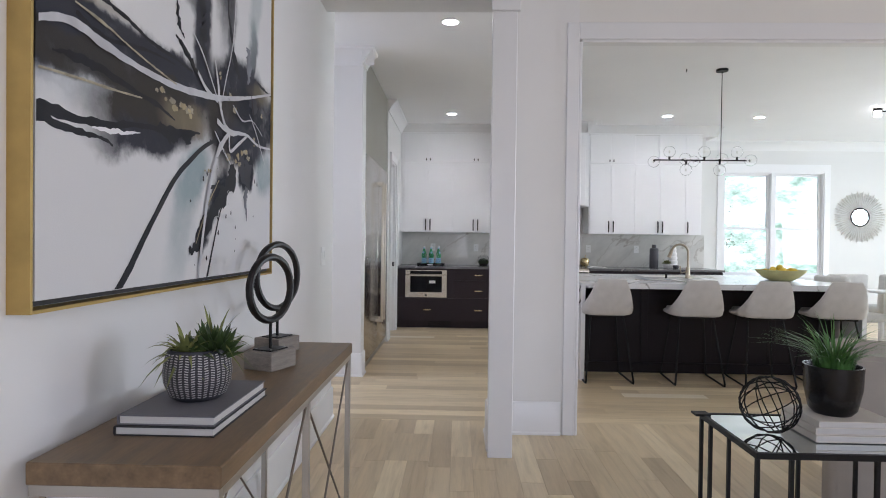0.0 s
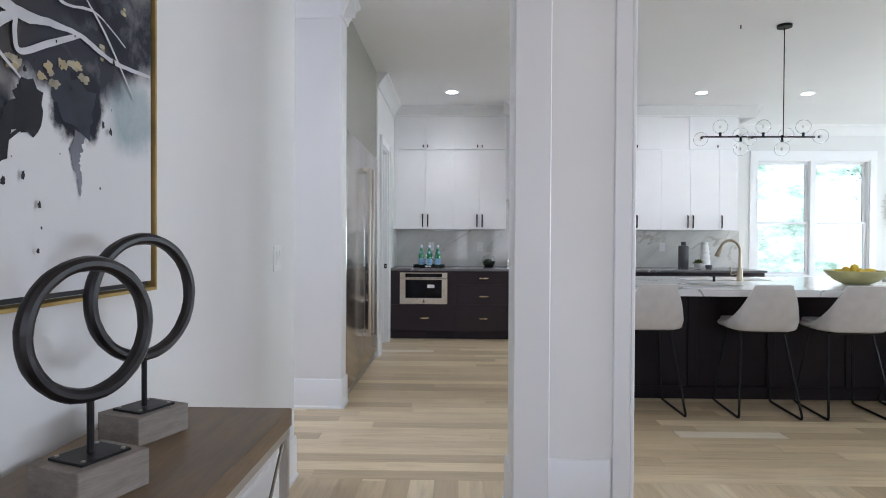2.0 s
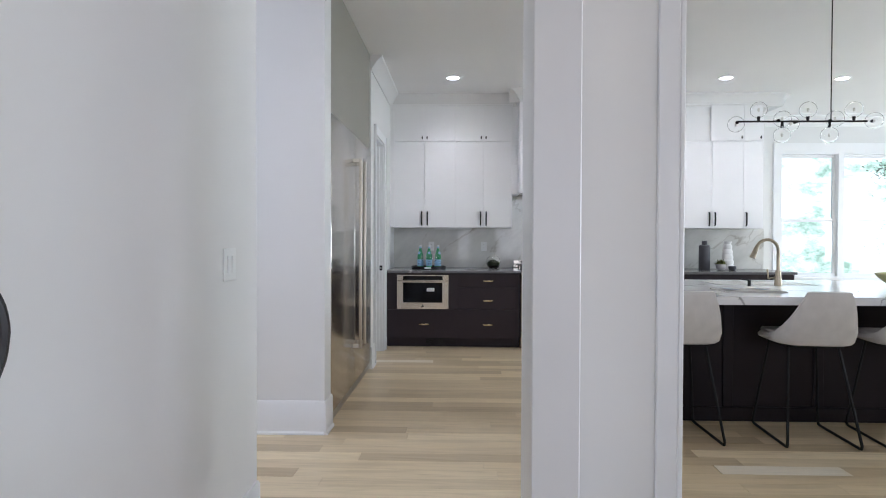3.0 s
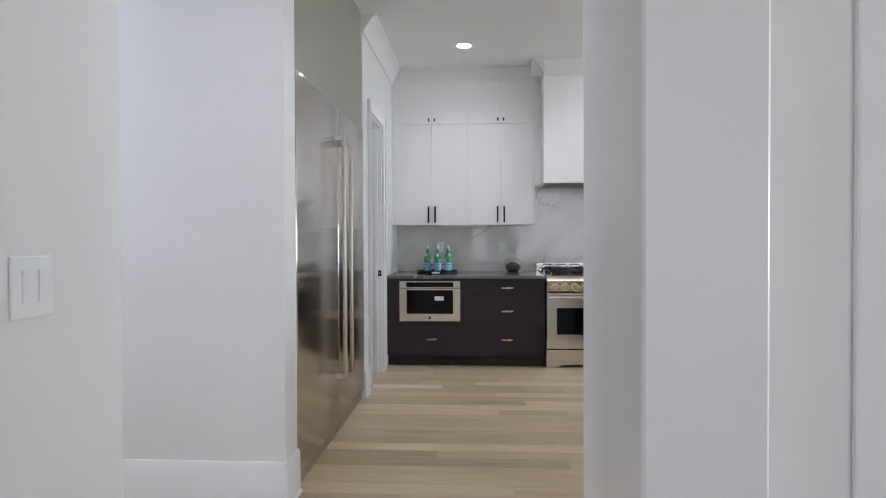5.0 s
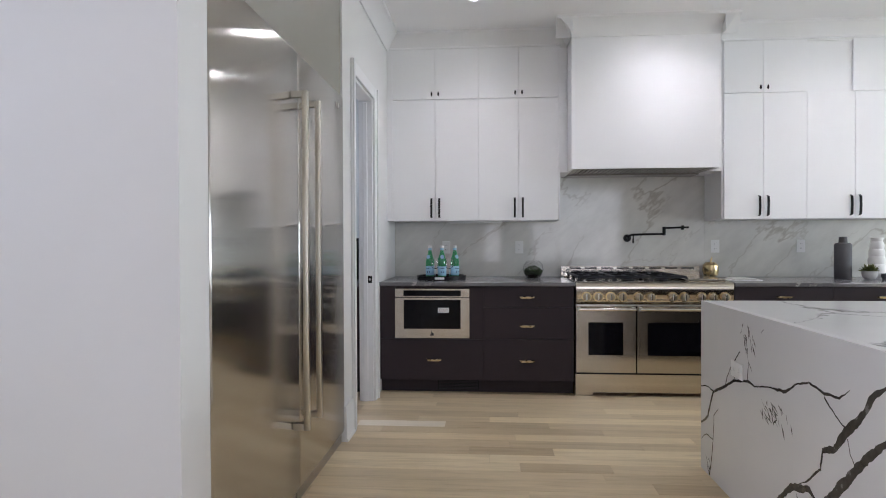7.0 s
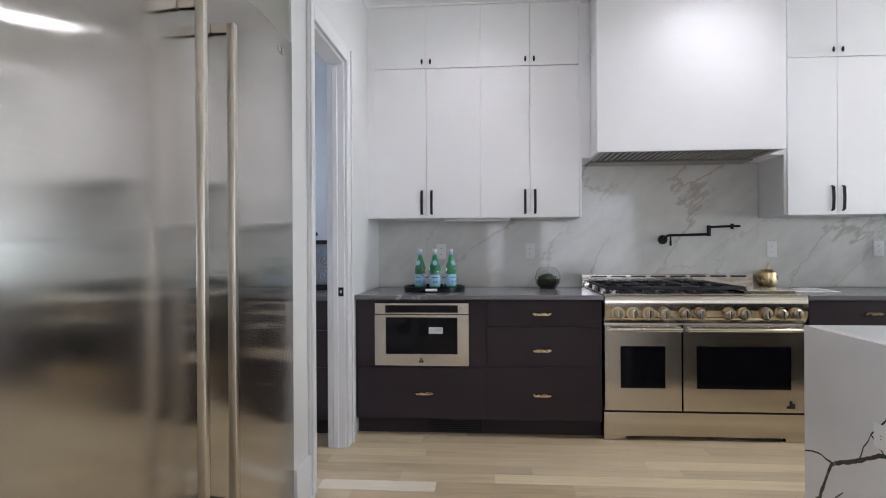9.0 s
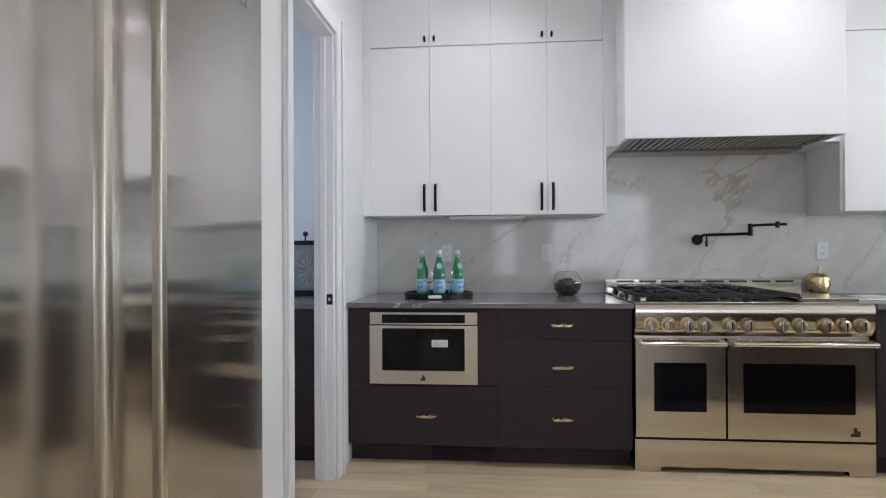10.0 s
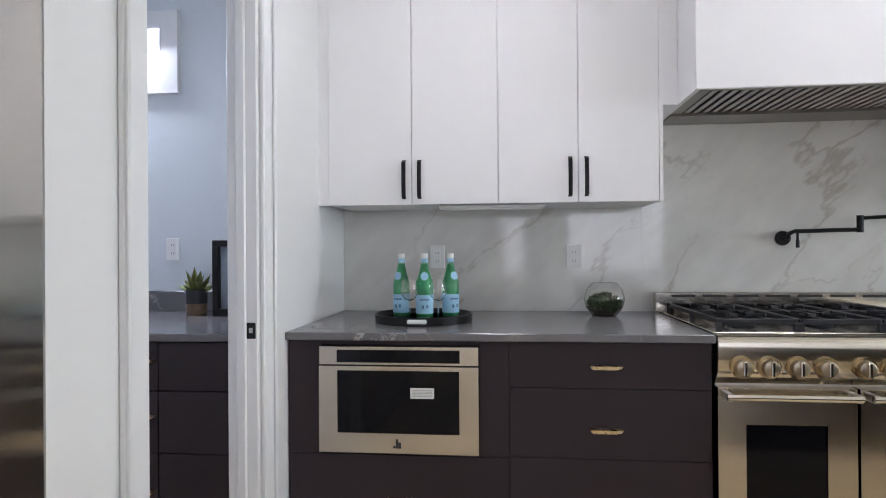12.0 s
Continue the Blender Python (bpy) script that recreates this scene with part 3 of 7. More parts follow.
def small_pull(parent, x, y, z):
    bm = bmesh.new()
    cyl(bm, (x, y, z), (x, y - 0.014, z), 0.004, n=8)
    ball(bm, (x, y - 0.018, z), 0.009, 0.9, 0.8, 2.3, 10, 8)
    return part("knob", bm, BLACKMETAL, parent, "small black knob")


def drawer_pull(parent, x, y, z, w=0.118):
    """Gold edge pull with a bevelled, tapering lip."""
    bm = bmesh.new()
    prof = [(-w / 2, 0.0), (w / 2, 0.0), (w / 2 - 0.006, -0.014), (w / 2 - 0.025, -0.022), (-w / 2 + 0.012, -0.022), (-w / 2 + 0.004, -0.014)]
    front = [bm.verts.new((x + a, y - 0.024, z + 0.006 + b * 0.6)) for a, b in prof]
    back = [bm.verts.new((x + a * 1.04, y, z + 0.008 + b * 0.7)) for a, b in prof]
    bm.faces.new(front), bm.faces.new(back[::-1])
    for k in range(6):
        bm.faces.new((front[k], back[k], back[(k + 1) % 6], front[(k + 1) % 6]))
    bmesh.ops.recalc_face_normals(bm, faces=bm.faces)
    return part("handle", bm, GOLD, parent, "faceted gold pull")


def upper_cabinet(x0, x1, splits, tops, label, handle_at, end_right=False):
    """A wall cabinet to the crown: tall doors below, short doors above."""
    t = thing("wall_cabinet", label, "cabinet", (x0, BY, 1.43), "white wall cabinets")
    part("body", B(x0, UF + 0.02, 1.432, x1, BY - 0.004, 2.945), CABWHITE, t)
    for k, (a, b) in enumerate(zip(splits, splits[1:])):
        d = part("door", B(a + 0.0015, UF, 1.43, b - 0.0015, UF + 0.019, 2.497, bevel=0.0015), CABWHITE, t)
        bar_pull(d, a + 0.035 if handle_at[k] == "l" else b - 0.035, UF, 1.455, 1.63)
    for k, (a, b) in enumerate(zip(tops, tops[1:])):
        d = part("upper_door", B(a + 0.0015, UF, 2.503, b - 0.0015, UF + 0.019, 2.942, bevel=0.0015), CABWHITE, t)
        side = ("r", "l")[k % 2]
        small_pull(d, a + 0.03 if side == "l" else b - 0.03, UF, 2.545)
    return t


upper_cabinet(-0.838, -0.07, (-0.838, -0.455, -0.07), (-0.838, -0.455, -0.07), "tall white flat-front wall cabinet beside the pantry wall", "rl")
upper_cabinet(-0.07, 0.637, (-0.07, 0.278, 0.622), (-0.07, 0.278, 0.622), "tall white flat-front wall cabinet beside the hood", "rl")
upper_cabinet(2.005, 2.70, (2.02, 2.345, 2.70), (2.02, 2.345, 2.70), "tall white flat-front wall cabinet past the hood", "rl")
upper_cabinet(2.70, 3.47, (2.70, 3.09, 3.47), (3.07, 3.47), "tall white flat-front wall cabinet above the grey vase", "rl")
upper_cabinet(3.47, 3.72, (3.47, 3.70), (3.47, 3.70), "narrow white wall cabinet at the end of the run", "l")
solid("trim_cabinet_filler", boxes((LX, UF + 0.004, 1.43, -0.838, UF + 0.022, 2.945), (0.622, UF - 0.002, 1.43, 0.637, UF + 0.02, 2.945)), CABWHITE, "white filler strips beside the cabinets", "trim")
solid("trim_cabinet_top", boxes((LX, UF - 0.004, 2.947, 0.637, BY, 2.975), (2.005, UF - 0.004, 2.947, 3.72, BY, 2.975)), CABWHITE, "white top rail above the cabinets", "trim")
crown(LX, UF + 0.02, 0.70, UF + 0.02, (0, -1))
crown(1.99, UF + 0.02, 3.93, UF + 0.02, (0, -1))
solid("trim_cabinet_fascia", boxes((LX, UF + 0.02, 2.975, 0.70, BY, H), (1.99, UF + 0.02, 2.975, 3.93, BY, H)), TRIM, "white fascia between cabinets and ceiling", "trim")
crown(0.575, 6.795, 2.03, 6.795, (0, -1))
crown(0.70, 6.69, 0.70, UF, (-1, 0))
crown(1.905, 6.69, 1.905, UF, (1, 0))
strip = thing("under_cabinet_light", "slim pale strip light under the wall cabinet", "lamp", (-0.1, 7.15, 1.43))
part("housing", B(-0.34, 7.09, 1.413, 0.14, 7.13, 1.43, bevel=0.003), STRIP, strip)
part("diffuser", B(-0.33, 7.095, 1.408, 0.13, 7.125, 1.413), PLATE, strip)

# hood: plain white box with a steel filter tray beneath
HX0, HX1, HY, HZ = 0.703, 1.903, 6.795, 1.845
TY = 7.30
hood = thing("range_hood", "large plain white box hood with a steel filter tray", "range hood", (1.3, BY, HZ))
part("front_panel", B(HX0, HY, HZ, HX1, HY + 0.02, H - 0.005, bevel=0.002), CABWHITE, hood)
part("side_panel", B(HX0, HY + 0.0205, HZ, HX0 + 0.02, BY - 0.005, H - 0.005), CABWHITE, hood)
part("side_panel", B(HX1 - 0.02, HY + 0.0205, HZ, HX1, BY - 0.005, H - 0.005), CABWHITE, hood)
part("side_filler", B(0.6375, UF + 0.01, HZ, HX0 - 0.001, BY - 0.005, H - 0.006), CABWHITE, hood)
part("side_filler", B(HX1 + 0.001, UF + 0.01, HZ, 2.0045, BY - 0.005, H - 0.006), CABWHITE, hood)
part("tray", boxes((HX0 + 0.021, HY + 0.021, HZ + 0.03, HX1 - 0.021, TY - 0.01, HZ + 0.045), (HX0 + 0.03, HY + 0.022, HZ + 0.002, HX1 - 0.03, HY + 0.05, HZ + 0.03),
                   (HX0 + 0.021, TY - 0.05, HZ - 0.008, HX1 - 0.021, BY - 0.006, HZ + 0.03), (HX0 + 0.021, HY + 0.05, HZ + 0.004, HX0 + 0.07, TY - 0.05, HZ + 0.03), (HX1 - 0.07, HY + 0.05, HZ + 0.004, HX1 - 0.021, TY - 0.05, HZ + 0.03)), HOODSTEEL, hood, "brushed steel filter tray")
for k in range(26):
    x = HX0 + 0.085 + k * 0.0405
    part("filter_slat", B(x, HY + 0.052, HZ + 0.006, x + 0.022, TY - 0.052, HZ + 0.014, bevel=0.002), DULLSTEEL, hood)
part("filter_backing", B(HX0 + 0.072, HY + 0.051, HZ + 0.02, HX1 - 0.072, TY - 0.051, HZ + 0.026), DARK, hood)

# marble splashback in three slabs
bs = thing("backsplash", "polished white marble splashback with soft grey veins", "backsplash", (1.5, BY, 0.914), kind="structure")
for a, b, z1 in ((LX + 0.001, 0.6365, 1.43), (0.6375, 2.0045, 2.0), (2.0055, 3.93, 1.43)):
    part("slab", B(a, BY - 0.003, 0.9145, b, BY + 0.004, z1, bevel=0.0), BACKSPLASH, bs)
part("slab", B(2.0055, BY - 0.0031, 1.4301, 3.93, BY, 1.4305), BACKSPLASH, bs)


def worktop(x0, x1, y0, label):
    t = thing("worktop", label, "worktop", ((x0 + x1) / 2, BY, 0.884))
    part("slab", B(x0, y0, 0.884, x1, BY - 0.003, 0.914, bevel=0.003), GREYSTONE, t)
    return t


worktop(LX + 0.001, 0.706, CF, "grey quartz worktop with a few pale veins")
worktop(1.945, 3.9, CF, "grey quartz worktop past the range")


def base_cabinet(x0, x1, fronts, pulls, label, extra=None):
    t = thing("base_cabinet", label, "cabinet", (x0, BY, 0), "charcoal base cabinets")
    part("body", B(x0, BF + 0.02, 0.11, x1, BY - 0.004, 0.883), CABDARK, t)
    part("toe_kick", B(x0, BF + 0.075, 0.0, x1, BF + 0.095, 0.11), CABDARK, t, "dark recessed toe kick")
    for (a, z0, b, z1) in fronts:
        d = part("drawer_front", B(a + 0.0009, BF, z0 + 0.0009, b - 0.0009, BF + 0.0195, z1 - 0.0009, bevel=0.001), CABDARK, t)
        for (px, pz) in pulls:
            if a < px < b and z0 < pz < z1:
                drawer_pull(d, px, BF, pz)
    return t


MX0, MX1, MZ0, MZ1 = -0.753, -0.143, 0.458, 0.862
base_cabinet(LX + 0.003, -0.03, [(LX + 0.003, 0.11, -0.03, 0.445), (LX + 0.003, 0.445, MX0 - 0.002, 0.88), (MX1 + 0.002, 0.445, -0.03, 0.88), (MX0 - 0.002, 0.864, MX1 + 0.002, 0.88)],
             [(-0.431, 0.275)], "charcoal base cabinet with a built-in microwave drawer")
base_cabinet(-0.03, 0.70, [(-0.03, 0.11, 0.70, 0.45), (-0.03, 0.45, 0.70, 0.71), (-0.03, 0.71, 0.70, 0.88)], [(0.324, 0.79), (0.324, 0.557), (0.324, 0.272)],
             "charcoal three-drawer base cabinet with gold pulls")
base_cabinet(1.955, 2.70, [(1.955, 0.11, 2.70, 0.45), (1.955, 0.45, 2.70, 0.71), (1.955, 0.71, 2.70, 0.88)], [(2.33, 0.80), (2.33, 0.557), (2.33, 0.272)],
             "charcoal three-drawer base cabinet past the range")
base_cabinet(2.70, 3.47, [(2.70, 0.11, 3.47, 0.71), (2.70, 0.71, 3.47, 0.88)], [(3.085, 0.80)], "charcoal base cabinet below the grey vase")
base_cabinet(3.47, 3.88, [(3.47, 0.11, 3.88, 0.71), (3.47, 0.71, 3.88, 0.88)], [(3.67, 0.80)], "charcoal base cabinet at the end of the run")
vent = thing("floor_register", "black toe-kick air register under the microwave cabinet", "vent", (-0.25, BF + 0.07, 0.05))
part("frame", boxes((-0.41, BF + 0.07, 0.015, -0.07, BF + 0.0745, 0.022), (-0.41, BF + 0.07, 0.09, -0.07, BF + 0.0745, 0.097), (-0.41, BF + 0.07, 0.022, -0.403, BF + 0.0745, 0.09), (-0.077, BF + 0.07, 0.022, -0.07, BF + 0.0745, 0.09)), BLACKMETAL, vent)
for k in range(5):
    part("louvre", B(-0.402, BF + 0.071, 0.028 + k * 0.012, -0.078, BF + 0.0742, 0.034 + k * 0.012), BLACKMETAL, vent)

# microwave drawer
mw = thing("microwave_drawer", "stainless built-in microwave drawer with a black window", "microwave", (-0.448, BF, MZ0))
part("body", B(MX0 + 0.01, BF + 0.0, MZ0 + 0.01, MX1 - 0.01, BF + 0.019, MZ1 - 0.01), DARK, mw)
DZ = 0.786
cp = part("control_panel", B(MX0, BF - 0.022, DZ + 0.004, MX1, BF - 0.001, MZ1, bevel=0.002), STEELX, mw, "stainless control strip")
part("display", B(MX0 + 0.07, BF - 0.0235, DZ + 0.014, MX1 - 0.07, BF - 0.0222, MZ1 - 0.014), BLACKGLASS, cp, "black glass display")
dr = part("drawer_door", ring(MX0, MZ0, MX1, DZ, MX0 + 0.072, MZ0 + 0.075, MX1 - 0.072, DZ - 0.016, BF - 0.024, BF - 0.001), STEELX, mw)
part("window", B(MX0 + 0.073, BF - 0.021, MZ0 + 0.076, MX1 - 0.073, BF - 0.004, DZ - 0.017), BLACKGLASS, dr, "black glass window")
st = part("sticker", B(-0.40, BF - 0.0222, 0.666, -0.31, BF - 0.0213, 0.706), PLATE, dr, "white paper sticker")
for k in range(5):
    part("print_line", B(-0.392, BF - 0.0228, 0.674 + k * 0.0055, -0.318, BF - 0.0223, 0.676 + k * 0.0055), DULLSTEEL, st)
part("emblem", prism([(0, 0.0), (0.001, 0.0), (0.001, 0.034), (0, 0.034)], (0, -1), (-0.456, BF - 0.0242, MZ0 + 0.02), (-0.448, BF - 0.0242, MZ0 + 0.02)), DARK, dr)
part("emblem", boxes((-0.447, BF - 0.0252, MZ0 + 0.02, -0.436, BF - 0.0242, MZ0 + 0.042), (-0.466, BF - 0.0252, MZ0 + 0.02, -0.457, BF - 0.0242, MZ0 + 0.03)), DARK, dr, "dark maker's emblem")

# range
RX0, RX1, RF = 0.715, 1.938, 6.615
rg = thing("range_cooker", "wide stainless double-oven gas range with a griddle", "range", (1.33, BY, 0))
part("body", B(RX0 + 0.004, RF + 0.045, 0.06, RX1 - 0.004, BY - 0.012, 0.90), DULLSTEEL, rg)
part("kick_panel", boxes((RX0 - 0.006, RF + 0.004, 0.03, RX1 + 0.004, RF + 0.044, 0.176), (RX0 - 0.006, RF + 0.004, 0.004, RX0 + 0.13, RF + 0.044, 0.0299), (RX1 - 0.13, RF + 0.004, 0.004, RX1 + 0.004, RF + 0.044, 0.0299)), STEELX, rg)
part("bullnose", prism([(0, 0.0), (0.012, 0.0), (0.05, 0.05), (0.055, 0.155), (0.048, 0.172), (0.03, 0.18), (0, 0.18)], (0, -1), (RX0, RF + 0.045, 0.735), (RX1, RF + 0.045, 0.735)), STEELX, rg, "stainless control panel")
part("cooktop", B(RX0, RF + 0.046, 0.902, RX1, BY - 0.013, 0.917, bevel=0.002), STEELX, rg)
part("back_guard", boxes((RX0 - 0.03, BY - 0.075, 0.917, RX1, BY - 0.013, 1.012), bevel=0.003), POLISH, rg, "low polished back guard")
for k in range(8):
    part("vent_slot", B(RX0 + 0.045 + k * 0.145, BY - 0.077, 0.99, RX0 + 0.155 + k * 0.145, BY - 0.0745, 1.002), DARK, rg)
for k, x in enumerate((0.795, 0.888, 0.985, 1.078, 1.205, 1.298, 1.468, 1.560, 1.690, 1.778, 1.868)):
    kb = part("knob", C((x, RF - 0.008, 0.80), (x, RF - 0.015, 0.80), 0.040, n=28), GOLD, rg, "brass-ringed steel knob")
    part("dial", cyl(cyl(bmesh.new(), (x, RF - 0.015, 0.80), (x, RF - 0.034, 0.80), 0.031, 0.028, n=28), (x, RF - 0.034, 0.80), (x, RF - 0.036, 0.80), 0.028, 0.023, n=28), CHAMPAGNE, kb)
    part("grip", B(x - 0.0065, RF - 0.048, 0.774, x + 0.0065, RF - 0.034, 0.826, bevel=0.003), POLISH, kb)


def oven_door(x0, x1, z0, z1, wx0, wx1, wz0, wz1):
    d = part("oven_door", ring(x0, z0, x1, z1, wx0, wz0, wx1, wz1, RF, RF + 0.044), STEELX, rg)
    part("window", B(wx0 + 0.001, RF + 0.004, wz0 + 0.001, wx1 - 0.001, RF + 0.03, wz1 - 0.001), BLACKGLASS, d, "black oven window")
    hd = cyl(bmesh.new(), (x0 + 0.012, RF - 0.055, z1 - 0.022), (x1 - 0.012, RF - 0.055, z1 - 0.022), 0.0125, n=16)
    h = part("handle", hd, POLISH, d, "polished bar handle")
    for x in (x0 + 0.022, x1 - 0.022):
        part("handle_bracket", B(x - 0.01, RF - 0.06, z1 - 0.036, x + 0.01, RF, z1 - 0.008, bevel=0.003), DULLSTEEL, h)
    return d


oven_door(RX0, 1.185, 0.190, 0.725, 0.811, 1.086, 0.33, 0.594)
# black strips over the steel body stand for shade in the door gaps
part("gap_shade_strip", boxes((RX0 + 0.006, RF + 0.034, 0.176, RX1 - 0.006, RF + 0.0445, 0.191), (1.1852, RF + 0.034, 0.191, 1.1948, RF + 0.0445, 0.725)), DARK, rg, "dark strips put in for the shade round the oven doors")
od = oven_door(1.195, RX1, 0.190, 0.725, 1.276, 1.84, 0.33, 0.594)
part("emblem", boxes((1.83, RF - 0.002, 0.215, 1.846, RF, 0.262), (1.815, RF - 0.002, 0.215, 1.829, RF, 0.232), (1.847, RF - 0.002, 0.215, 1.862, RF, 0.245)), DARK, od, "dark maker's emblem")
for g in range(3):
    x0 = RX0 + 0.035 + g * 0.29
    bm = bmesh.new()
    y0, y1 = RF + 0.09, BY - 0.10
    for yy in (y0, (y0 + y1) / 2, y1):
        box(bm, x0, yy - 0.007, 0.942, x0 + 0.275, yy + 0.007, 0.962, bevel=0.003)
    for xx in (x0, x0 + 0.09, x0 + 0.185, x0 + 0.275):
        box(bm, xx - 0.007, y0, 0.9415, xx + 0.007, y1, 0.9615, bevel=0.003)
    for xx in (x0, x0 + 0.275):
        for yy in (y0, (y0 + y1) / 2, y1):
            box(bm, xx - 0.009, yy - 0.009, 0.917, xx + 0.009, yy + 0.009, 0.946)
    for yy in ((3 * y0 + y1) / 4, (y0 + 3 * y1) / 4):
        for a in range(4):
            an = a * math.pi / 2 + math.pi / 4
            cx = x0 + 0.1375
            p, q = Vector((cx + 0.03 * math.cos(an), yy + 0.03 * math.sin(an), 0.96)), Vector((cx + 0.1 * math.cos(an), yy + 0.09 * math.sin(an), 0.966))
            cyl(bm, p, q, 0.008, n=6)
    gr = part("grate", bm, IRON, rg, "black cast-iron grate")
    for yy in ((3 * y0 + y1) / 4, (y0 + 3 * y1) / 4):
        part("burner", lathe([(0.055, 0.917), (0.055, 0.925), (0.04, 0.927), (0.038, 0.936), (0.0, 0.938)], 24, (x0 + 0.1375, yy, 0)), IRON, rg)
part("griddle", boxes((1.595, RF + 0.08, 0.917, 1.91, BY - 0.075, 0.938), bevel=0.004), STEELX, rg, "flat steel griddle cover")

# pot filler
pf = thing("pot_filler", "matt black folding pot-filler tap on the splashback", "tap", (1.303, BY, 1.28))
part("wall_flange", C((1.303, BY - 0.003, 1.272), (1.303, BY - 0.016, 1.272), 0.036, 0.034, 24), BLACKMETAL, pf)
part("arm", tube([(1.303, BY - 0.016, 1.272), (1.303, BY - 0.06, 1.272), (1.303, BY - 0.065, 1.29), (1.33, BY - 0.066, 1.303), (1.62, BY - 0.075, 1.309)], 0.010, 10), BLACKMETAL, pf)
part("elbow", C((1.62, BY - 0.075, 1.295), (1.62, BY - 0.075, 1.375), 0.015, n=14), BLACKMETAL, pf)
part("spout", tube([(1.62, BY - 0.075, 1.362), (1.708, BY - 0.10, 1.366), (1.825, BY - 0.13, 1.367)], 0.009, 10), BLACKMETAL, pf)
part("tap_head", C((1.772, BY - 0.118, 1.345), (1.772, BY - 0.118, 1.385), 0.013, n=12), BLACKMETAL, pf)
part("lever", cyl(cyl(bmesh.new(), (1.345, BY - 0.066, 1.262), (1.345, BY - 0.066, 1.30), 0.006, n=8), (1.345, BY - 0.066, 1.225), (1.345, BY - 0.066, 1.262), 0.0085, n=8), BLACKMETAL, pf)


def wall_plate(name, x, z, label, slots=True, w=0.075, h=0.118, normal="y", at=None):
    t = thing(name, label, "switch" if "switch" in name else "outlet", (x, at, z))
    if normal == "y":
        part("plate", B(x - w / 2, at - 0.006, z - h / 2, x + w / 2, at, z + h / 2, bevel=0.002), PLATE, t)
        if slots:
            for dz in (-0.022, 0.022):
                s = part("socket", B(x - 0.017, at - 0.0075, z + dz - 0.015, x + 0.017, at - 0.006, z + dz + 0.015, bevel=0.0015), PLATE, t)
                for dx in (-0.006, 0.006):
                    part("slot", B(x + dx - 0.001, at - 0.008, z + dz - 0.005, x + dx + 0.001, at - 0.0074, z + dz + 0.005), DARK, s)
    return t


wall_plate("outlet", -0.39, 1.19, "white double outlet on the splashback behind the bottles", at=BY - 0.003)
wall_plate("outlet", 0.303, 1.19, "white double outlet on the marble splashback", at=BY - 0.003)
wall_plate("outlet", 2.10, 1.195, "white double outlet on the splashback near the range", at=BY - 0.003)
wall_plate("outlet", 2.86, 1.195, "white double outlet on the splashback near the vases", at=BY - 0.003)

# ---- things on the worktop ----
TC = (-0.40, 7.0)
tray = thing("serving_tray", "round black tray with bottles and glasses", "tray", (*TC, 0.914))
part("tray_base", lathe([(0.0, 0.0), (0.205, 0.0), (0.205, 0.012), (0.0, 0.012)], 48, (*TC, 0.915)), POTBLACK, tray)
part("rim", lathe([(0.197, 0.012), (0.213, 0.0), (0.215, 0.034), (0.209, 0.036), (0.199, 0.012)], 48, (*TC, 0.915)), POTBLACK, tray)
part("name_plate", B(TC[0] - 0.04, TC[1] - 0.219, 0.925, TC[0] + 0.04, TC[1] - 0.213, 0.943, bevel=0.004), PLATE, tray, "small white plate on the rim")


def bottle(x, y, turn):
    t = thing("water_bottle", "green glass water bottle with a pale blue label", "bottle", (0, 0, 0), "bottles on the tray")
    prof = [(0.0, 0.0), (0.034, 0.0), (0.0375, 0.006), (0.0375, 0.145), (0.034, 0.165), (0.022, 0.205), (0.0155, 0.235), (0.0135, 0.262), (0.0145, 0.264), (0.0145, 0.268)]
    part("glass_body", lathe(prof, 28), BOTTLE, t)
    part("contents", lathe([(0.0, 0.004), (0.034, 0.006), (0.0345, 0.145), (0.031, 0.163), (0.019, 0.205), (0.012, 0.236), (0.0, 0.237)], 20), BOTTLEWATER, t)
    part("cap", lathe([(0.0155, 0.262), (0.0155, 0.283), (0.0, 0.284)], 20), PLATE, t, "white cap")
    part("collar", lathe([(0.0142, 0.243), (0.0148, 0.244), (0.0148, 0.26), (0.0142, 0.261)], 20), LABEL, t)
    lb = part("label", lathe([(0.0378, 0.022), (0.0384, 0.023), (0.0384, 0.102), (0.0378, 0.103)], 28), LABEL, t, "pale blue paper label")
    bm = bmesh.new()
    for a0, a1, z0, z1 in ((-0.55, 0.55, 0.08, 0.086), (-0.32, -0.08, 0.044, 0.06), (0.2, 0.42, 0.046, 0.06)):
        n = 6
        for k in range(n):
            p, q = a0 + (a1 - a0) * k / n, a0 + (a1 - a0) * (k + 0.75) / n
            v = [bm.verts.new((0.0388 * math.sin(a), -0.0388 * math.cos(a), z)) for a, z in ((p, z0), (q, z0), (q, z1), (p, z1 if k % 2 else z1 - 0.25 * (z1 - z0)))]
            bm.faces.new(v)
    part("print", bm, LABELDARK, lb, "navy print")
    bm = bmesh.new()
    bmesh.ops.create_circle(bm, cap_ends=True, segments=20, radius=0.017, matrix=pose(0, -0.0325, 0.185, 72, 0, 0) @ Matrix.Diagonal((1, 1.1, 1, 1)))
    part("neck_label", bm, LABEL, t, "small oval neck label")
    t.matrix_basis = pose(x, y, 0.927, 0, 0, turn)
    return t


b0 = bottle(-0.505, 7.035, -20)
copy_thing(b0, pose(-0.395, 6.99, 0.927, 0, 0, 8))
copy_thing(b0, pose(-0.285, 7.045, 0.927, 0, 0, 35))


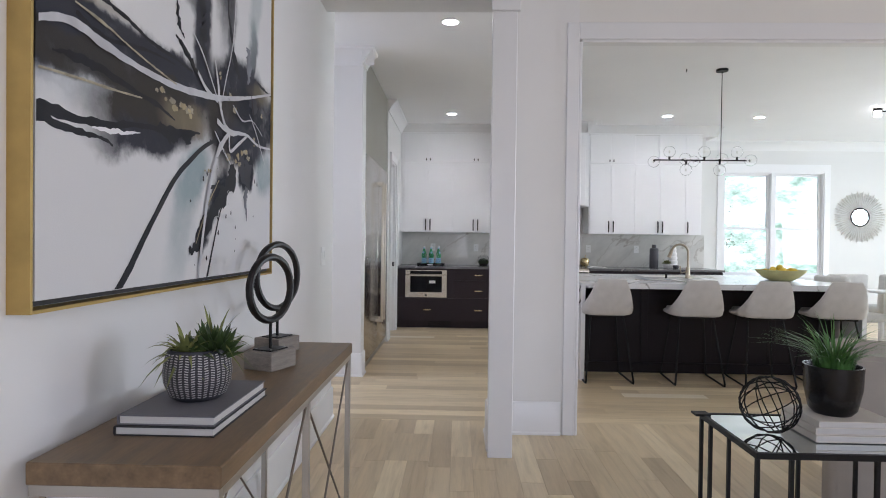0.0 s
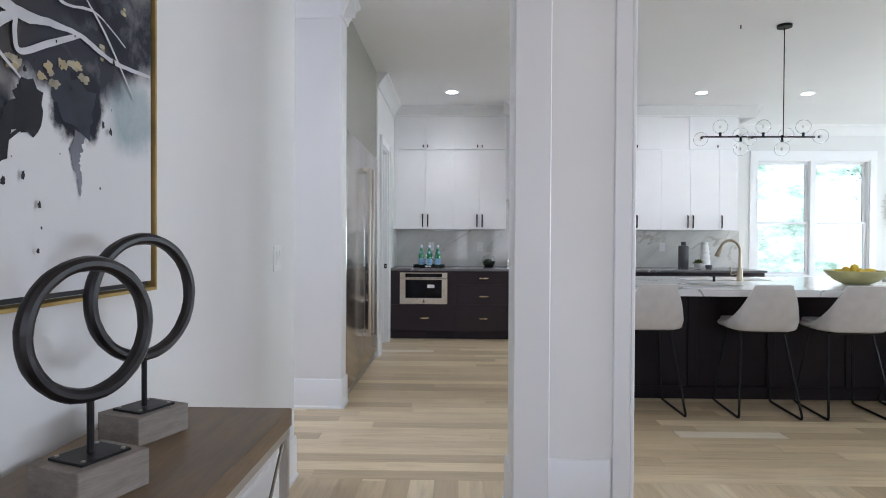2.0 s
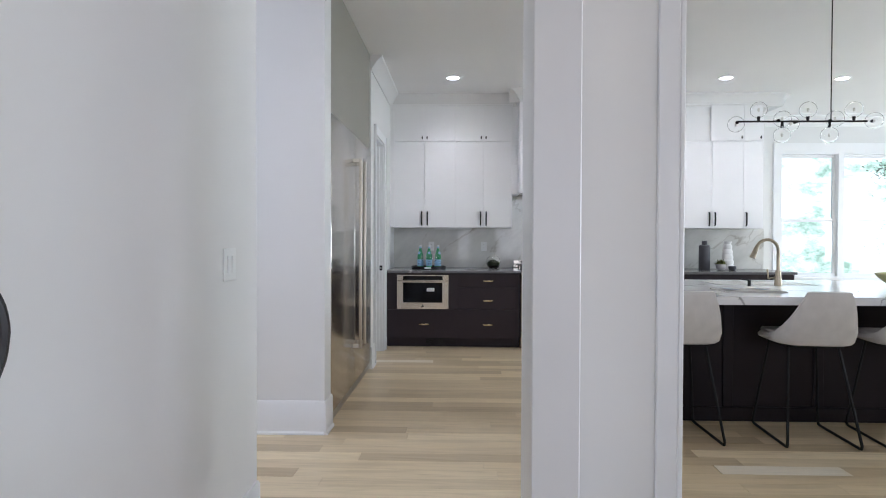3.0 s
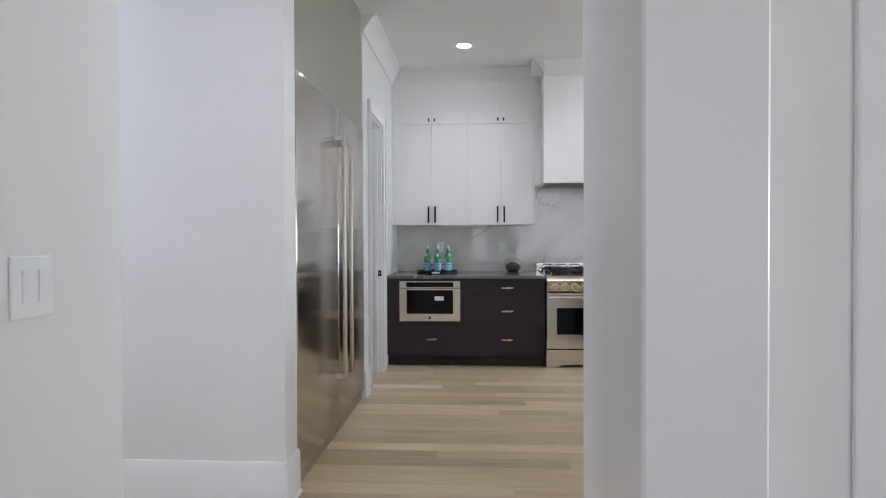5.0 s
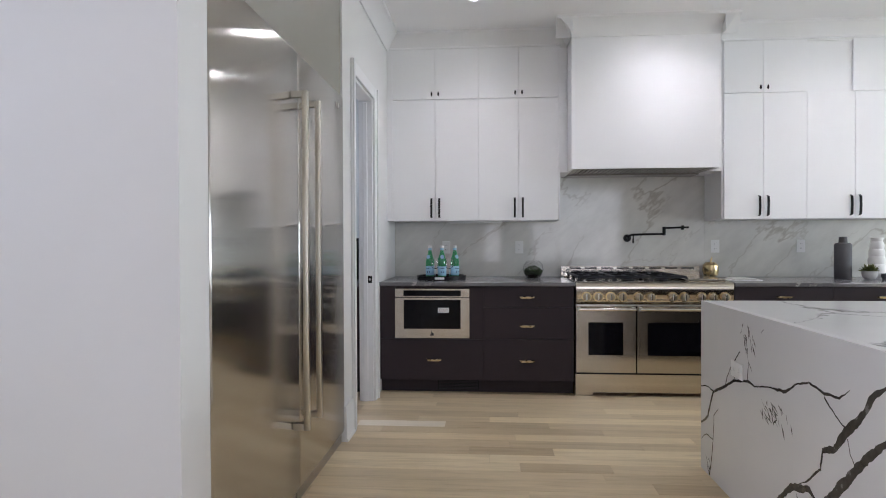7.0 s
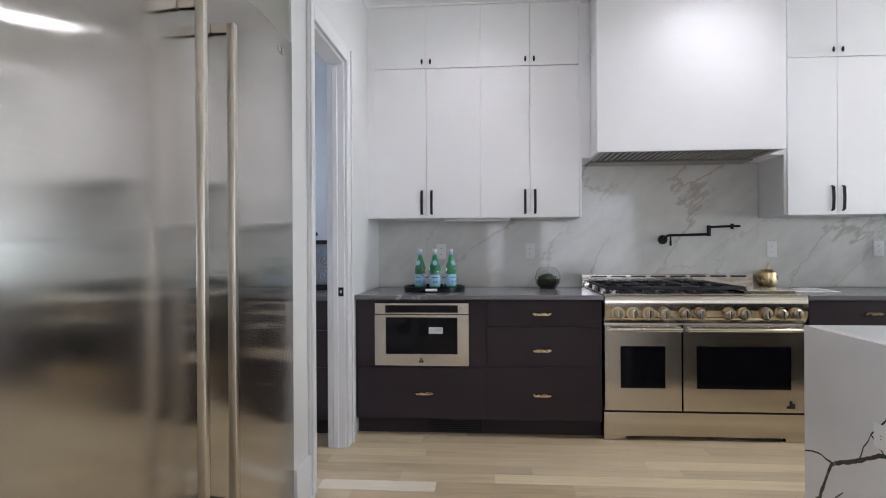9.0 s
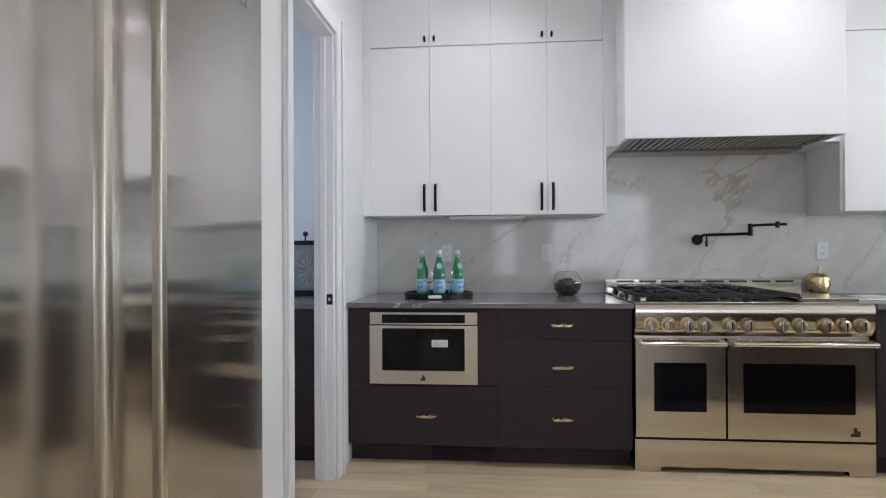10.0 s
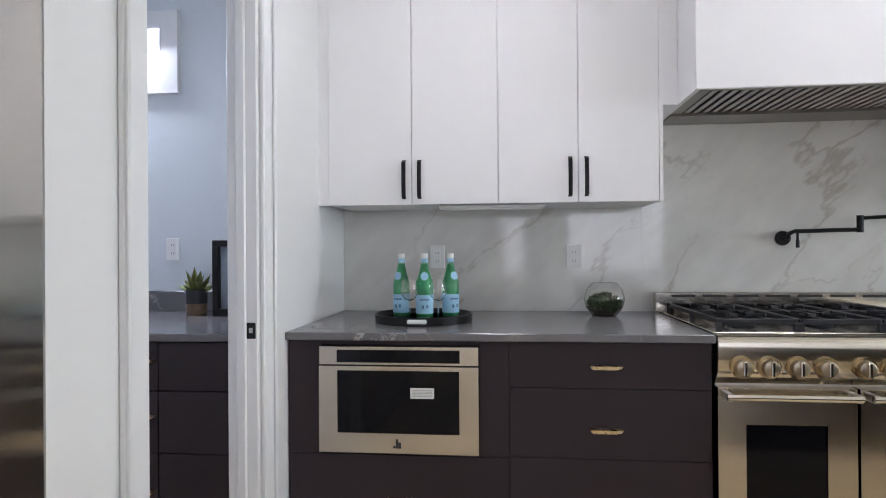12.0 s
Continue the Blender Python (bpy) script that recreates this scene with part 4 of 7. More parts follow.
def wine_glass(x, y):
    t = thing("wine_glass", "clear stemmed wine glass on the black tray", "glass", (0, 0, 0), "glasses on the tray")
    part("foot", lathe([(0.0, 0.0), (0.032, 0.0), (0.03, 0.002), (0.006, 0.005), (0.0, 0.006)], 24), CLEAR, t)
    part("stem", C((0, 0, 0.005), (0, 0, 0.082), 0.0035, n=10), CLEAR, t)
    part("bowl", lathe([(0.0, 0.082), (0.02, 0.088), (0.034, 0.108), (0.037, 0.13), (0.029, 0.175), (0.0283, 0.175), (0.0358, 0.13), (0.0328, 0.109), (0.019, 0.09), (0.0, 0.0845)], 28), CLEAR, t)
    t.matrix_basis = pose(x, y, 0.927)
    return t


g0 = wine_glass(-0.448, 6.905)
copy_thing(g0, pose(-0.325, 6.90, 0.927))

tb = thing("terrarium_bowl", "round glass bowl filled with dark moss", "terrarium", (0.417, 7.24, 0.914))
part("glass_bowl", lathe([(0.0, 0.0), (0.054, 0.0), (0.083, 0.037), (0.094, 0.075), (0.083, 0.122), (0.056, 0.152), (0.054, 0.151), (0.08, 0.121), (0.091, 0.075), (0.08, 0.039), (0.052, 0.004), (0.0, 0.004)], 32, (0.417, 7.24, 0.915)), CLEAR, tb)
bm = bmesh.new()
for k in range(210):
    a, r = random.uniform(0, 6.28), 0.074 * math.sqrt(random.random())
    ball(bm, (0.417 + r * math.cos(a), 7.24 + r * math.sin(a), 0.945 + random.uniform(0, 0.08) * (1 - (r / 0.1) ** 2)), random.uniform(0.007, 0.013), 1, 1, 0.8, 7, 5)
part("moss", bm, LEAFDARK, tb)
bm = lathe([(0.0, 0.006), (0.046, 0.006), (0.07, 0.03), (0.0, 0.036)], 20, (0.417, 7.24, 0.915))
part("soil", bm, SOIL, tb)

AX, AY = 2.03, 7.37
ap = thing("gold_apple", "shiny gold apple ornament on the worktop", "ornament", (AX, AY, 0.914))
part("apple_body", lathe([(0.0, 0.008), (0.036, 0.0), (0.062, 0.018), (0.072, 0.062), (0.066, 0.11), (0.04, 0.134), (0.012, 0.125), (0.0, 0.11)], 11, (AX, AY, 0.9145)), GOLD, ap)
part("stalk", tube([(AX, AY, 1.02), (AX + 0.002, AY, 1.065), (AX + 0.012, AY, 1.095)], 0.007, 8), GOLD, ap)
bk = thing("cook_book", "pale open cookbook lying on the worktop", "book", (2.13, 6.98, 0.914))
part("cover", B(2.0, 6.86, 0.915, 2.27, 7.05, 0.919, bevel=0.001), PLATE, bk)
part("page_block", prism([(0, 0), (0.185, 0), (0.185, 0.009), (0.1, 0.015), (0.0925, 0.01), (0.085, 0.015), (0, 0.009)], (1, 0), (2.04, 6.865, 0.9195), (2.04, 7.045, 0.9195)), PAPER, bk)

vs = thing("bottle_vase", "tall dark grey ceramic bottle vase", "vase", (3.03, 7.1, 0.914))
part("vase_body", lathe([(0.0, 0.0), (0.062, 0.0), (0.066, 0.006), (0.066, 0.29), (0.058, 0.304), (0.033, 0.31), (0.031, 0.36), (0.028, 0.36), (0.028, 0.31)], 32, (3.03, 7.1, 0.915)), CONCRETE, vs)
fv = thing("faceted_vase", "tall white faceted ceramic vase", "vase", (3.33, 7.14, 0.914))
bm = bmesh.new()
n, rings = 9, []
for i in range(12):
    z, r = 0.915 + 0.032 * i, 0.078 - 0.0035 * i + (0.008 if i % 2 else 0)
    rings.append([bm.verts.new((3.33 + r * math.cos(2 * math.pi * (k + 0.5 * (i % 2)) / n), 7.14 + r * math.sin(2 * math.pi * (k + 0.5 * (i % 2)) / n), z)) for k in range(n)])
for i, (a, b) in enumerate(zip(rings, rings[1:])):
    for k in range(n):
        if i % 2 == 0:
            bm.faces.new((a[k], a[(k + 1) % n], b[k])), bm.faces.new((a[(k + 1) % n], b[(k + 1) % n], b[k]))
        else:
            bm.faces.new((a[k], b[(k + 1) % n], b[k])), bm.faces.new((a[k], a[(k + 1) % n], b[(k + 1) % n]))
bm.faces.new(rings[0][::-1])
part("vase_body", bm, WHITECER, fv)


def succulent(parent, cx, cy, z, r, count, material, name="leaves", lift=1.0):
    bm = bmesh.new()
    for k in range(count):
        a, e = k * 2.4, 0.25 + 1.15 * (1 - k / count) ** 0.8
        L = r * random.uniform(0.75, 1.15)
        d = Vector((math.cos(a) * math.sin(e), math.sin(a) * math.sin(e), math.cos(e) * lift))
        s = Vector((-math.sin(a), math.cos(a), 0))
        o = Vector((cx, cy, z))
        w = L * 0.17
        up = d.cross(s) * 0.06 * L
        p = [o - s * w * 0.4, o + s * w * 0.4, o + d * L * 0.55 + s * w - up, o + d * L * 0.55 - s * w - up, o + d * L]
        q = [bm.verts.new(v) for v in p]
        m2 = bm.verts.new(o + d * L * 0.5 + up * 1.2)
        bm.faces.new((q[0], q[1], m2)), bm.faces.new((q[1], q[2], m2)), bm.faces.new((q[2], q[4], m2)), bm.faces.new((q[4], q[3], m2)), bm.faces.new((q[3], q[0], m2))
    return part(name, bm, material, parent)


sp = thing("succulent_pot", "small grey bowl pot with a green succulent", "plant", (3.2, 7.02, 0.914))
part("pot", lathe([(0.0, 0.0), (0.03, 0.0), (0.052, 0.02), (0.06, 0.05), (0.055, 0.072), (0.05, 0.07), (0.0, 0.062)], 28, (3.2, 7.02, 0.915)), STRIPE, sp)
succulent(sp, 3.2, 7.02, 0.975, 0.085, 34, LEAF)
sp = thing("ceramic_cup", "small dark ceramic bowl on the worktop", "bowl", (3.33, 7.0, 0.914))
part("cup", lathe([(0.0, 0.0), (0.035, 0.0), (0.045, 0.025), (0.043, 0.05), (0.038, 0.05), (0.038, 0.02), (0.0, 0.012)], 24, (3.33, 7.0, 0.915)), CONCRETE, sp)

# ---- refrigerator columns ----
FX = LX + 0.004


def fridge(y0, y1, hy, label):
    t = thing("refrigerator", label, "refrigerator", (-1.2, (y0 + y1) / 2, 0), "steel refrigerator columns")
    part("body", B(-1.6, y0 + 0.004, 0.1, FX - 0.05, y1 - 0.004, 2.138), DULLSTEEL, t)
    part("door", B(FX - 0.049, y0 + 0.002, 0.075, FX, y1 - 0.002, 2.14, bevel=0.006, seg=3), STEEL, t, "brushed stainless door")
    part("toe_grille", B(-1.5, y0 + 0.004, 0.0, FX - 0.02, y1 - 0.004, 0.07), DULLSTEEL, t)
    hx = FX + 0.064
    h = part("handle", B(hx - 0.012, hy - 0.0135, 0.385, hx + 0.014, hy + 0.0135, 1.935, bevel=0.003, seg=2), HANDLESTEEL, t, "long square-edged steel handle")
    for z in (0.387, 1.903):
        part("bracket", B(FX, hy - 0.0125, z, hx - 0.0125, hy + 0.0125, z + 0.03, bevel=0.002), HANDLESTEEL, h)
    return t


fridge(3.588, 4.500, 4.402, "tall stainless built-in refrigerator column beside the hall wall")
fridge(4.504, 5.387, 4.606, "tall stainless built-in freezer column beside the pantry door")
bd = thing("badge", "tiny dark badge on the freezer door", "badge", (FX, 5.2, 2.06))
part("badge_plate", boxes((FX, 5.21, 2.05, FX + 0.002, 5.235, 2.075), (FX, 5.25, 2.05, FX + 0.002, 5.275, 2.075)), DULLSTEEL, bd)

# ---- island ----
IX0, IX1, IY0, IY1 = 1.178, 3.80, 3.39, 5.112
isl = thing("kitchen_island", "long island with a veined white quartz waterfall top", "kitchen island", (2.5, 4.3, 0))
part("top", B(IX0 + 0.0401, IY0, 0.866, IX1 - 0.0401, IY1, 0.918), QUARTZ, isl)
near_end = part("waterfall_panel", B(IX0, IY0, 0, IX0 + 0.04, IY1, 0.918), QUARTZPLAIN, isl)
part("waterfall_panel", B(IX1 - 0.04, IY0, 0, IX1, IY1, 0.918), QUARTZ, isl)
part("cabinet_back", B(IX0 + 0.041, 3.82, 0.1, IX1 - 0.041, IY1 - 0.03, 0.865), ISLDARK, isl, "charcoal panelled cabinet")
part("plinth", B(IX0 + 0.041, 3.80, 0.0, IX1 - 0.041, IY1 - 0.08, 0.1, bevel=0.003), ISLDARK, isl)
for k in range(5):
    x = IX0 + 0.05 + k * 0.63
    part("stile", B(x, 3.806, 0.101, min(x + 0.07, IX1 - 0.042), 3.8195, 0.864, bevel=0.002), ISLDARK, isl)


def vein(points, widths, material=None, name="vein"):
    """A ragged dark vein let into the near face of the waterfall end, through (along, up) points."""
    rnd = random.Random(len(points) * 31 + int(points[0][0] * 1000))
    pts = [Vector((IX0, *p)) for p in points]
    bm = bmesh.new()
    rows, wide, sway = [], 1.0, 0.0
    for i in range(len(pts) - 1):
        steps = max(3, int((pts[i + 1] - pts[i]).length / 0.012))
        d = (pts[i + 1] - pts[i]).normalized()
        side = Vector((0, -d.z, d.y))
        for k in range(steps + (i == len(pts) - 2)):
            f = k / steps
            wide, sway = wide * 0.6 + rnd.uniform(0.5, 1.4) * 0.4, sway * 0.7 + rnd.uniform(-0.3, 0.3)
            w = (widths[i] * (1 - f) + widths[i + 1] * f) * wide
            c = pts[i].lerp(pts[i + 1], f) + side * sway * 0.008 - Vector((0.0004, 0, 0))
            ends = [c + side * w / 2, c - side * w / 2]
            for v in ends:
                v.y, v.z = max(IY0 + 0.001, min(IY1 - 0.001, v.y)), max(0.002, min(0.917, v.z))
            rows.append([bm.verts.new(v) for v in ends])
    for p, q in zip(rows, rows[1:]):
        bm.faces.new((p[0], q[0], q[1], p[1]))
    return part(name, bm, material or VEIN, near_end)


vein([(5.11, 0.25), (5.01, 0.31), (4.93, 0.46), (4.78, 0.525), (4.66, 0.58), (4.52, 0.61), (4.44, 0.605)], [0.012, 0.016, 0.014, 0.016, 0.013, 0.013, 0.008])
vein([(4.44, 0.605), (4.30, 0.635), (4.17, 0.65), (4.08, 0.70), (3.99, 0.73), (3.89, 0.71), (3.80, 0.72), (3.74, 0.76)], [0.007, 0.006, 0.016, 0.006, 0.008, 0.010, 0.008, 0.003])
vein([(5.11, 0.45), (5.02, 0.47), (4.93, 0.46)], [0.005, 0.006, 0.008])
vein([(4.78, 0.52), (4.75, 0.58), (4.71, 0.63), (4.60, 0.73)], [0.007, 0.005, 0.006, 0.006])
vein([(4.71, 0.63), (4.64, 0.58)], [0.005, 0.006])
vein([(4.51, 0.70), (4.51, 0.61)], [0.004, 0.007])
vein([(3.39, 0.90), (3.47, 0.84), (3.56, 0.81), (3.61, 0.78), (3.69, 0.68), (3.75, 0.63), (3.83, 0.54), (3.90, 0.51)], [0.012, 0.03, 0.012, 0.026, 0.03, 0.034, 0.03, 0.016])
vein([(3.90, 0.51), (3.91, 0.44), (4.00, 0.36), (4.06, 0.33)], [0.012, 0.008, 0.008, 0.003])
vein([(3.89, 0.70), (3.84, 0.67), (3.78, 0.64), (3.75, 0.63)], [0.008, 0.006, 0.006, 0.01])
vein([(3.75, 0.60), (3.74, 0.55), (3.71, 0.52)], [0.005, 0.005, 0.006])
vein([(3.39, 0.76), (3.48, 0.72), (3.56, 0.65), (3.64, 0.58), (3.71, 0.51), (3.81, 0.40), (3.92, 0.30), (4.05, 0.12), (4.10, 0.003)], [0.02, 0.026, 0.02, 0.034, 0.03, 0.034, 0.022, 0.018, 0.008])
vein([(4.40, 0.003), (4.28, 0.14), (4.21, 0.21), (4.12, 0.29), (3.99, 0.34), (3.92, 0.31)], [0.006, 0.014, 0.022, 0.03, 0.026, 0.008])
vein([(4.86, 0.39), (4.92, 0.34), (4.93, 0.20), (4.96, 0.07), (4.99, 0.003)], [0.004, 0.006, 0.006, 0.01, 0.014])
vein([(5.11, 0.16), (5.03, 0.21), (4.93, 0.205)], [0.004, 0.005, 0.005])
rv = random.Random(8)
for cy_, cz_, ry_, rz_, count_, tilt_ in ((4.52, 0.80, 0.10, 0.10, 26, 1.2), (4.26, 0.53, 0.16, 0.045, 30, 0.9), (4.08, 0.22, 0.06, 0.07, 12, 1.1), (4.99, 0.06, 0.03, 0.05, 8, 1.2)):
    for k in range(count_):
        y, z, q, a = cy_ + rv.gauss(0, 0.5) * ry_, cz_ + rv.gauss(0, 0.5) * rz_, rv.uniform(0.008, 0.034), tilt_ + rv.gauss(0, 0.5)
        vein([(y - q * math.cos(a), z - q * math.sin(a)), (y + 0.002, z), (y + q * math.cos(a), z + q * math.sin(a))], [0.001, rv.uniform(0.003, 0.012), 0.001], VEINGREY, "vein_fleck")
ot = thing("outlet", "white double outlet set in the island's quartz end", "outlet", (IX0, 4.63, 0.64))
part("plate", B(IX0 - 0.006, 4.56, 0.60, IX0, 4.69, 0.675, bevel=0.002), PLATE, ot)
for y in (4.60, 4.65):
    s = part("socket", B(IX0 - 0.0075, y - 0.014, 0.62, IX0 - 0.006, y + 0.014, 0.655, bevel=0.001), PLATE, ot)
    for dz in (-0.005, 0.005):
        part("slot", B(IX0 - 0.008, y - 0.004, 0.638 + dz - 0.001, IX0 - 0.0074, y + 0.004, 0.638 + dz + 0.001), DARK, s)
fc = thing("kitchen_faucet", "champagne pull-down gooseneck faucet", "tap", (2.53, 4.36, 0.918))
fx, fy = 2.53, 4.38
arc = [(fx, fy, 0.918), (fx, fy, 1.12)] + [(fx - 0.095 + 0.095 * math.cos(a), fy - 0.01 * a, 1.19 + 0.095 * math.sin(a)) for a in np.linspace(0, 2.75, 12)]
part("base", C((fx, fy, 0.918), (fx, fy, 1.04), 0.028, 0.02, 20), CHAMPAGNE, fc)
part("neck", tube(arc, 0.0125, 12), CHAMPAGNE, fc)
e0 = Vector(arc[-1])
part("spray_head", C(e0 + Vector((0.004, 0, 0.01)), e0 + Vector((-0.035, 0, -0.085)), 0.0145, 0.023, 16), CHAMPAGNE, fc)
part("lever", tube([(fx - 0.02, fy, 0.985), (fx - 0.075, fy, 0.975), (fx - 0.085, fy, 1.05)], 0.008, 8), CHAMPAGNE, fc)
sd = thing("soap_dispenser", "small black soap dispenser by the sink", "dispenser", (2.30, 4.33, 0.918))
part("pump", cyl(C((2.28, 4.33, 0.918), (2.28, 4.33, 0.965), 0.012, n=14), (2.28, 4.33, 0.965), (2.22, 4.33, 0.972), 0.005, n=8), BLACKMETAL, sd)
snk = thing("sink", "dark undermount sink in the island top", "sink", (2.5, 4.62, 0.918))
part("basin_rim", boxes((2.10, 4.46, 0.9185, 2.88, 4.475, 0.9205), (2.10, 4.86, 0.9185, 2.88, 4.875, 0.9205), (2.10, 4.475, 0.9185, 2.115, 4.86, 0.9205), (2.865, 4.475, 0.9185, 2.88, 4.86, 0.9205)), DULLSTEEL, snk)
part("basin_floor", B(2.115, 4.475, 0.9183, 2.865, 4.86, 0.9188), DULLSTEEL, snk)
mg = thing("open_magazine", "open magazine lying on the island", "magazine", (2.05, 3.85, 0.918))
for sgn, name in ((-1, "left_page"), (1, "right_page")):
    part("page", prism([(0, 0.0), (sgn * 0.21, 0.0), (sgn * 0.21, 0.006), (sgn * 0.09, 0.013), (sgn * 0.001, 0.007)], (1, 0), (2.05, 3.72, 0.919), (2.05, 4.0, 0.919)), PAPER, mg)
part("picture", boxes((1.87, 3.75, 0.9335, 1.95, 3.95, 0.9340), (2.10, 3.76, 0.9338, 2.16, 3.9, 0.9343)), INKBLUE, mg)
fb = thing("fruit_bowl", "wide pale green bowl on the island", "bowl", (3.38, 4.1, 0.918))
part("bowl", lathe([(0.0, 0.0), (0.10, 0.0), (0.16, 0.03), (0.222, 0.085), (0.242, 0.112), (0.236, 0.115), (0.2, 0.07), (0.10, 0.014), (0.0, 0.012)], 40, (3.38, 4.1, 0.919)), BOWL, fb)


def lemon(m):
    t = thing("lemon", "yellow lemon in the pale green bowl", "fruit", (0, 0, 0), "lemons in the bowl")
    bm = bmesh.new()
    ball(bm, (0, 0, 0), 0.034, 1.3, 1, 1, 16, 12)
    ball(bm, (0.046, 0, 0), 0.009, 1, 1, 1, 8, 6)
    part("peel", bm, LEMON, t)
    t.matrix_basis = m
    return t


l0 = lemon(pose(3.38, 4.06, 1.02, 10, 0, 20))
for x, y, z, r in ((3.28, 4.07, 1.015, 80), (3.48, 4.08, 1.02, 140), (3.33, 4.16, 1.03, 40), (3.44, 4.17, 1.025, 200), (3.23, 4.12, 1.01, 10), (3.53, 4.13, 1.015, 100), (3.39, 4.0, 1.0, 170), (3.38, 4.12, 1.055, 60)):
    copy_thing(l0, pose(x, y, z, random.uniform(-30, 30), random.uniform(-20, 20), r))


# ---- bar stools ----
def bar_stool():
    t = thing("bar_stool", "light upholstered bucket bar stool on a black sled base", "bar stool", (0, 0, 0), "bar stools at the island")
    # padded seat, and a back that wraps round it and slopes down to the front; the stool looks along +y
    seat = box(bmesh.new(), -0.2, -0.19, 0.63, 0.2, 0.275, 0.672, bevel=0.019, seg=3)
    for v in seat.verts:
        v.co.x *= 1 - 0.12 * max(0, v.co.y) / 0.25
        v.co.z += 0.012 * (v.co.y / 0.25) ** 2
    part("seat", seat, FABRIC, t, "light grey padded seat")
    path = []
    for k in range(7):
        path.append((0.205 + 0.012 * k / 6, 0.17 - 0.25 * k / 6))
    for k in range(1, 7):
        a = math.pi / 2 * k / 6
        path.append((0.127 + 0.09 * math.cos(a), -0.08 - 0.13 * math.sin(a)))
    path += [(0.06, -0.216), (0.0, -0.218)]
    path += [(-x, y) for x, y in path[-2::-1]]
    total = len(path)
    rows = []
    bm = bmesh.new()
    for k, (x, y) in enumerate(path):
        f = min(k, total - 1 - k) / (total // 2)
        topz = 0.668 + 0.30 * min(1.0, (f / 0.84)) ** 2.9
        out = Vector((x, y + 0.03, 0)).normalized()
        ring_pts = []
        for w, q in ((-0.030, 0.0), (-0.004, 0.035), (0.010, 0.13), (0.013, 0.5), (0.010, 0.92), (0.002, 0.985), (-0.012, 1.0), (-0.026, 0.95), (-0.032, 0.5), (-0.038, 0.06)):
            z = 0.624 + (topz - 0.624) * q
            lean = 0.24 * max(0, z - 0.66) if y < -0.05 else 0.05 * max(0, z - 0.66)
            p = Vector((x, y, z)) + out * (w + 0.012 * math.sin(math.pi * q)) + Vector((0, -lean if y < -0.05 else -lean * 0.5, 0))
            ring_pts.append(bm.verts.new(p))
        rows.append(ring_pts)
    for p, q in zip(rows, rows[1:]):
        for k in range(10):
            bm.faces.new((p[k], p[(k + 1) % 10], q[(k + 1) % 10], q[k]))
    bm.faces.new(rows[0][::-1]), bm.faces.new(rows[-1])
    bmesh.ops.recalc_face_normals(bm, faces=bm.faces)
    part("backrest", bm, FABRIC, t, "light grey wrap-round back")
    part("seat_pan", B(-0.16, -0.15, 0.605, 0.16, 0.2, 0.629, bevel=0.006), BLACKMETAL, t)
    for s in (-1, 1):
        pts = [(s * 0.15, 0.17, 0.612), (s * 0.215, 0.27, 0.03), (s * 0.215, 0.262, 0.012), (s * 0.215, 0.24, 0.009), (s * 0.215, -0.22, 0.009), (s * 0.215, -0.242, 0.012), (s * 0.215, -0.25, 0.03), (s * 0.15, -0.10, 0.612)]
        part("leg_frame", tube(pts, 0.009, 8), BLACKMETAL, t, "black bent-steel sled leg")
    return t


s0 = bar_stool()
s0.matrix_basis = pose(1.42, 3.50, 0, 0, 0, 0)
for x, y, r in ((2.24, 3.47, -4), (2.86, 3.44, -5), (3.52, 3.45, -8)):
    copy_thing(s0, pose(x, y, 0, 0, 0, r))

# ---- ceiling lights ----
def can_light(x, y):
    t = thing("recessed_light", "round recessed ceiling light, lit", "ceiling light", (x, y, H), "recessed ceiling lights")
    part("trim_ring", lathe([(0.062, -0.001), (0.062, -0.004), (0.082, -0.006), (0.086, -0.001)], 32, (x, y, H)), PLATE, t)
    part("lens", lathe([(0.0, -0.003), (0.062, -0.003)], 32, (x, y, H)), CANGLOW, t, "glowing round lens")
    lamp("can_lamp", "AREA", pose(x, y, H - 0.012), 3.75, (1.0, 0.95, 0.89), shape="DISK", size=0.12, spread=130)


for x, y in ((-0.057, 2.68), (-0.092, 6.25), (1.449, 6.25), (2.93, 6.30), (4.22, 6.34)):
    can_light(x, y)

ch = thing("chandelier", "black linear chandelier with clear glass globes", "chandelier", (2.70, 4.0, H))
cz, cy = 2.15, 4.0
part("canopy", lathe([(0.0, 0.0), (0.058, 0.0), (0.058, -0.022), (0.0, -0.024)], 28, (2.70, cy, H)), BLACKMETAL, ch)
part("rod", C((2.70, cy, cz), (2.70, cy, H - 0.02), 0.0042, n=10), BLACKMETAL, ch)
part("bar", C((2.03, cy, cz), (2.96, cy, cz), 0.007, n=10), BLACKMETAL, ch)
for x, dz, dy in ((2.03, -0.015, 0.03), (2.18, 0.085, 0.0), (2.305, 0.0, -0.09), (2.35, -0.1, 0.0), (2.46, 0.0, 0.09), (2.535, 0.085, 0.0), (2.675, 0.0, -0.09), (2.69, -0.1, 0.0), (2.865, 0.085, 0.0), (2.99, 0.0, -0.03)):
    c = Vector((x, cy + dy, cz + dz))
    a = part("socket", C((x, cy, cz), Vector((x, cy, cz)) + (c - Vector((x, cy, cz))) * 0.42, 0.009, 0.012, 10), BLACKMETAL, ch)
    shell = ball(bmesh.new(), c, 0.056, u=24, v=16)
    bmesh.ops.reverse_faces(shell, faces=shell.faces)
    g = part("globe", ball(shell, c, 0.058, u=24, v=16), GLOBE, ch, "clear glass globe")
    part("bulb", ball(bmesh.new(), c, 0.009, 1, 1, 1.6, 10, 8), BULB, g)
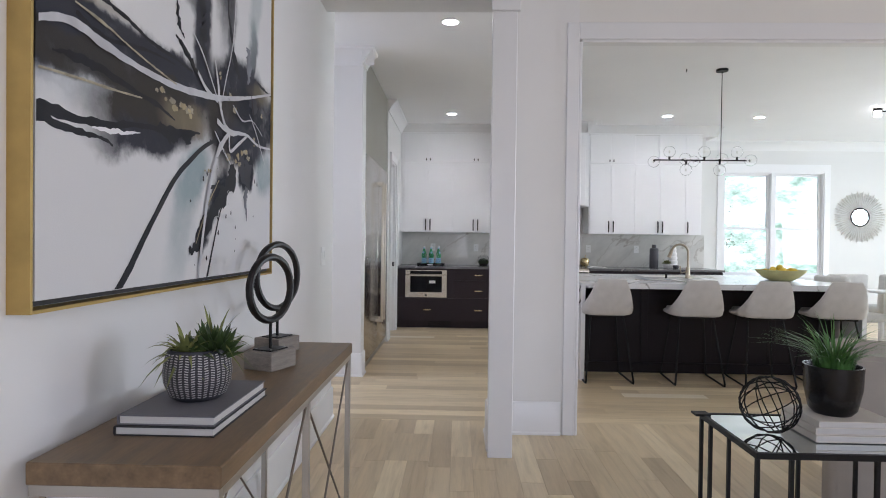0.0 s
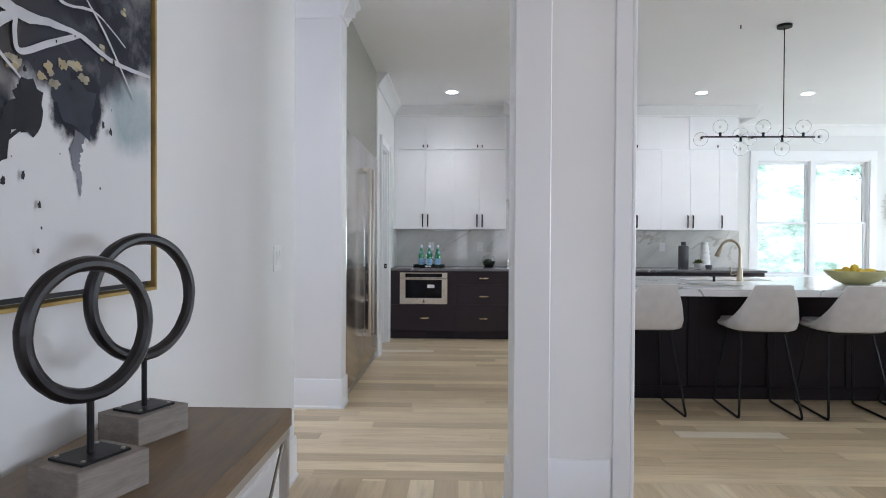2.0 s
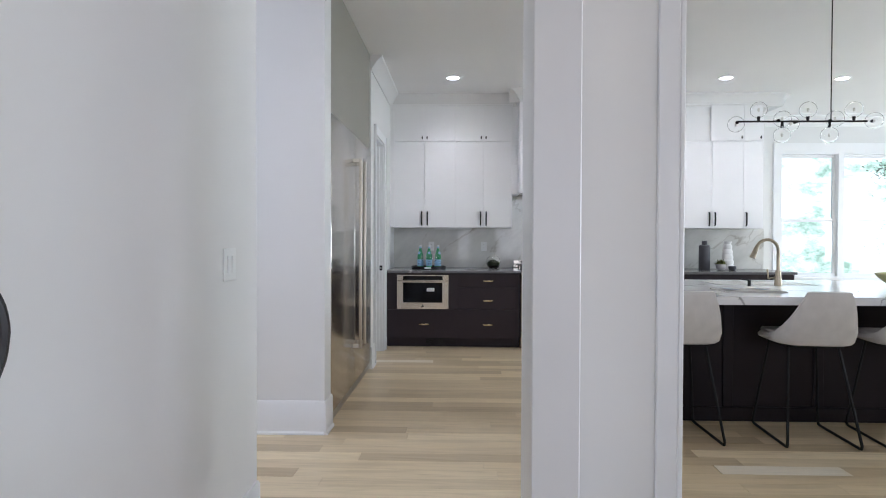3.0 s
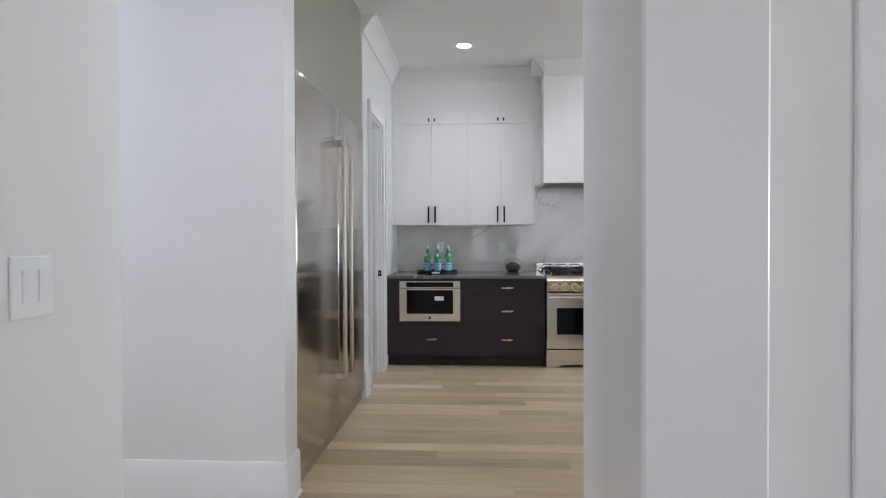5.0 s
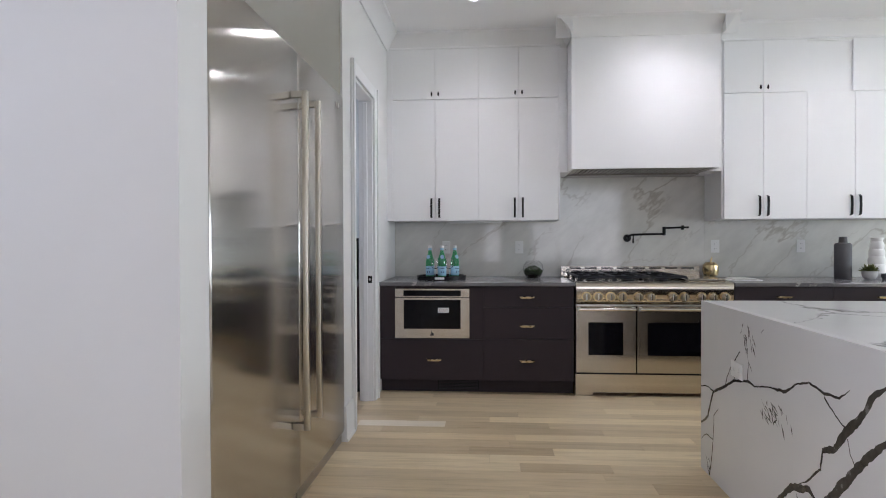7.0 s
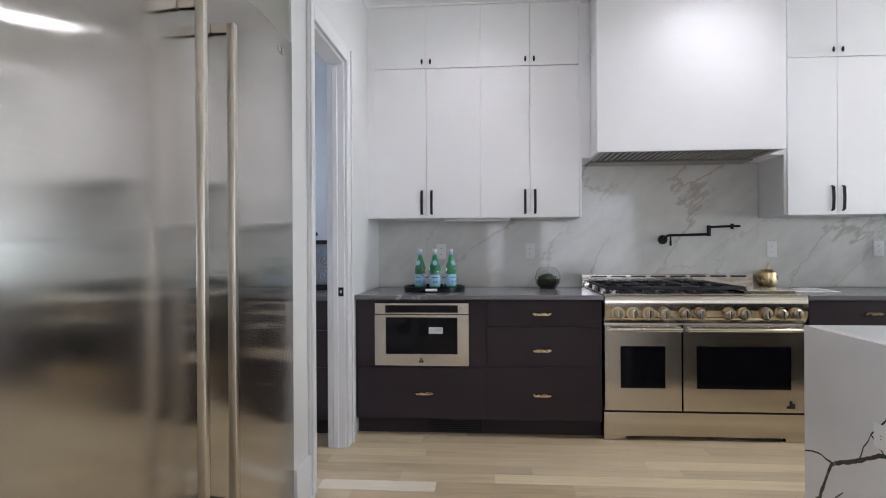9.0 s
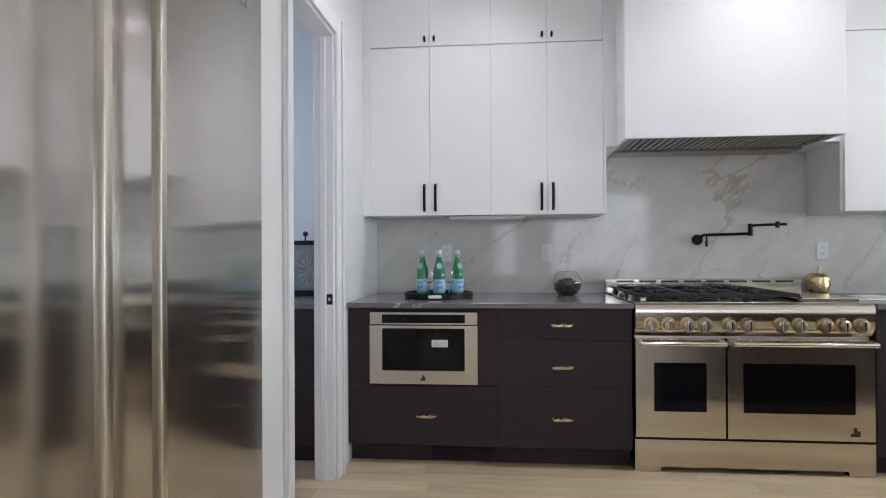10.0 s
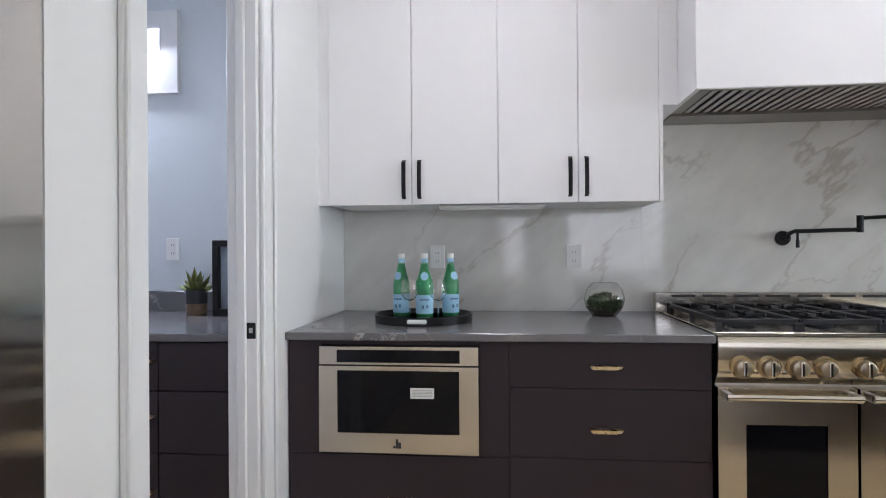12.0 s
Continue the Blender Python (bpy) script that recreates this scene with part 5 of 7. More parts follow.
nb = thing("ceiling_hook", "tiny black hook in the ceiling", "hook", (2.34, 4.0, H))
part("hook", C((2.34, 4.0, H), (2.34, 4.0, H - 0.03), 0.005, n=8), BLACKMETAL, nb)
tl = thing("ceiling_spotlight", "small black and white ceiling spotlight bar", "ceiling light", (5.45, 5.75, H))
part("mount", lathe([(0.0, 0.0), (0.05, 0.0), (0.05, -0.03), (0.0, -0.03)], 20, (5.45, 5.75, H)), BLACKMETAL, tl)
part("bar", C((5.45, 5.75, H - 0.035), (6.0, 5.75, H - 0.035), 0.008, n=8), BLACKMETAL, tl)
part("lamp_head", C((5.45, 5.75, H - 0.03), (5.45, 5.75, H - 0.10), 0.04, 0.045, 18), CANGLOW, tl)

# ---- dining end ----
def window_unit(name, x0, x1, z0, z1, y, label):
    t = thing(name, label, "window", ((x0 + x1) / 2, y, z0), kind="structure")
    zm = (z0 + z1) / 2 - 0.075
    for nm, a, b, yy in (("upper_sash", zm - 0.02, z1, y + 0.05), ("lower_sash", z0, zm + 0.02, y + 0.02)):
        f = part(nm, ring(x0, a, x1, b, x0 + 0.04, a + 0.04, x1 - 0.04, b - 0.04, yy, yy + 0.03), CABWHITE, t)
        p = part("pane", B(x0 + 0.04, yy + 0.012, a + 0.04, x1 - 0.04, yy + 0.018, b - 0.04), CLEAR, f)
        p.visible_shadow = False
    return t


xm = (WX0 + WX1) / 2
window_unit("window_1", WX0 + 0.02, xm - 0.04, WZ0 + 0.02, WZ1 - 0.02, 8.42, "white double-hung sash window onto trees")
window_unit("window_2", xm + 0.04, WX1 - 0.02, WZ0 + 0.02, WZ1 - 0.02, 8.42, "white double-hung sash window onto trees")
solid("trim_window", boxes((WX0 - 0.1, 8.378, WZ0 - 0.1, WX0, 8.4, WZ1), (WX1, 8.378, WZ0 - 0.1, WX1 + 0.1, 8.4, WZ1), (WX0 - 0.1, 8.374, WZ1, WX1 + 0.1, 8.4, WZ1 + 0.14), (WX0 - 0.12, 8.34, WZ0 - 0.03, WX1 + 0.12, 8.4, WZ0),
                           (WX0, 8.4, WZ0, WX0 + 0.019, 8.5, WZ1), (WX1 - 0.019, 8.4, WZ0, WX1, 8.5, WZ1), (xm - 0.039, 8.39, WZ0, xm + 0.039, 8.5, WZ1), (WX0 + 0.019, 8.4, WZ1 - 0.019, xm - 0.039, 8.5, WZ1), (xm + 0.039, 8.4, WZ1 - 0.019, WX1 - 0.019, 8.5, WZ1),
                           (WX0 + 0.019, 8.4, WZ0, xm - 0.039, 8.5, WZ0 + 0.019), (xm + 0.039, 8.4, WZ0, WX1 - 0.019, 8.5, WZ0 + 0.019)), CABWHITE, "white casing round the double window", "trim")
mr = thing("sunburst_mirror", "round mirror in a silver sunburst frame", "mirror", (6.96, 8.4, 1.79))
part("mirror_glass", C((6.96, 8.385, 1.79), (6.96, 8.378, 1.79), 0.145, n=40), MIRROR, mr)
part("ring", tube([(6.96 + 0.152 * math.cos(a), 8.378, 1.79 + 0.152 * math.sin(a)) for a in np.linspace(0, 2 * math.pi, 41)[:-1]], 0.012, 8, True), BLACKMETAL, mr)
for k in range(56):
    a = 2 * math.pi * k / 56
    d = Vector((math.cos(a), 0, math.sin(a)))
    s = Vector((-math.sin(a), 0, math.cos(a)))
    c = Vector((6.96, 8.385, 1.79))
    bm = bmesh.new()
    L = 0.45 if k % 2 else 0.42
    prof = ((0.155, 0.004), (0.30, 0.0055), (L - 0.05, 0.016), (L, 0.002))
    left = [bm.verts.new(c + d * r + s * w) for r, w in prof]
    right = [bm.verts.new(c + d * r - s * w) for r, w in prof]
    mid = [bm.verts.new(c + d * r + Vector((0, -0.008, 0))) for r, w in prof]
    for i in range(3):
        bm.faces.new((left[i], left[i + 1], mid[i + 1], mid[i])), bm.faces.new((mid[i], mid[i + 1], right[i + 1], right[i])), bm.faces.new((right[i], right[i + 1], left[i + 1], left[i]))
    part("ray", bm, SILVERLEAF, mr)


def dining_chair():
    t = thing("dining_chair", "white upholstered dining chair", "chair", (0, 0, 0), "chairs round the dining table")
    part("seat", B(-0.25, -0.25, 0.40, 0.25, 0.25, 0.50, bevel=0.035, seg=3), FABRIC, t)
    bm = bmesh.new()
    box(bm, -0.25, 0.20, 0.42, 0.25, 0.29, 0.93, bevel=0.035, seg=3)
    for v in bm.verts:
        v.co.y += 0.10 * max(0, v.co.z - 0.5) + 0.25 * (v.co.x ** 2) * -1
    part("backrest", bm, FABRIC, t)
    for x in (-0.21, 0.21):
        for y in (-0.21, 0.21):
            part("leg", C((x, y, 0), (x, y, 0.41), 0.014, 0.022, 10), CABWHITE, t)
    return t


dc = dining_chair()
dc.matrix_basis = pose(5.0, 5.85, 0, 0, 0, 180)
for x, y, r in ((4.75, 5.1, 100), (5.75, 5.9, 172), (5.35, 4.15, 5), (6.1, 4.15, -4)):
    copy_thing(dc, pose(x, y, 0, 0, 0, r))
dt = thing("dining_table", "pale round-edged dining table", "table", (5.65, 5.0, 0))
part("tabletop", B(5.1, 4.6, 0.72, 6.6, 5.45, 0.75, bevel=0.008), CABWHITE, dt)
for x in (5.3, 6.4):
    for y in (4.75, 5.3):
        part("leg", C((x, y, 0), (x, y, 0.72), 0.02, 0.03, 12), CABWHITE, dt)
hu = thing("hurricane_lamp", "clear glass candle holder on the dining table", "candle holder", (5.75, 5.1, 0.75))
part("glass_cylinder", lathe([(0.05, 0.05), (0.055, 0.052), (0.055, 0.30), (0.05, 0.30)], 24, (5.75, 5.1, 0.75)), CLEAR, hu)
part("foot", lathe([(0.0, 0.0), (0.06, 0.0), (0.06, 0.01), (0.015, 0.02), (0.015, 0.045), (0.055, 0.052), (0.0, 0.053)], 24, (5.75, 5.1, 0.75)), GOLD, hu)
part("candle", C((5.75, 5.1, 0.803), (5.75, 5.1, 0.90), 0.03, n=16), WHITECER, hu)

# ---- outside the window ----
solid("ground", B(-60, 8.6, -0.6, 80, 120, -0.5), mat("lawn", (0.06, 0.11, 0.03), 0.9, vary=0.4, scale=0.6), "grassy ground outside", "ground")


def tree(x, y, h, seed, label):
    rnd = random.Random(seed)
    t = thing("tree", label, "tree", (x, y, -0.5), "trees outside the window")
    part("trunk", tube([(x, y, -0.5), (x + 0.05, y, h * 0.4), (x - 0.05, y + 0.1, h * 0.75), (x, y, h)], 0.13, 10, taper=lambda k: 1 - 0.8 * k), mat("bark", (0.10, 0.075, 0.05), 0.9, vary=0.3, scale=20), t)
    bm, tips = bmesh.new(), []
    for k in range(26):
        z = h * (0.12 + 0.86 * k / 26)
        a, L = rnd.uniform(0, 6.28), (1.7 - 1.1 * k / 26) * rnd.uniform(0.7, 1.2)
        e = Vector((x + L * math.cos(a), y + L * math.sin(a), z + rnd.uniform(0.0, 0.5)))
        tube([(x, y, z), (Vector((x, y, z)) + e) / 2 + Vector((0, 0, 0.1)), e], 0.03, 5, bm=bm, taper=lambda q: 1 - 0.75 * q)
        tips += [Vector((x, y, z)).lerp(e, f) for f in (0.35, 0.55, 0.75, 0.9, 1.0)]
    part("limbs", bm, bpy.data.materials["bark"], t)
    verts, faces = [], []
    for p in tips:
        for _ in range(34):
            c = p + Vector((rnd.gauss(0, 0.28), rnd.gauss(0, 0.28), rnd.gauss(0, 0.16)))
            q = Euler((rnd.uniform(-1, 1), rnd.uniform(-1, 1), rnd.uniform(0, 6.3))).to_matrix()
            s = rnd.uniform(0.035, 0.065)
            i = len(verts)
            verts += [c + q @ Vector(w) * s for w in ((-1, 0, 0), (0, -0.5, 0.1), (1, 0, 0), (0, 0.5, 0.1))]
            faces.append((i, i + 1, i + 2, i + 3))
    me = bpy.data.meshes.new("crown")
    me.from_pydata([tuple(v - Vector((x, y, -0.5))) for v in verts], [], faces)
    me.materials.append(FOLIAGE)
    ob = new("crown", me)
    ob.parent = t
    return t


FOLIAGE = mat("foliage", (0.12, 0.17, 0.07), 0.6, vary=0.4, scale=3)
FOLIAGE.node_tree.nodes["Principled BSDF"].inputs["Transmission Weight"].default_value = 0.0
tree(7.6, 19.0, 6.5, 3, "leafy green tree outside the window")
tree(15.6, 21.0, 7.5, 4, "leafy green tree further from the window")
bm = bmesh.new()
v = [bm.verts.new(p) for p in ((-15, 26, -2), (40, 26, -2), (40, 26, 16), (-15, 26, 16))]
bm.faces.new(v)
# flat sheet that emits: daylight on sky and leaves is put into its glow
BACK = glow("glowing_distance", (0.9, 0.97, 1.0), 1.5)
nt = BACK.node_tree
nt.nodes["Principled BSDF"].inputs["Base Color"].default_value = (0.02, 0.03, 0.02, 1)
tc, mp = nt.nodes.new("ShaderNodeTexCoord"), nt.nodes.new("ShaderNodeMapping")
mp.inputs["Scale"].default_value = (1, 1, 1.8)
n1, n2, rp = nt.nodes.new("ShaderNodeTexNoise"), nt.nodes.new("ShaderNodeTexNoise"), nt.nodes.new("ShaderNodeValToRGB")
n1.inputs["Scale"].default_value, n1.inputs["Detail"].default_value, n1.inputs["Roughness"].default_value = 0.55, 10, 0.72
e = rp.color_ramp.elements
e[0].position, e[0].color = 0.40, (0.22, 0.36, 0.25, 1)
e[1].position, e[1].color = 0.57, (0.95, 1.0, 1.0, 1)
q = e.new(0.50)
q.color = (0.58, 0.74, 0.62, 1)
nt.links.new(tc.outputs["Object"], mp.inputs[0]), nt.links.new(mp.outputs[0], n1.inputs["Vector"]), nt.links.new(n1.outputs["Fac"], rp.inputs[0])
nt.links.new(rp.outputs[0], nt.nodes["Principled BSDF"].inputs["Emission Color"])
solid("backdrop", bm, BACK, "glowing backdrop coloured as bright hazy sky and far woods", "backdrop")

# ---- pantry ----
pc = thing("pantry_cabinet", "charcoal pantry base cabinet with brass pulls", "cabinet", (-2.0, 7.0, 0))
part("body", B(-3.19, 6.58, 0.1, -1.0, 7.395, 0.883), CABDARK, pc)
part("toe_kick", B(-3.19, 6.64, 0, -1.0, 6.66, 0.1), RECESS, pc)
for a, b in ((-2.3, -1.375), (-1.375, -1.0)):
    for z0, z1 in ((0.11, 0.45), (0.45, 0.69), (0.69, 0.88)):
        d = part("drawer_front", B(a + 0.002, 6.56, z0 + 0.002, b - 0.002, 6.579, z1 - 0.002, bevel=0.0015), CABDARK, pc)
        if a < -2:
            drawer_pull(d, -1.435, 6.558, (z0 + z1) / 2 + 0.02, 0.1)
wt = thing("pantry_worktop", "grey quartz pantry worktop with a low upstand", "worktop", (-2.0, 7.0, 0.884))
part("slab", B(-3.19, 6.53, 0.884, -1.0, 7.399, 0.914, bevel=0.003), GREYSTONE, wt)
part("upstand", B(-3.19, 7.379, 0.9145, -1.0, 7.399, 1.02, bevel=0.002), GREYSTONE, wt)
wall_plate("light_switch", -1.795, 1.24, "white switch plate on the pantry wall", at=7.40)
pw = thing("window_3", "small frosted pantry window with a pale grey surround", "window", (-1.98, 7.40, 2.065), kind="structure")
part("window_frame", boxes((-2.6, 7.37, 2.065, -1.75, 7.399, 2.15), (-2.6, 7.37, 2.15, -2.52, 7.399, 2.41), (-1.85, 7.37, 2.15, -1.75, 7.399, 2.41), (-2.6, 7.37, 2.41, -1.75, 7.399, 2.50)), TRIM, pw)
part("pane", B(-2.52, 7.385, 2.15, -1.85, 7.395, 2.41), FROST, pw, "bright frosted pane")
pp = thing("pantry_plant", "small succulent in a grey and tan pot", "plant", (-1.57, 7.22, 0.914))
part("pot", lathe([(0.0, 0.0), (0.045, 0.0), (0.05, 0.01), (0.05, 0.055), (0.0, 0.055)], 24, (-1.57, 7.22, 0.915)), CONSOLEWOOD, pp)
part("glass_band", lathe([(0.051, 0.055), (0.051, 0.12), (0.047, 0.125), (0.044, 0.11), (0.0, 0.1)], 24, (-1.57, 7.22, 0.915)), POTDARK, pp)
succulent(pp, -1.57, 7.22, 1.02, 0.10, 24, LEAF, lift=1.3)
pl = thing("picture_frame", "black lantern-shaped frame with a pale flower print", "picture frame", (-1.3, 7.15, 0.914))
part("frame", boxes((-1.44, 7.12, 0.915, -1.17, 7.19, 0.95), (-1.44, 7.12, 1.25, -1.17, 7.19, 1.28), (-1.44, 7.12, 0.95, -1.41, 7.19, 1.25), (-1.20, 7.12, 0.95, -1.17, 7.19, 1.25), bevel=0.003), BLACKMETAL, pl)
part("print", B(-1.41, 7.15, 0.95, -1.20, 7.16, 1.25), INKBLUE, pl)
bm = bmesh.new()
for k in range(14):
    a = k * 2 * math.pi / 14
    cyl(bm, (-1.28, 7.146, 1.08), (-1.28 + 0.075 * math.cos(a), 7.146, 1.08 + 0.09 * math.sin(a)), 0.003, 0.007, 6)
part("flower", bm, STRIPE, pl)
part("finial", ball(C((-1.305, 7.155, 1.28), (-1.305, 7.155, 1.31), 0.006, n=8), (-1.305, 7.155, 1.325), 0.018), BLACKMETAL, pl)

# ---- front room ----
CX0, CX1, CY0, CY1, CZ = -0.858, -0.447, -1.054, 0.465, 0.82
con = thing("console_table", "walnut console table on a slim nickel cross-braced frame", "console table", (-0.66, -0.27, 0))
part("tabletop", B(CX0, CY0, CZ - 0.048, CX1, CY1, CZ, bevel=0.003), CONSOLEWOOD, con)
fr = 0.022
ym = (CY0 + CY1) / 2
part("apron", boxes((CX0 + 0.005, CY0 + 0.004, CZ - 0.071, CX1 - 0.005, CY0 + 0.004 + fr, CZ - 0.0485), (CX0 + 0.005, CY1 - 0.004 - fr, CZ - 0.071, CX1 - 0.005, CY1 - 0.004, CZ - 0.0485),
                    (CX0 + 0.005, CY0 + 0.027, CZ - 0.071, CX0 + 0.005 + fr, CY1 - 0.027, CZ - 0.0485), (CX1 - 0.005 - fr, CY0 + 0.027, CZ - 0.071, CX1 - 0.005, CY1 - 0.027, CZ - 0.0485)), DULLSTEEL, con, "slim nickel apron")
for x in (CX0 + 0.005, CX1 - 0.005 - fr):
    for y in (CY0 + 0.004, ym - fr / 2, CY1 - 0.004 - fr):
        part("leg", B(x, y, 0, x + fr, y + fr, CZ - 0.0715, bevel=0.002), DULLSTEEL, con)
for y0, y1 in ((CY0 + 0.02, ym), (ym, CY1 - 0.02)):
    for za, zb in ((0.03, CZ - 0.075), (CZ - 0.075, 0.03)):
        for x in (CX1 - 0.016, CX0 + 0.016):
            part("cross_brace", C((x, y0, za), (x, y1, zb), 0.0042, n=8), NICKELDARK, con)
for za, zb in ((0.03, CZ - 0.075), (CZ - 0.075, 0.03)):
    part("cross_brace", C((CX0 + 0.02, CY0 + 0.015, za), (CX1 - 0.02, CY0 + 0.015, zb), 0.0042, n=8), NICKELDARK, con)

# painting
QX, QY0, QY1, QZ0, QZ1 = -0.835, -1.072, 0.515, 1.128, 2.62
pt = thing("abstract_painting", "large abstract ink painting in a gold float frame", "painting", (LX, -0.29, QZ0))
part("frame", boxes((LX, QY0, QZ0, QX, QY0 + 0.008, QZ1), (LX, QY1 - 0.008, QZ0, QX, QY1, QZ1), (LX, QY0 + 0.008, QZ0, QX, QY1 - 0.008, QZ0 + 0.008), (LX, QY0 + 0.008, QZ1 - 0.008, QX, QY1 - 0.008, QZ1)), GOLDLEAF, pt, "gold float frame")
part("shadow_gap", B(LX, QY0 + 0.0135, QZ0 + 0.0135, QX - 0.02, QY1 - 0.0135, QZ1 - 0.0135), DARK, pt)


def ink_canvas():
    """White canvas with smoky washes: soft ovals of pigment, their edges broken up by noise, laid one over another."""
    m = bpy.data.materials.new("ink_canvas")
    m.use_nodes = True
    nt = m.node_tree
    n, l = nt.nodes, nt.links
    tc = n.new("ShaderNodeTexCoord")
    warp, wadd = n.new("ShaderNodeTexNoise"), n.new("ShaderNodeVectorMath")
    warp.inputs["Scale"].default_value, warp.inputs["Detail"].default_value, warp.inputs["Roughness"].default_value = 5.0, 7, 0.6
    wadd.operation = "MULTIPLY_ADD"
    wadd.inputs[1].default_value = (0.0, 0.16, 0.16)
    l.new(tc.outputs["Object"], warp.inputs["Vector"]), l.new(warp.outputs["Color"], wadd.inputs[0]), l.new(tc.outputs["Object"], wadd.inputs[2])
    cloud, cr = n.new("ShaderNodeTexNoise"), n.new("ShaderNodeMapRange")
    cloud.inputs["Scale"].default_value, cloud.inputs["Detail"].default_value, cloud.inputs["Roughness"].default_value = 7.0, 8, 0.65
    l.new(wadd.outputs[0], cloud.inputs["Vector"]), l.new(cloud.outputs["Fac"], cr.inputs[0])
    cr.inputs[1].default_value, cr.inputs[2].default_value, cr.inputs[3].default_value, cr.inputs[4].default_value = 0.28, 0.66, 0.80, 1.35
    slate, navy, umber, ochre, teal, pale = (0.034, 0.035, 0.047), (0.016, 0.018, 0.028), (0.042, 0.037, 0.033), (0.24, 0.20, 0.13), (0.30, 0.37, 0.385), (0.56, 0.58, 0.60)
    # place along and up the wall, half length, half width, tilt in degrees, pigment, strength, softness
    washes = (
        (-0.36, 1.37, 0.24, 0.075, 66, teal, 0.55, 0.9), (-0.30, 1.50, 0.15, 0.08, 50, teal, 0.9, 0.7), (0.40, 1.58, 0.13, 0.09, 0, teal, 0.8, 0.7),
        (-0.86, 1.615, 0.22, 0.035, 2, pale, 0.6, 0.8), (-0.72, 1.735, 0.62, 0.115, 4, slate, 0.97, 0.3), (-0.88, 1.63, 0.20, 0.03, 2, pale, 0.85, 0.8), (-0.80, 1.705, 0.46, 0.055, 2, umber, 0.8, 0.4), (-0.55, 1.64, 0.34, 0.075, 8, umber, 0.95, 0.5),
        (-0.70, 1.80, 0.46, 0.048, 3, slate, 0.95, 0.4), (-1.0, 1.80, 0.2, 0.05, 10, slate, 0.95, 0.4), (-0.88, 1.865, 0.2, 0.02, 0, ochre, 0.5, 0.8), (-0.60, 1.57, 0.26, 0.05, 8, slate, 0.9, 0.7), (-0.36, 1.68, 0.16, 0.05, 5, ochre, 0.6, 0.7),
        (-0.50, 1.73, 0.20, 0.03, 4, umber, 0.9, 0.5), (-0.22, 1.85, 0.13, 0.06, 80, navy, 0.8, 0.6), (-0.24, 2.02, 0.26, 0.075, 82, slate, 0.95, 0.5),
        (0.02, 2.10, 0.32, 0.035, 84, slate, 0.6, 0.7), (0.24, 2.02, 0.16, 0.05, 80, slate, 0.8, 0.6), (0.30, 2.3, 0.30, 0.06, 75, teal, 0.5, 0.8),
        (0.08, 1.86, 0.32, 0.13, 15, slate, 0.97, 0.4), (-0.02, 1.74, 0.20, 0.12, 20, umber, 0.9, 0.5), (0.32, 1.80, 0.28, 0.14, 5, navy, 0.9, 0.4),
        (0.12, 1.65, 0.24, 0.09, 0, slate, 0.9, 0.5), (0.36, 1.92, 0.13, 0.05, 10, ochre, 0.5, 0.8), (-0.05, 1.58, 0.16, 0.06, 60, umber, 0.65, 0.7),
        (-0.14, 1.40, 0.20, 0.045, 55, navy, 0.9, 0.4), (0.18, 1.545, 0.085, 0.075, 70, navy, 0.97, 0.25), (0.0, 2.4, 0.4, 0.10, 85, navy, 0.8, 0.6), (-0.5, 2.2, 0.34, 0.05, -35, slate, 0.7, 0.6),
    )
    white = n.new("ShaderNodeRGB")
    white.outputs[0].default_value = (0.66, 0.655, 0.655, 1)
    out = white.outputs[0]
    for y, z, a, b, tilt, pigment, strength, soft in washes:
        mp, ln, edge, mul, mix = n.new("ShaderNodeMapping"), n.new("ShaderNodeVectorMath"), n.new("ShaderNodeMapRange"), n.new("ShaderNodeMath"), n.new("ShaderNodeMix")
        mp.vector_type = "TEXTURE"
        mp.inputs["Location"].default_value = (0.0, y + 0.29 + 0.08, z - QZ0 + 0.08)
        mp.inputs["Rotation"].default_value = (radians(tilt), 0, 0)
        mp.inputs["Scale"].default_value = (50, a, b)
        l.new(wadd.outputs[0], mp.inputs[0])
        ln.operation = "LENGTH"
        l.new(mp.outputs[0], ln.inputs[0]), l.new(ln.outputs["Value"], edge.inputs[0])
        edge.interpolation_type = "SMOOTHSTEP"
        edge.inputs[1].default_value, edge.inputs[2].default_value, edge.inputs[3].default_value, edge.inputs[4].default_value = 1 - soft * 0.7, 1 + soft * 0.5, strength, 0.0
        mul.operation, mul.use_clamp = "MULTIPLY", True
        l.new(edge.outputs[0], mul.inputs[0]), l.new(cr.outputs[0], mul.inputs[1])
        mix.data_type = "RGBA"
        mix.inputs[7].default_value = (*pigment, 1)
        l.new(mul.outputs[0], mix.inputs[0]), l.new(out, mix.inputs[6])
        out = mix.outputs[2]
    b = n["Principled BSDF"]
    b.inputs["Roughness"].default_value, b.inputs["Specular IOR Level"].default_value = 0.6, 0.2
    l.new(out, b.inputs["Base Color"])
    weave, bp = n.new("ShaderNodeTexNoise"), n.new("ShaderNodeBump")
    weave.inputs["Scale"].default_value = 300
    bp.inputs["Strength"].default_value, bp.inputs["Distance"].default_value = 0.15, 0.002
    l.new(tc.outputs["Object"], weave.inputs["Vector"]), l.new(weave.outputs["Fac"], bp.inputs["Height"]), l.new(bp.outputs[0], b.inputs["Normal"])
    return m


INKCANVAS = ink_canvas()
cv = part("canvas", B(QX - 0.0195, QY0 + 0.022, QZ0 + 0.026, QX - 0.006, QY1 - 0.022, QZ1 - 0.022), INKCANVAS, pt, "white canvas with ink washes")
CXF = QX - 0.0056
layer = [0]


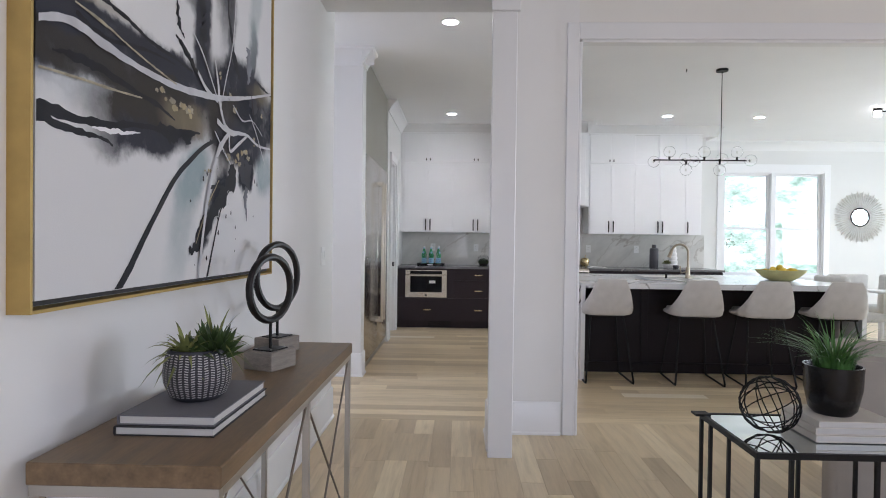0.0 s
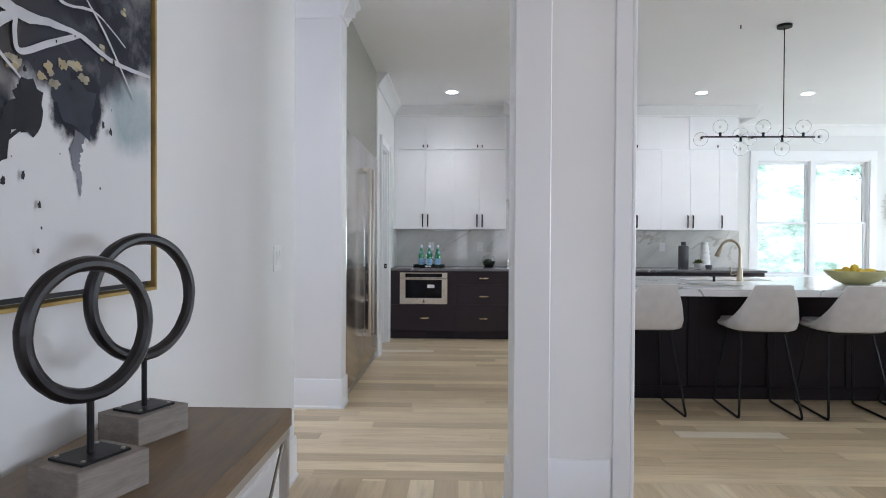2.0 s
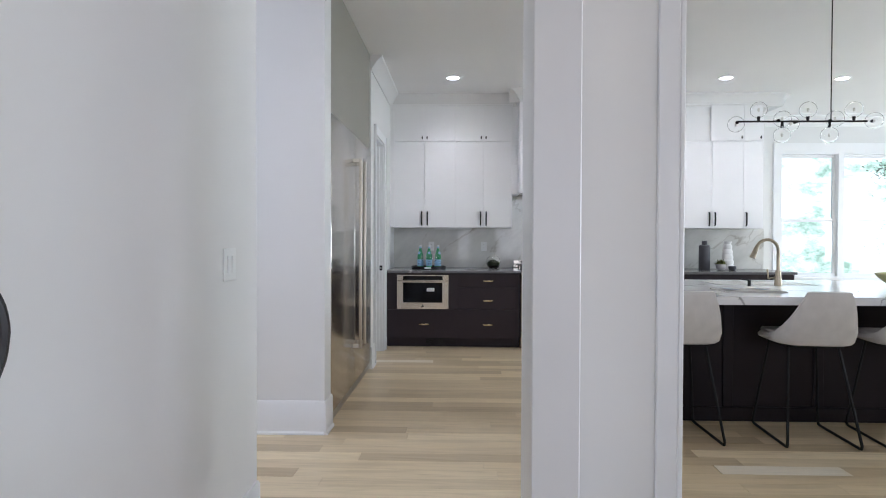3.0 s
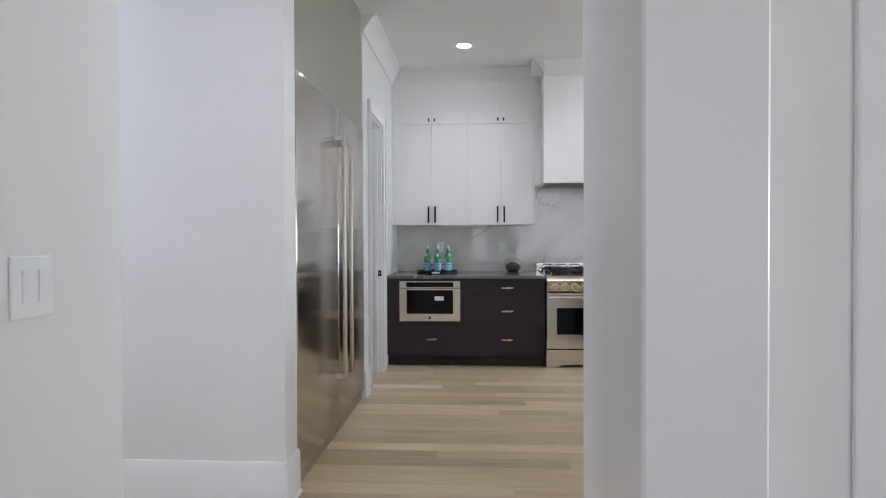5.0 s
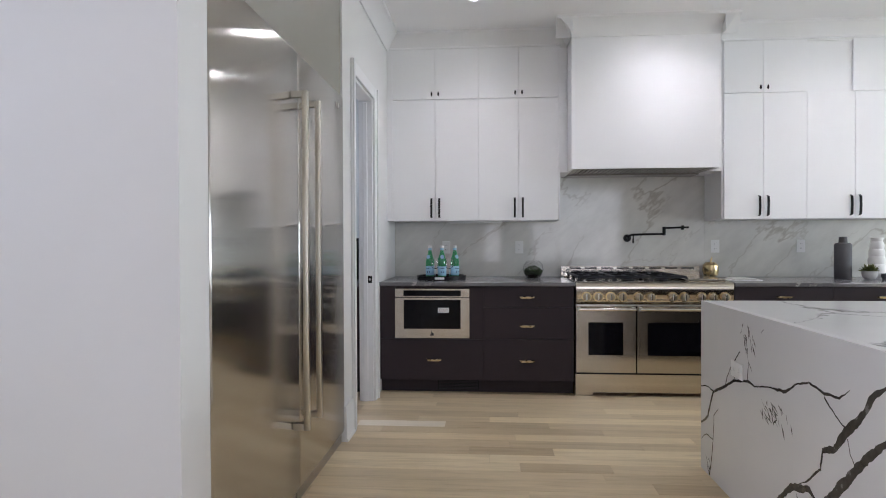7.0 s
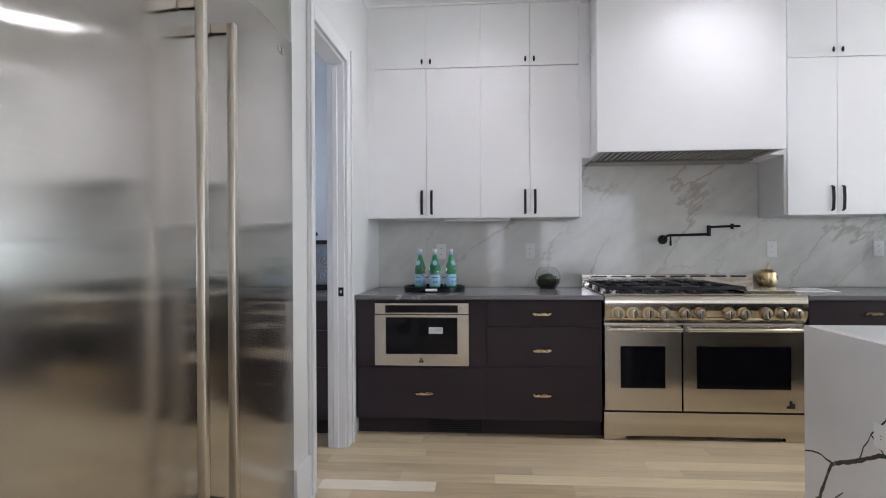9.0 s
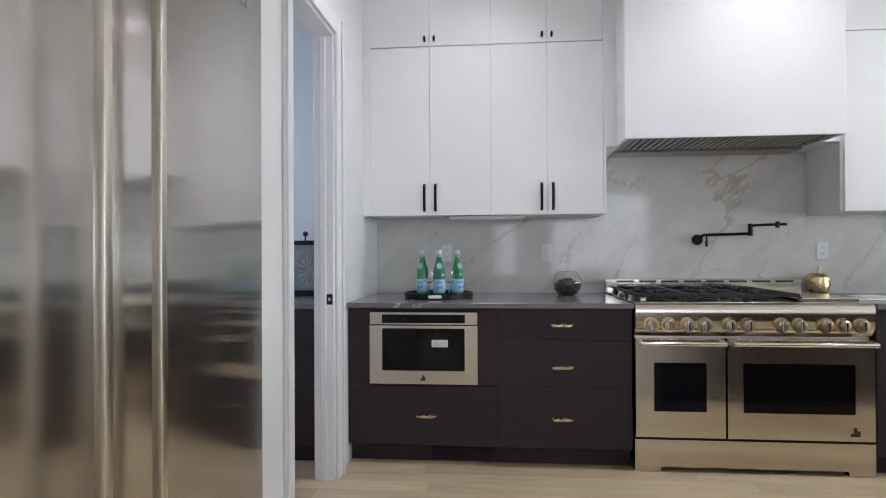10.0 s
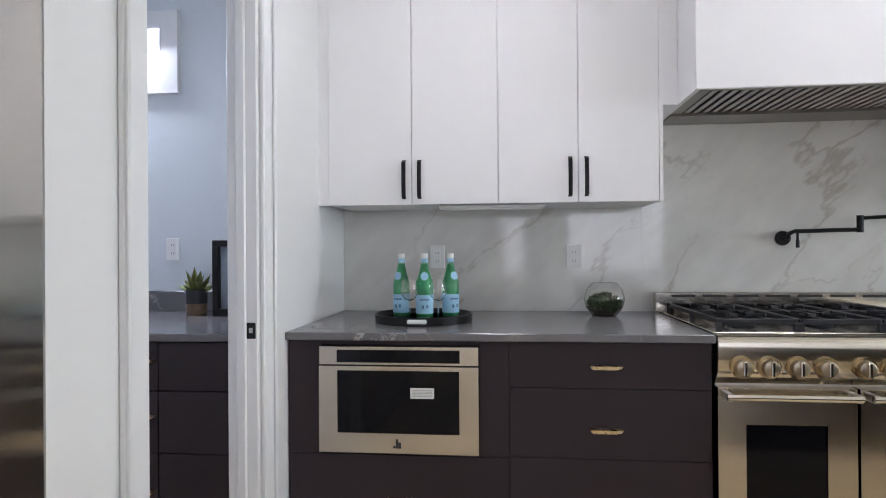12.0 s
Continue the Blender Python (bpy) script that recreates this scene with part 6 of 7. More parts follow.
def inside(v):
    v.y, v.z = max(QY0 + 0.024, min(QY1 - 0.024, v.y)), max(QZ0 + 0.028, min(QZ1 - 0.024, v.z))
    return v


def stroke(points, widths, material, name="brush_stroke", ragged=0.0):
    """A flat ribbon of paint on the canvas, through (along, up) points in metres."""
    layer[0] += 1
    x = CXF + 0.00006 * layer[0]
    pts = [Vector((x, a, b)) for a, b in points]
    dense, ws = [], []
    n = len(pts)
    for i in range(n - 1):
        p0, p1, p2, p3 = pts[max(0, i - 1)], pts[i], pts[i + 1], pts[min(n - 1, i + 2)]
        for k in range(10):
            t = k / 10
            dense.append(0.5 * ((2 * p1) + (p2 - p0) * t + (2 * p0 - 5 * p1 + 4 * p2 - p3) * t * t + (3 * p1 - p0 - 3 * p2 + p3) * t ** 3))
            ws.append(widths[i] * (1 - t) + widths[i + 1] * t)
    dense.append(pts[-1]), ws.append(widths[-1])
    bm = bmesh.new()
    rows, rough_l, rough_r = [], 0.0, 0.0
    for i, p in enumerate(dense):
        d = (dense[min(i + 1, len(dense) - 1)] - dense[max(i - 1, 0)]).normalized()
        s = Vector((0, -d.z, d.y))
        rough_l, rough_r = (q * 0.65 + random.gauss(0, 0.55) for q in (rough_l, rough_r))
        j, k = max(0.15, 1 + ragged * rough_l), max(0.15, 1 + ragged * rough_r)
        rows.append((bm.verts.new(inside(p + s * ws[i] * j / 2)), bm.verts.new(inside(p - s * ws[i] * k / 2))))
    for a, b in zip(rows, rows[1:]):
        bm.faces.new((a[0], b[0], b[1], a[1]))
    return part(name, bm, material, cv)


def splat(y, z, r, material, stretch=1.0, name="ink_blot"):
    """A ragged flat blot of paint."""
    layer[0] += 1
    bm = bmesh.new()
    vs = []
    for k in range(18):
        a, q = 2 * math.pi * k / 18, r * random.uniform(0.6, 1.15)
        vs.append(bm.verts.new(inside(Vector((CXF + 0.00006 * layer[0], y + q * math.cos(a), z + stretch * q * math.sin(a))))))
    bm.faces.new(vs)
    return part(name, bm, material, cv)


# dark bands that sweep in from the near edge
stroke([(-1.05, 1.56), (-0.84, 1.56), (-0.67, 1.59), (-0.47, 1.61), (-0.26, 1.64)], [0.022, 0.02, 0.016, 0.03, 0.006], INK, ragged=0.5)
stroke([(-1.05, 1.54), (-0.93, 1.53), (-0.82, 1.53), (-0.77, 1.52)], [0.02, 0.016, 0.012, 0.004], INK, ragged=0.4)
stroke([(-0.82, 1.87), (-0.7, 1.86), (-0.58, 1.84), (-0.44, 1.84), (-0.32, 1.83)], [0.012, 0.014, 0.008, 0.012, 0.004], INK, ragged=0.5)
stroke([(-0.92, 1.80), (-0.82, 1.78), (-0.61, 1.81), (-0.44, 1.82)], [0.012, 0.02, 0.008, 0.003], INK, ragged=0.5)
stroke([(-1.0, 1.69), (-0.89, 1.70), (-0.77, 1.69), (-0.54, 1.67), (-0.44, 1.65)], [0.004, 0.02, 0.016, 0.012, 0.003], INK, ragged=0.6)
stroke([(-0.54, 1.62), (-0.47, 1.60), (-0.40, 1.615), (-0.30, 1.63)], [0.015, 0.04, 0.03, 0.006], INK, ragged=0.6)
stroke([(-0.86, 1.55), (-0.76, 1.555), (-0.64, 1.575)], [0.003, 0.013, 0.004], INKWHITE, ragged=0.5)
# uprights above the middle
stroke([(-0.27, 2.5), (-0.26, 2.09), (-0.23, 2.02), (-0.24, 1.94), (-0.19, 1.84)], [0.04, 0.05, 0.06, 0.035, 0.008], INK, ragged=0.5)
stroke([(-0.05, 2.5), (-0.02, 2.18), (0.0, 2.09), (0.04, 1.99), (0.10, 1.92)], [0.02, 0.012, 0.016, 0.03, 0.02], INK, ragged=0.6)
stroke([(0.20, 2.07), (0.20, 2.03), (0.21, 1.97), (0.19, 1.92)], [0.03, 0.06, 0.04, 0.01], INKGREY, ragged=0.5)
stroke([(-0.43, 2.02), (-0.42, 1.96), (-0.38, 1.92)], [0.008, 0.03, 0.006], INK, ragged=0.6)
stroke([(0.30, 1.96), (0.40, 1.95), (0.49, 1.945)], [0.006, 0.014, 0.008], INK, ragged=0.5)
stroke([(-0.44, 1.91), (-0.36, 1.88), (-0.28, 1.83), (-0.18, 1.80)], [0.006, 0.02, 0.022, 0.006], INK, ragged=0.6)
# stem, slash and drips below the middle
stroke([(-0.76, 1.14), (-0.69, 1.21), (-0.57, 1.34), (-0.44, 1.47), (-0.32, 1.55), (-0.21, 1.61), (-0.03, 1.675)], [0.03, 0.026, 0.022, 0.02, 0.018, 0.016, 0.008], INK, ragged=0.06)
stroke([(-0.20, 1.15), (-0.15, 1.26), (-0.07, 1.41), (0.04, 1.50)], [0.013, 0.011, 0.009, 0.006], INK)
stroke([(-0.34, 1.245), (-0.28, 1.27), (-0.17, 1.36), (-0.06, 1.45), (0.04, 1.53)], [0.03, 0.05, 0.07, 0.06, 0.02], INK, ragged=0.45)
stroke([(-0.18, 1.47), (-0.05, 1.48)], [0.014, 0.01], INK, ragged=0.3)
stroke([(0.18, 1.50), (0.17, 1.45), (0.18, 1.40), (0.185, 1.36)], [0.05, 0.035, 0.016, 0.003], INKGREY, ragged=0.4)
stroke([(-0.29, 1.27), (-0.20, 1.40), (-0.10, 1.50)], [0.004, 0.008, 0.004], INKGOLD, ragged=0.4)
splat(0.18, 1.55, 0.075, INKNAVY, 0.9), splat(0.14, 1.58, 0.05, INKNAVY), splat(0.03, 1.52, 0.045, INK, 1.2), splat(-0.36, 1.61, 0.04, INK, 0.6), splat(-0.05, 1.86, 0.05, INKNAVY, 0.7), splat(0.26, 1.85, 0.06, INKNAVY, 0.6)
# ochre and cream flakes
for y, z, r in ((0.15, 1.64, 0.05), (0.08, 1.60, 0.035), (0.0, 1.82, 0.025), (-0.01, 1.59, 0.028), (0.04, 1.77, 0.03), (-0.42, 1.70, 0.045), (-0.52, 1.72, 0.03), (-0.33, 1.69, 0.04), (0.25, 1.70, 0.022), (-0.10, 1.88, 0.02), (-0.20, 1.52, 0.02), (0.36, 1.82, 0.02)):
    for k in range(4):
        splat(y + random.gauss(0, 0.6) * r, z + random.gauss(0, 0.35) * r, r * random.uniform(0.3, 0.6), (INKCREAM, INKGOLD)[k % 2], random.uniform(0.4, 0.8))
# pale lines thrown over it all
stroke([(-1.05, 1.74), (-0.95, 1.77), (-0.82, 1.76), (-0.69, 1.75), (-0.48, 1.75), (-0.28, 1.77), (-0.04, 1.81), (0.20, 1.87), (0.48, 1.95)], [0.016, 0.02, 0.024, 0.018, 0.02, 0.024, 0.02, 0.014, 0.008], INKPALE, ragged=0.15)
stroke([(-0.93, 1.82), (-0.82, 1.81), (-0.70, 1.79), (-0.55, 1.77), (-0.44, 1.76)], [0.006, 0.008, 0.006, 0.008, 0.004], INKCREAM, ragged=0.3)
stroke([(-1.05, 1.64), (-0.93, 1.65), (-0.77, 1.66), (-0.64, 1.67)], [0.005, 0.006, 0.006, 0.003], INKCREAM, ragged=0.3)
stroke([(-0.29, 1.84), (-0.22, 1.80), (-0.12, 1.78)], [0.012, 0.016, 0.014], INKPALE)
stroke([(-0.15, 1.92), (-0.12, 1.84), (-0.11, 1.79), (-0.07, 1.72), (-0.01, 1.69)], [0.01, 0.016, 0.014, 0.016, 0.02], INKPALE, ragged=0.15)
stroke([(-0.13, 1.71), (-0.01, 1.69), (0.17, 1.71), (0.31, 1.69), (0.48, 1.70)], [0.02, 0.024, 0.012, 0.012, 0.006], INKPALE, ragged=0.2)
stroke([(-0.01, 1.69), (-0.015, 1.65), (0.0, 1.62), (0.08, 1.66), (0.18, 1.71)], [0.012, 0.012, 0.012, 0.014, 0.01], INKPALE)
stroke([(-0.01, 1.69), (-0.10, 1.62), (-0.16, 1.53), (-0.21, 1.42), (-0.25, 1.27), (-0.28, 1.15)], [0.014, 0.026, 0.022, 0.02, 0.016, 0.01], INKPALE, ragged=0.15)
stroke([(-0.15, 1.67), (-0.08, 1.62), (0.0, 1.57)], [0.005, 0.01, 0.004], INKPALE)
stroke([(0.20, 1.80), (0.28, 1.74), (0.40, 1.62)], [0.004, 0.008, 0.004], INKPALE)
stroke([(-0.33, 1.96), (-0.24, 1.90), (-0.12, 1.78)], [0.004, 0.009, 0.006], INKPALE)
stroke([(0.05, 2.3), (0.02, 2.05), (-0.05, 1.88), (-0.1, 1.76)], [0.004, 0.008, 0.007, 0.004], INKPALE)
stroke([(0.02, 1.80), (0.12, 1.76), (0.24, 1.78), (0.36, 1.74)], [0.004, 0.009, 0.005, 0.004], INKPALE, ragged=0.3)
stroke([(0.22, 1.90), (0.24, 1.83), (0.28, 1.77)], [0.004, 0.012, 0.004], INK)
for k in range(40):
    y, z, r = random.gauss(0.02, 0.16), random.gauss(1.56, 0.17), random.choice((0.002, 0.003, 0.006))
    if -1.0 < y < 0.45 and 1.2 < z < 1.95:
        splat(y, z, r, INK, random.uniform(0.8, 1.6), "ink_drop")
for y, z in ((-0.12, 1.31), (-0.16, 1.27), (-0.05, 1.37), (-0.22, 1.22), (0.26, 1.53), (0.29, 1.52), (-0.22, 1.51), (-0.25, 1.49)):
    splat(y, z, 0.007, INK, 1.5, "ink_drop")

sw = thing("light_switch", "white double rocker light switch on the wall", "switch", (LX, 1.775, 1.18))
part("plate", B(LX, 1.718, 1.115, LX + 0.006, 1.835, 1.24, bevel=0.002), PLATE, sw)
for y in (1.745, 1.79):
    part("rocker", prism([(0.006, 0), (0.0085, 0), (0.011, 0.066), (0.006, 0.066)], (1, 0), (LX, y, 1.145), (LX, y + 0.033, 1.145)), PLATE, sw)


def book(name, x0, y0, x1, y1, z, h, cover, label, spine="x1"):
    t = thing(name, label, "book", ((x0 + x1) / 2, (y0 + y1) / 2, z))
    c = 0.0028
    part("page_block", B(x0 + 0.004, y0 + 0.004, z + c + 0.0002, x1 - 0.004, y1 - 0.004, z + h - c - 0.0002), PAPER, t)
    part("back_cover", B(x0, y0, z, x1, y1, z + c, bevel=0.0006), cover, t)
    part("front_cover", B(x0, y0, z + h - c, x1, y1, z + h, bevel=0.0006), cover, t)
    part("spine", B(x0 - 0.001, y0, z + c, x0 + 0.003, y1, z + h - c), cover, t)
    return t


book("book", -0.775, -0.875, -0.535, -0.485, CZ, 0.0225, BOOKBLACK, "black-covered book lying on the console")
book("book", -0.772, -0.865, -0.538, -0.492, CZ + 0.0228, 0.0235, BOOKGREY, "grey cloth book on top of another book")

PZ, PCX, PCY = CZ + 0.0465, -0.655, -0.69
po = thing("patterned_planter", "dark planter with pale dashed stripes and succulents", "plant", (PCX, PCY, PZ))
prof = [(0.0, 0.0), (0.056, 0.0), (0.07, 0.01), (0.084, 0.045), (0.087, 0.075), (0.08, 0.115), (0.074, 0.132), (0.069, 0.132), (0.07, 0.11), (0.0, 0.105)]
pot = part("pot", lathe(prof, 40, (PCX, PCY, PZ)), POTDARK, po)
bm = bmesh.new()
rad = lambda z: float(np.interp(z, [0.01, 0.045, 0.075, 0.115, 0.132], [0.07, 0.084, 0.087, 0.08, 0.074]))
for c in range(34):
    a0 = 2 * math.pi * c / 34
    for r in range(18):
        z = 0.014 + r * 0.0063
        da, dz = 0.056, 0.0028
        tilt = 0.0009 if c % 2 else -0.0009
        v = []
        for s, q in ((-1, 0), (1, 0), (1, 1), (-1, 1)):
            zz = z + q * dz + s * tilt
            R = rad(zz) + 0.0012
            v.append(bm.verts.new((PCX + R * math.cos(a0 + s * da), PCY + R * math.sin(a0 + s * da), PZ + zz)))
        bm.faces.new(v)
tagged(part("stripe_pattern", bm, STRIPE, pot, "pale dashed stripes"), kind="stuff")
part("soil", lathe([(0.0, 0.11), (0.068, 0.108)], 24, (PCX, PCY, PZ)), SOIL, po)


def spiky(parent, c, r, n, material, curl=0.35, width=0.05, name="spiky_leaves", up=0.9):
    bm = bmesh.new()
    for k in range(n):
        a = k * 2.399
        e = 0.45 + 0.9 * ((k + 0.5) / n) + random.uniform(-0.15, 0.15)
        L = r * random.uniform(0.75, 1.15)
        o = Vector(c)
        s = Vector((-math.sin(a), math.cos(a), 0))
        prev = None
        for i in range(6):
            f = i / 5
            out = L * (math.sin(e) * f)
            zz = L * (math.cos(e) * f * up) - curl * L * f * f * math.sin(e) + 0.08 * L * f
            p = o + Vector((math.cos(a) * out, math.sin(a) * out, zz))
            w = r * width * (1 - f) ** 0.7 * (0.6 + 0.8 * f * (1 - f) * 2)
            row = (bm.verts.new(p - s * w), bm.verts.new(p - Vector((0, 0, w * 0.5))), bm.verts.new(p + s * w))
            if prev:
                bm.faces.new((prev[0], prev[1], row[1], row[0])), bm.faces.new((prev[1], prev[2], row[2], row[1]))
            prev = row
    return part(name, bm, material, parent)


spiky(po, (PCX - 0.022, PCY - 0.02, PZ + 0.105), 0.125, 44, LEAF, 0.95, 0.07, up=1.3)
spiky(po, (PCX + 0.03, PCY + 0.03, PZ + 0.11), 0.135, 28, LEAF, 0.95, 0.05, "tall_leaves", 1.4)
tagged(succulent(po, PCX + 0.045, PCY + 0.0, PZ + 0.105, 0.085, 46, LEAFDARK, "rosette", 1.25), kind="stuff")
tagged(succulent(po, PCX - 0.03, PCY + 0.05, PZ + 0.105, 0.06, 26, LEAFDARK, "rosette"), kind="stuff")


def ring_sculpture(x, y, zc, R, turn, hb, label):
    t = thing("ring_sculpture", label, "sculpture", (0, 0, 0), "ring sculptures on the console")
    part("block", B(-0.062, -0.07, 0, 0.062, 0.07, hb, bevel=0.002), GREYWOOD, t, "weathered grey wooden block")
    part("mount_plate", B(-0.042, -0.048, hb, 0.042, 0.048, hb + 0.005, bevel=0.001), BLACKMETAL, t)
    for sx in (-0.033, 0.033):
        for sy in (-0.038, 0.038):
            part("screw", C((sx, sy, hb + 0.005), (sx, sy, hb + 0.0075), 0.004, n=8), DULLSTEEL, t)
    part("post", C((0, 0, hb + 0.005), (0, 0, zc - R + 0.004), 0.006, n=10), BLACKMETAL, t)
    bm = bmesh.new()
    n, m = 64, 10
    rows = []
    for k in range(n):
        a = 2 * math.pi * k / n
        lump = 1 + 0.025 * math.sin(a * 9) + 0.02 * math.sin(a * 23 + 1)
        rr = []
        for j in range(m):
            b = 2 * math.pi * j / m
            q = R - 0.013 + 0.0135 * lump * math.cos(b)
            rr.append(bm.verts.new((0.0145 * lump * math.sin(b), q * math.cos(a), zc + q * math.sin(a))))
        rows.append(rr)
    for k in range(n):
        a, b = rows[k], rows[(k + 1) % n]
        for j in range(m):
            bm.faces.new((a[j], a[(j + 1) % m], b[(j + 1) % m], b[j]))
    part("ring", bm, BRONZE, t, "hammered dark bronze ring")
    t.matrix_basis = pose(x, y, CZ, 0, 0, turn)
    return t


ring_sculpture(-0.651, -0.085, 0.288, 0.128, -21, 0.066, "dark bronze ring sculpture on a grey wooden block")
ring_sculpture(-0.722, 0.232, 0.314, 0.146, -21, 0.062, "taller dark bronze ring sculpture on a wooden block")

# side table with a glass top
SX0, SX1, SY0, SY1, SZ = 1.10, 1.78, -0.11, 0.40, 0.55
stb = thing("side_table", "black metal side table with a mirrored glass top", "side table", (1.4, 0.15, 0))
part("rim", boxes((SX0, SY0, SZ - 0.022, SX1, SY0 + 0.014, SZ), (SX0, SY1 - 0.014, SZ - 0.022, SX1, SY1, SZ), (SX0, SY0 + 0.014, SZ - 0.022, SX0 + 0.014, SY1 - 0.014, SZ), (SX1 - 0.014, SY0 + 0.014, SZ - 0.022, SX1, SY1 - 0.014, SZ)), BLACKMETAL, stb)
part("corner_cap", boxes((SX0 - 0.035, SY1 - 0.05, SZ - 0.004, SX0 + 0.03, SY1 + 0.008, SZ + 0.006), bevel=0.002), BLACKMETAL, stb)
part("glass_top", B(SX0 + 0.015, SY0 + 0.015, SZ - 0.012, SX1 - 0.015, SY1 - 0.015, SZ - 0.003), GLASSTOP, stb, "mirrored glass top")
for x in (SX0, SX1 - 0.014, SX0 + 0.12, SX0 + 0.42):
    for y in (SY0, SY1 - 0.014):
        part("leg", B(x, y, 0.014, x + 0.014, y + 0.014, SZ - 0.0225), BLACKMETAL, stb)
part("leg", B(SX0, SY1 - 0.11, 0.014, SX0 + 0.014, SY1 - 0.096, SZ - 0.0225), BLACKMETAL, stb)
part("floor_rail", boxes((SX0, SY0, 0, SX1, SY0 + 0.014, 0.0135), (SX0, SY1 - 0.014, 0, SX1, SY1, 0.0135), (SX0, SY0 + 0.0145, 0, SX0 + 0.014, SY1 - 0.0145, 0.0135)), BLACKMETAL, stb)
for k, (dx, dy, w) in enumerate(((0.0, 0.0, 0.0), (0.006, 0.012, 0.004), (0.012, 0.004, 0.01))):
    book("book", 1.385 + dx, 0.02 + dy, 1.70 - w, 0.27 + dy, SZ + 0.0002 + k * 0.0262, 0.026, BOOKCREAM, "cream-covered book in a stack on the table")
gp = thing("grass_planter", "black pot with spiky green grass", "plant", (1.52, 0.15, SZ + 0.079))
gz = SZ + 0.079
part("pot", lathe([(0.0, 0.0), (0.068, 0.0), (0.085, 0.02), (0.102, 0.10), (0.106, 0.19), (0.098, 0.19), (0.092, 0.165), (0.0, 0.16)], 40, (1.52, 0.15, gz)), POTBLACK, gp)
part("soil", lathe([(0.0, 0.168), (0.092, 0.165)], 24, (1.52, 0.15, gz)), SOIL, gp)
bm = bmesh.new()
for k in range(170):
    a, r0 = random.uniform(0, 6.28), 0.07 * math.sqrt(random.random())
    lean, L = random.uniform(0.3, 1.5), random.uniform(0.14, 0.29)
    o = Vector((1.52 + r0 * math.cos(a), 0.15 + r0 * math.sin(a), gz + 0.165))
    s = Vector((-math.sin(a), math.cos(a), 0)) * random.uniform(0.0036, 0.0068)
    prev = None
    for i in range(6):
        f = i / 5
        p = o + Vector((math.cos(a) * L * f * f * math.sin(lean), math.sin(a) * L * f * f * math.sin(lean), L * f * (1 - 0.62 * f * math.sin(lean))))
        row = (bm.verts.new(p - s * (1 - f * 0.9)), bm.verts.new(p + s * (1 - f * 0.9)))
        if prev:
            bm.faces.new((prev[0], prev[1], row[1], row[0]))
        prev = row
tagged(part("grass_blades", bm, GRASS, gp, "spiky green grass blades"), kind="stuff")
ws = thing("wire_sphere", "black wire sphere ornament on the glass table", "ornament", (1.265, 0.13, SZ))
SC, SR = Vector((1.265, 0.13, SZ + 0.112)), 0.11
for k in range(11):
    q = Euler((random.uniform(0, 3.14), random.uniform(0, 3.14), random.uniform(0, 3.14))).to_matrix()
    n = 14
    pts = []
    for i in range(n):
        for f in (0, 0.5):
            a, b = 2 * math.pi * i / n, 2 * math.pi * (i + 1) / n
            u, w = Vector((math.cos(a), math.sin(a), 0)), Vector((math.cos(b), math.sin(b), 0))
            pts.append(SC + q @ (u.lerp(w, f)) * SR)
    part("wire_hoop", tube(pts, 0.0025, 6, True), BLACKMETAL, ws)

# armchair behind the table
ac = thing("armchair", "beige fabric armchair beside the side table", "armchair", (1.55, 0.42, 0))
part("arm", B(1.55, 0.50, 0.05, 1.72, 1.30, 0.62, bevel=0.05, seg=4), BEIGE, ac)
part("arm", B(2.42, 0.50, 0.05, 2.59, 1.30, 0.62, bevel=0.05, seg=4), BEIGE, ac)
part("backrest", B(1.56, 0.42, 0.05, 2.58, 0.62, 0.86, bevel=0.06, seg=4), BEIGE, ac)
part("seat_cushion", B(1.725, 0.63, 0.22, 2.415, 1.32, 0.45, bevel=0.05, seg=4), BEIGE, ac)
for x in (1.60, 2.54):
    for y in (0.48, 1.25):
        part("leg", C((x, y, 0), (x, y, 0.08), 0.015, 0.02, 10), CONSOLEWOOD, ac)

ac.matrix_basis = pose(1.70, 0.52, 0, 0, 0, -33)

# ---- floor ----
solid("subfloor", boxes((-3.6, -6.15, -0.1, 9.25, 8.56, -0.004)), SUBFLOOR, "dark floor joints between the boards", "floor")
floor = thing("floor", "light natural oak board floor", "floor", (0, 0, 0), kind="structure")
PW, LENGTHS = 0.127, (0.5, 0.8, 1.1, 1.45, 1.8, 2.2)
rnd = random.Random(11)
board_mesh = {}


def board_data(L):
    if L not in board_mesh:
        bm = box(bmesh.new(), 0.0004, 0.0004, -0.012, L - 0.0004, PW - 0.0004, 0.0)
        top = [e for e in bm.edges if all(v.co.z > -0.001 for v in e.verts)]
        bmesh.ops.bevel(bm, geom=top, offset=0.0008, segments=1, affect="EDGES")
        me = bpy.data.meshes.new("board")
        bm.to_mesh(me), bm.free()
        me.materials.append(OAK)
        board_mesh[L] = me
    return board_mesh[L]


far, count = {False: ([], []), True: ([], [])}, 0


# two boards that are plainly paler than their neighbours: row, start, length
PALE = ((29, -0.884, 0.6), (6, 1.44, 0.7))


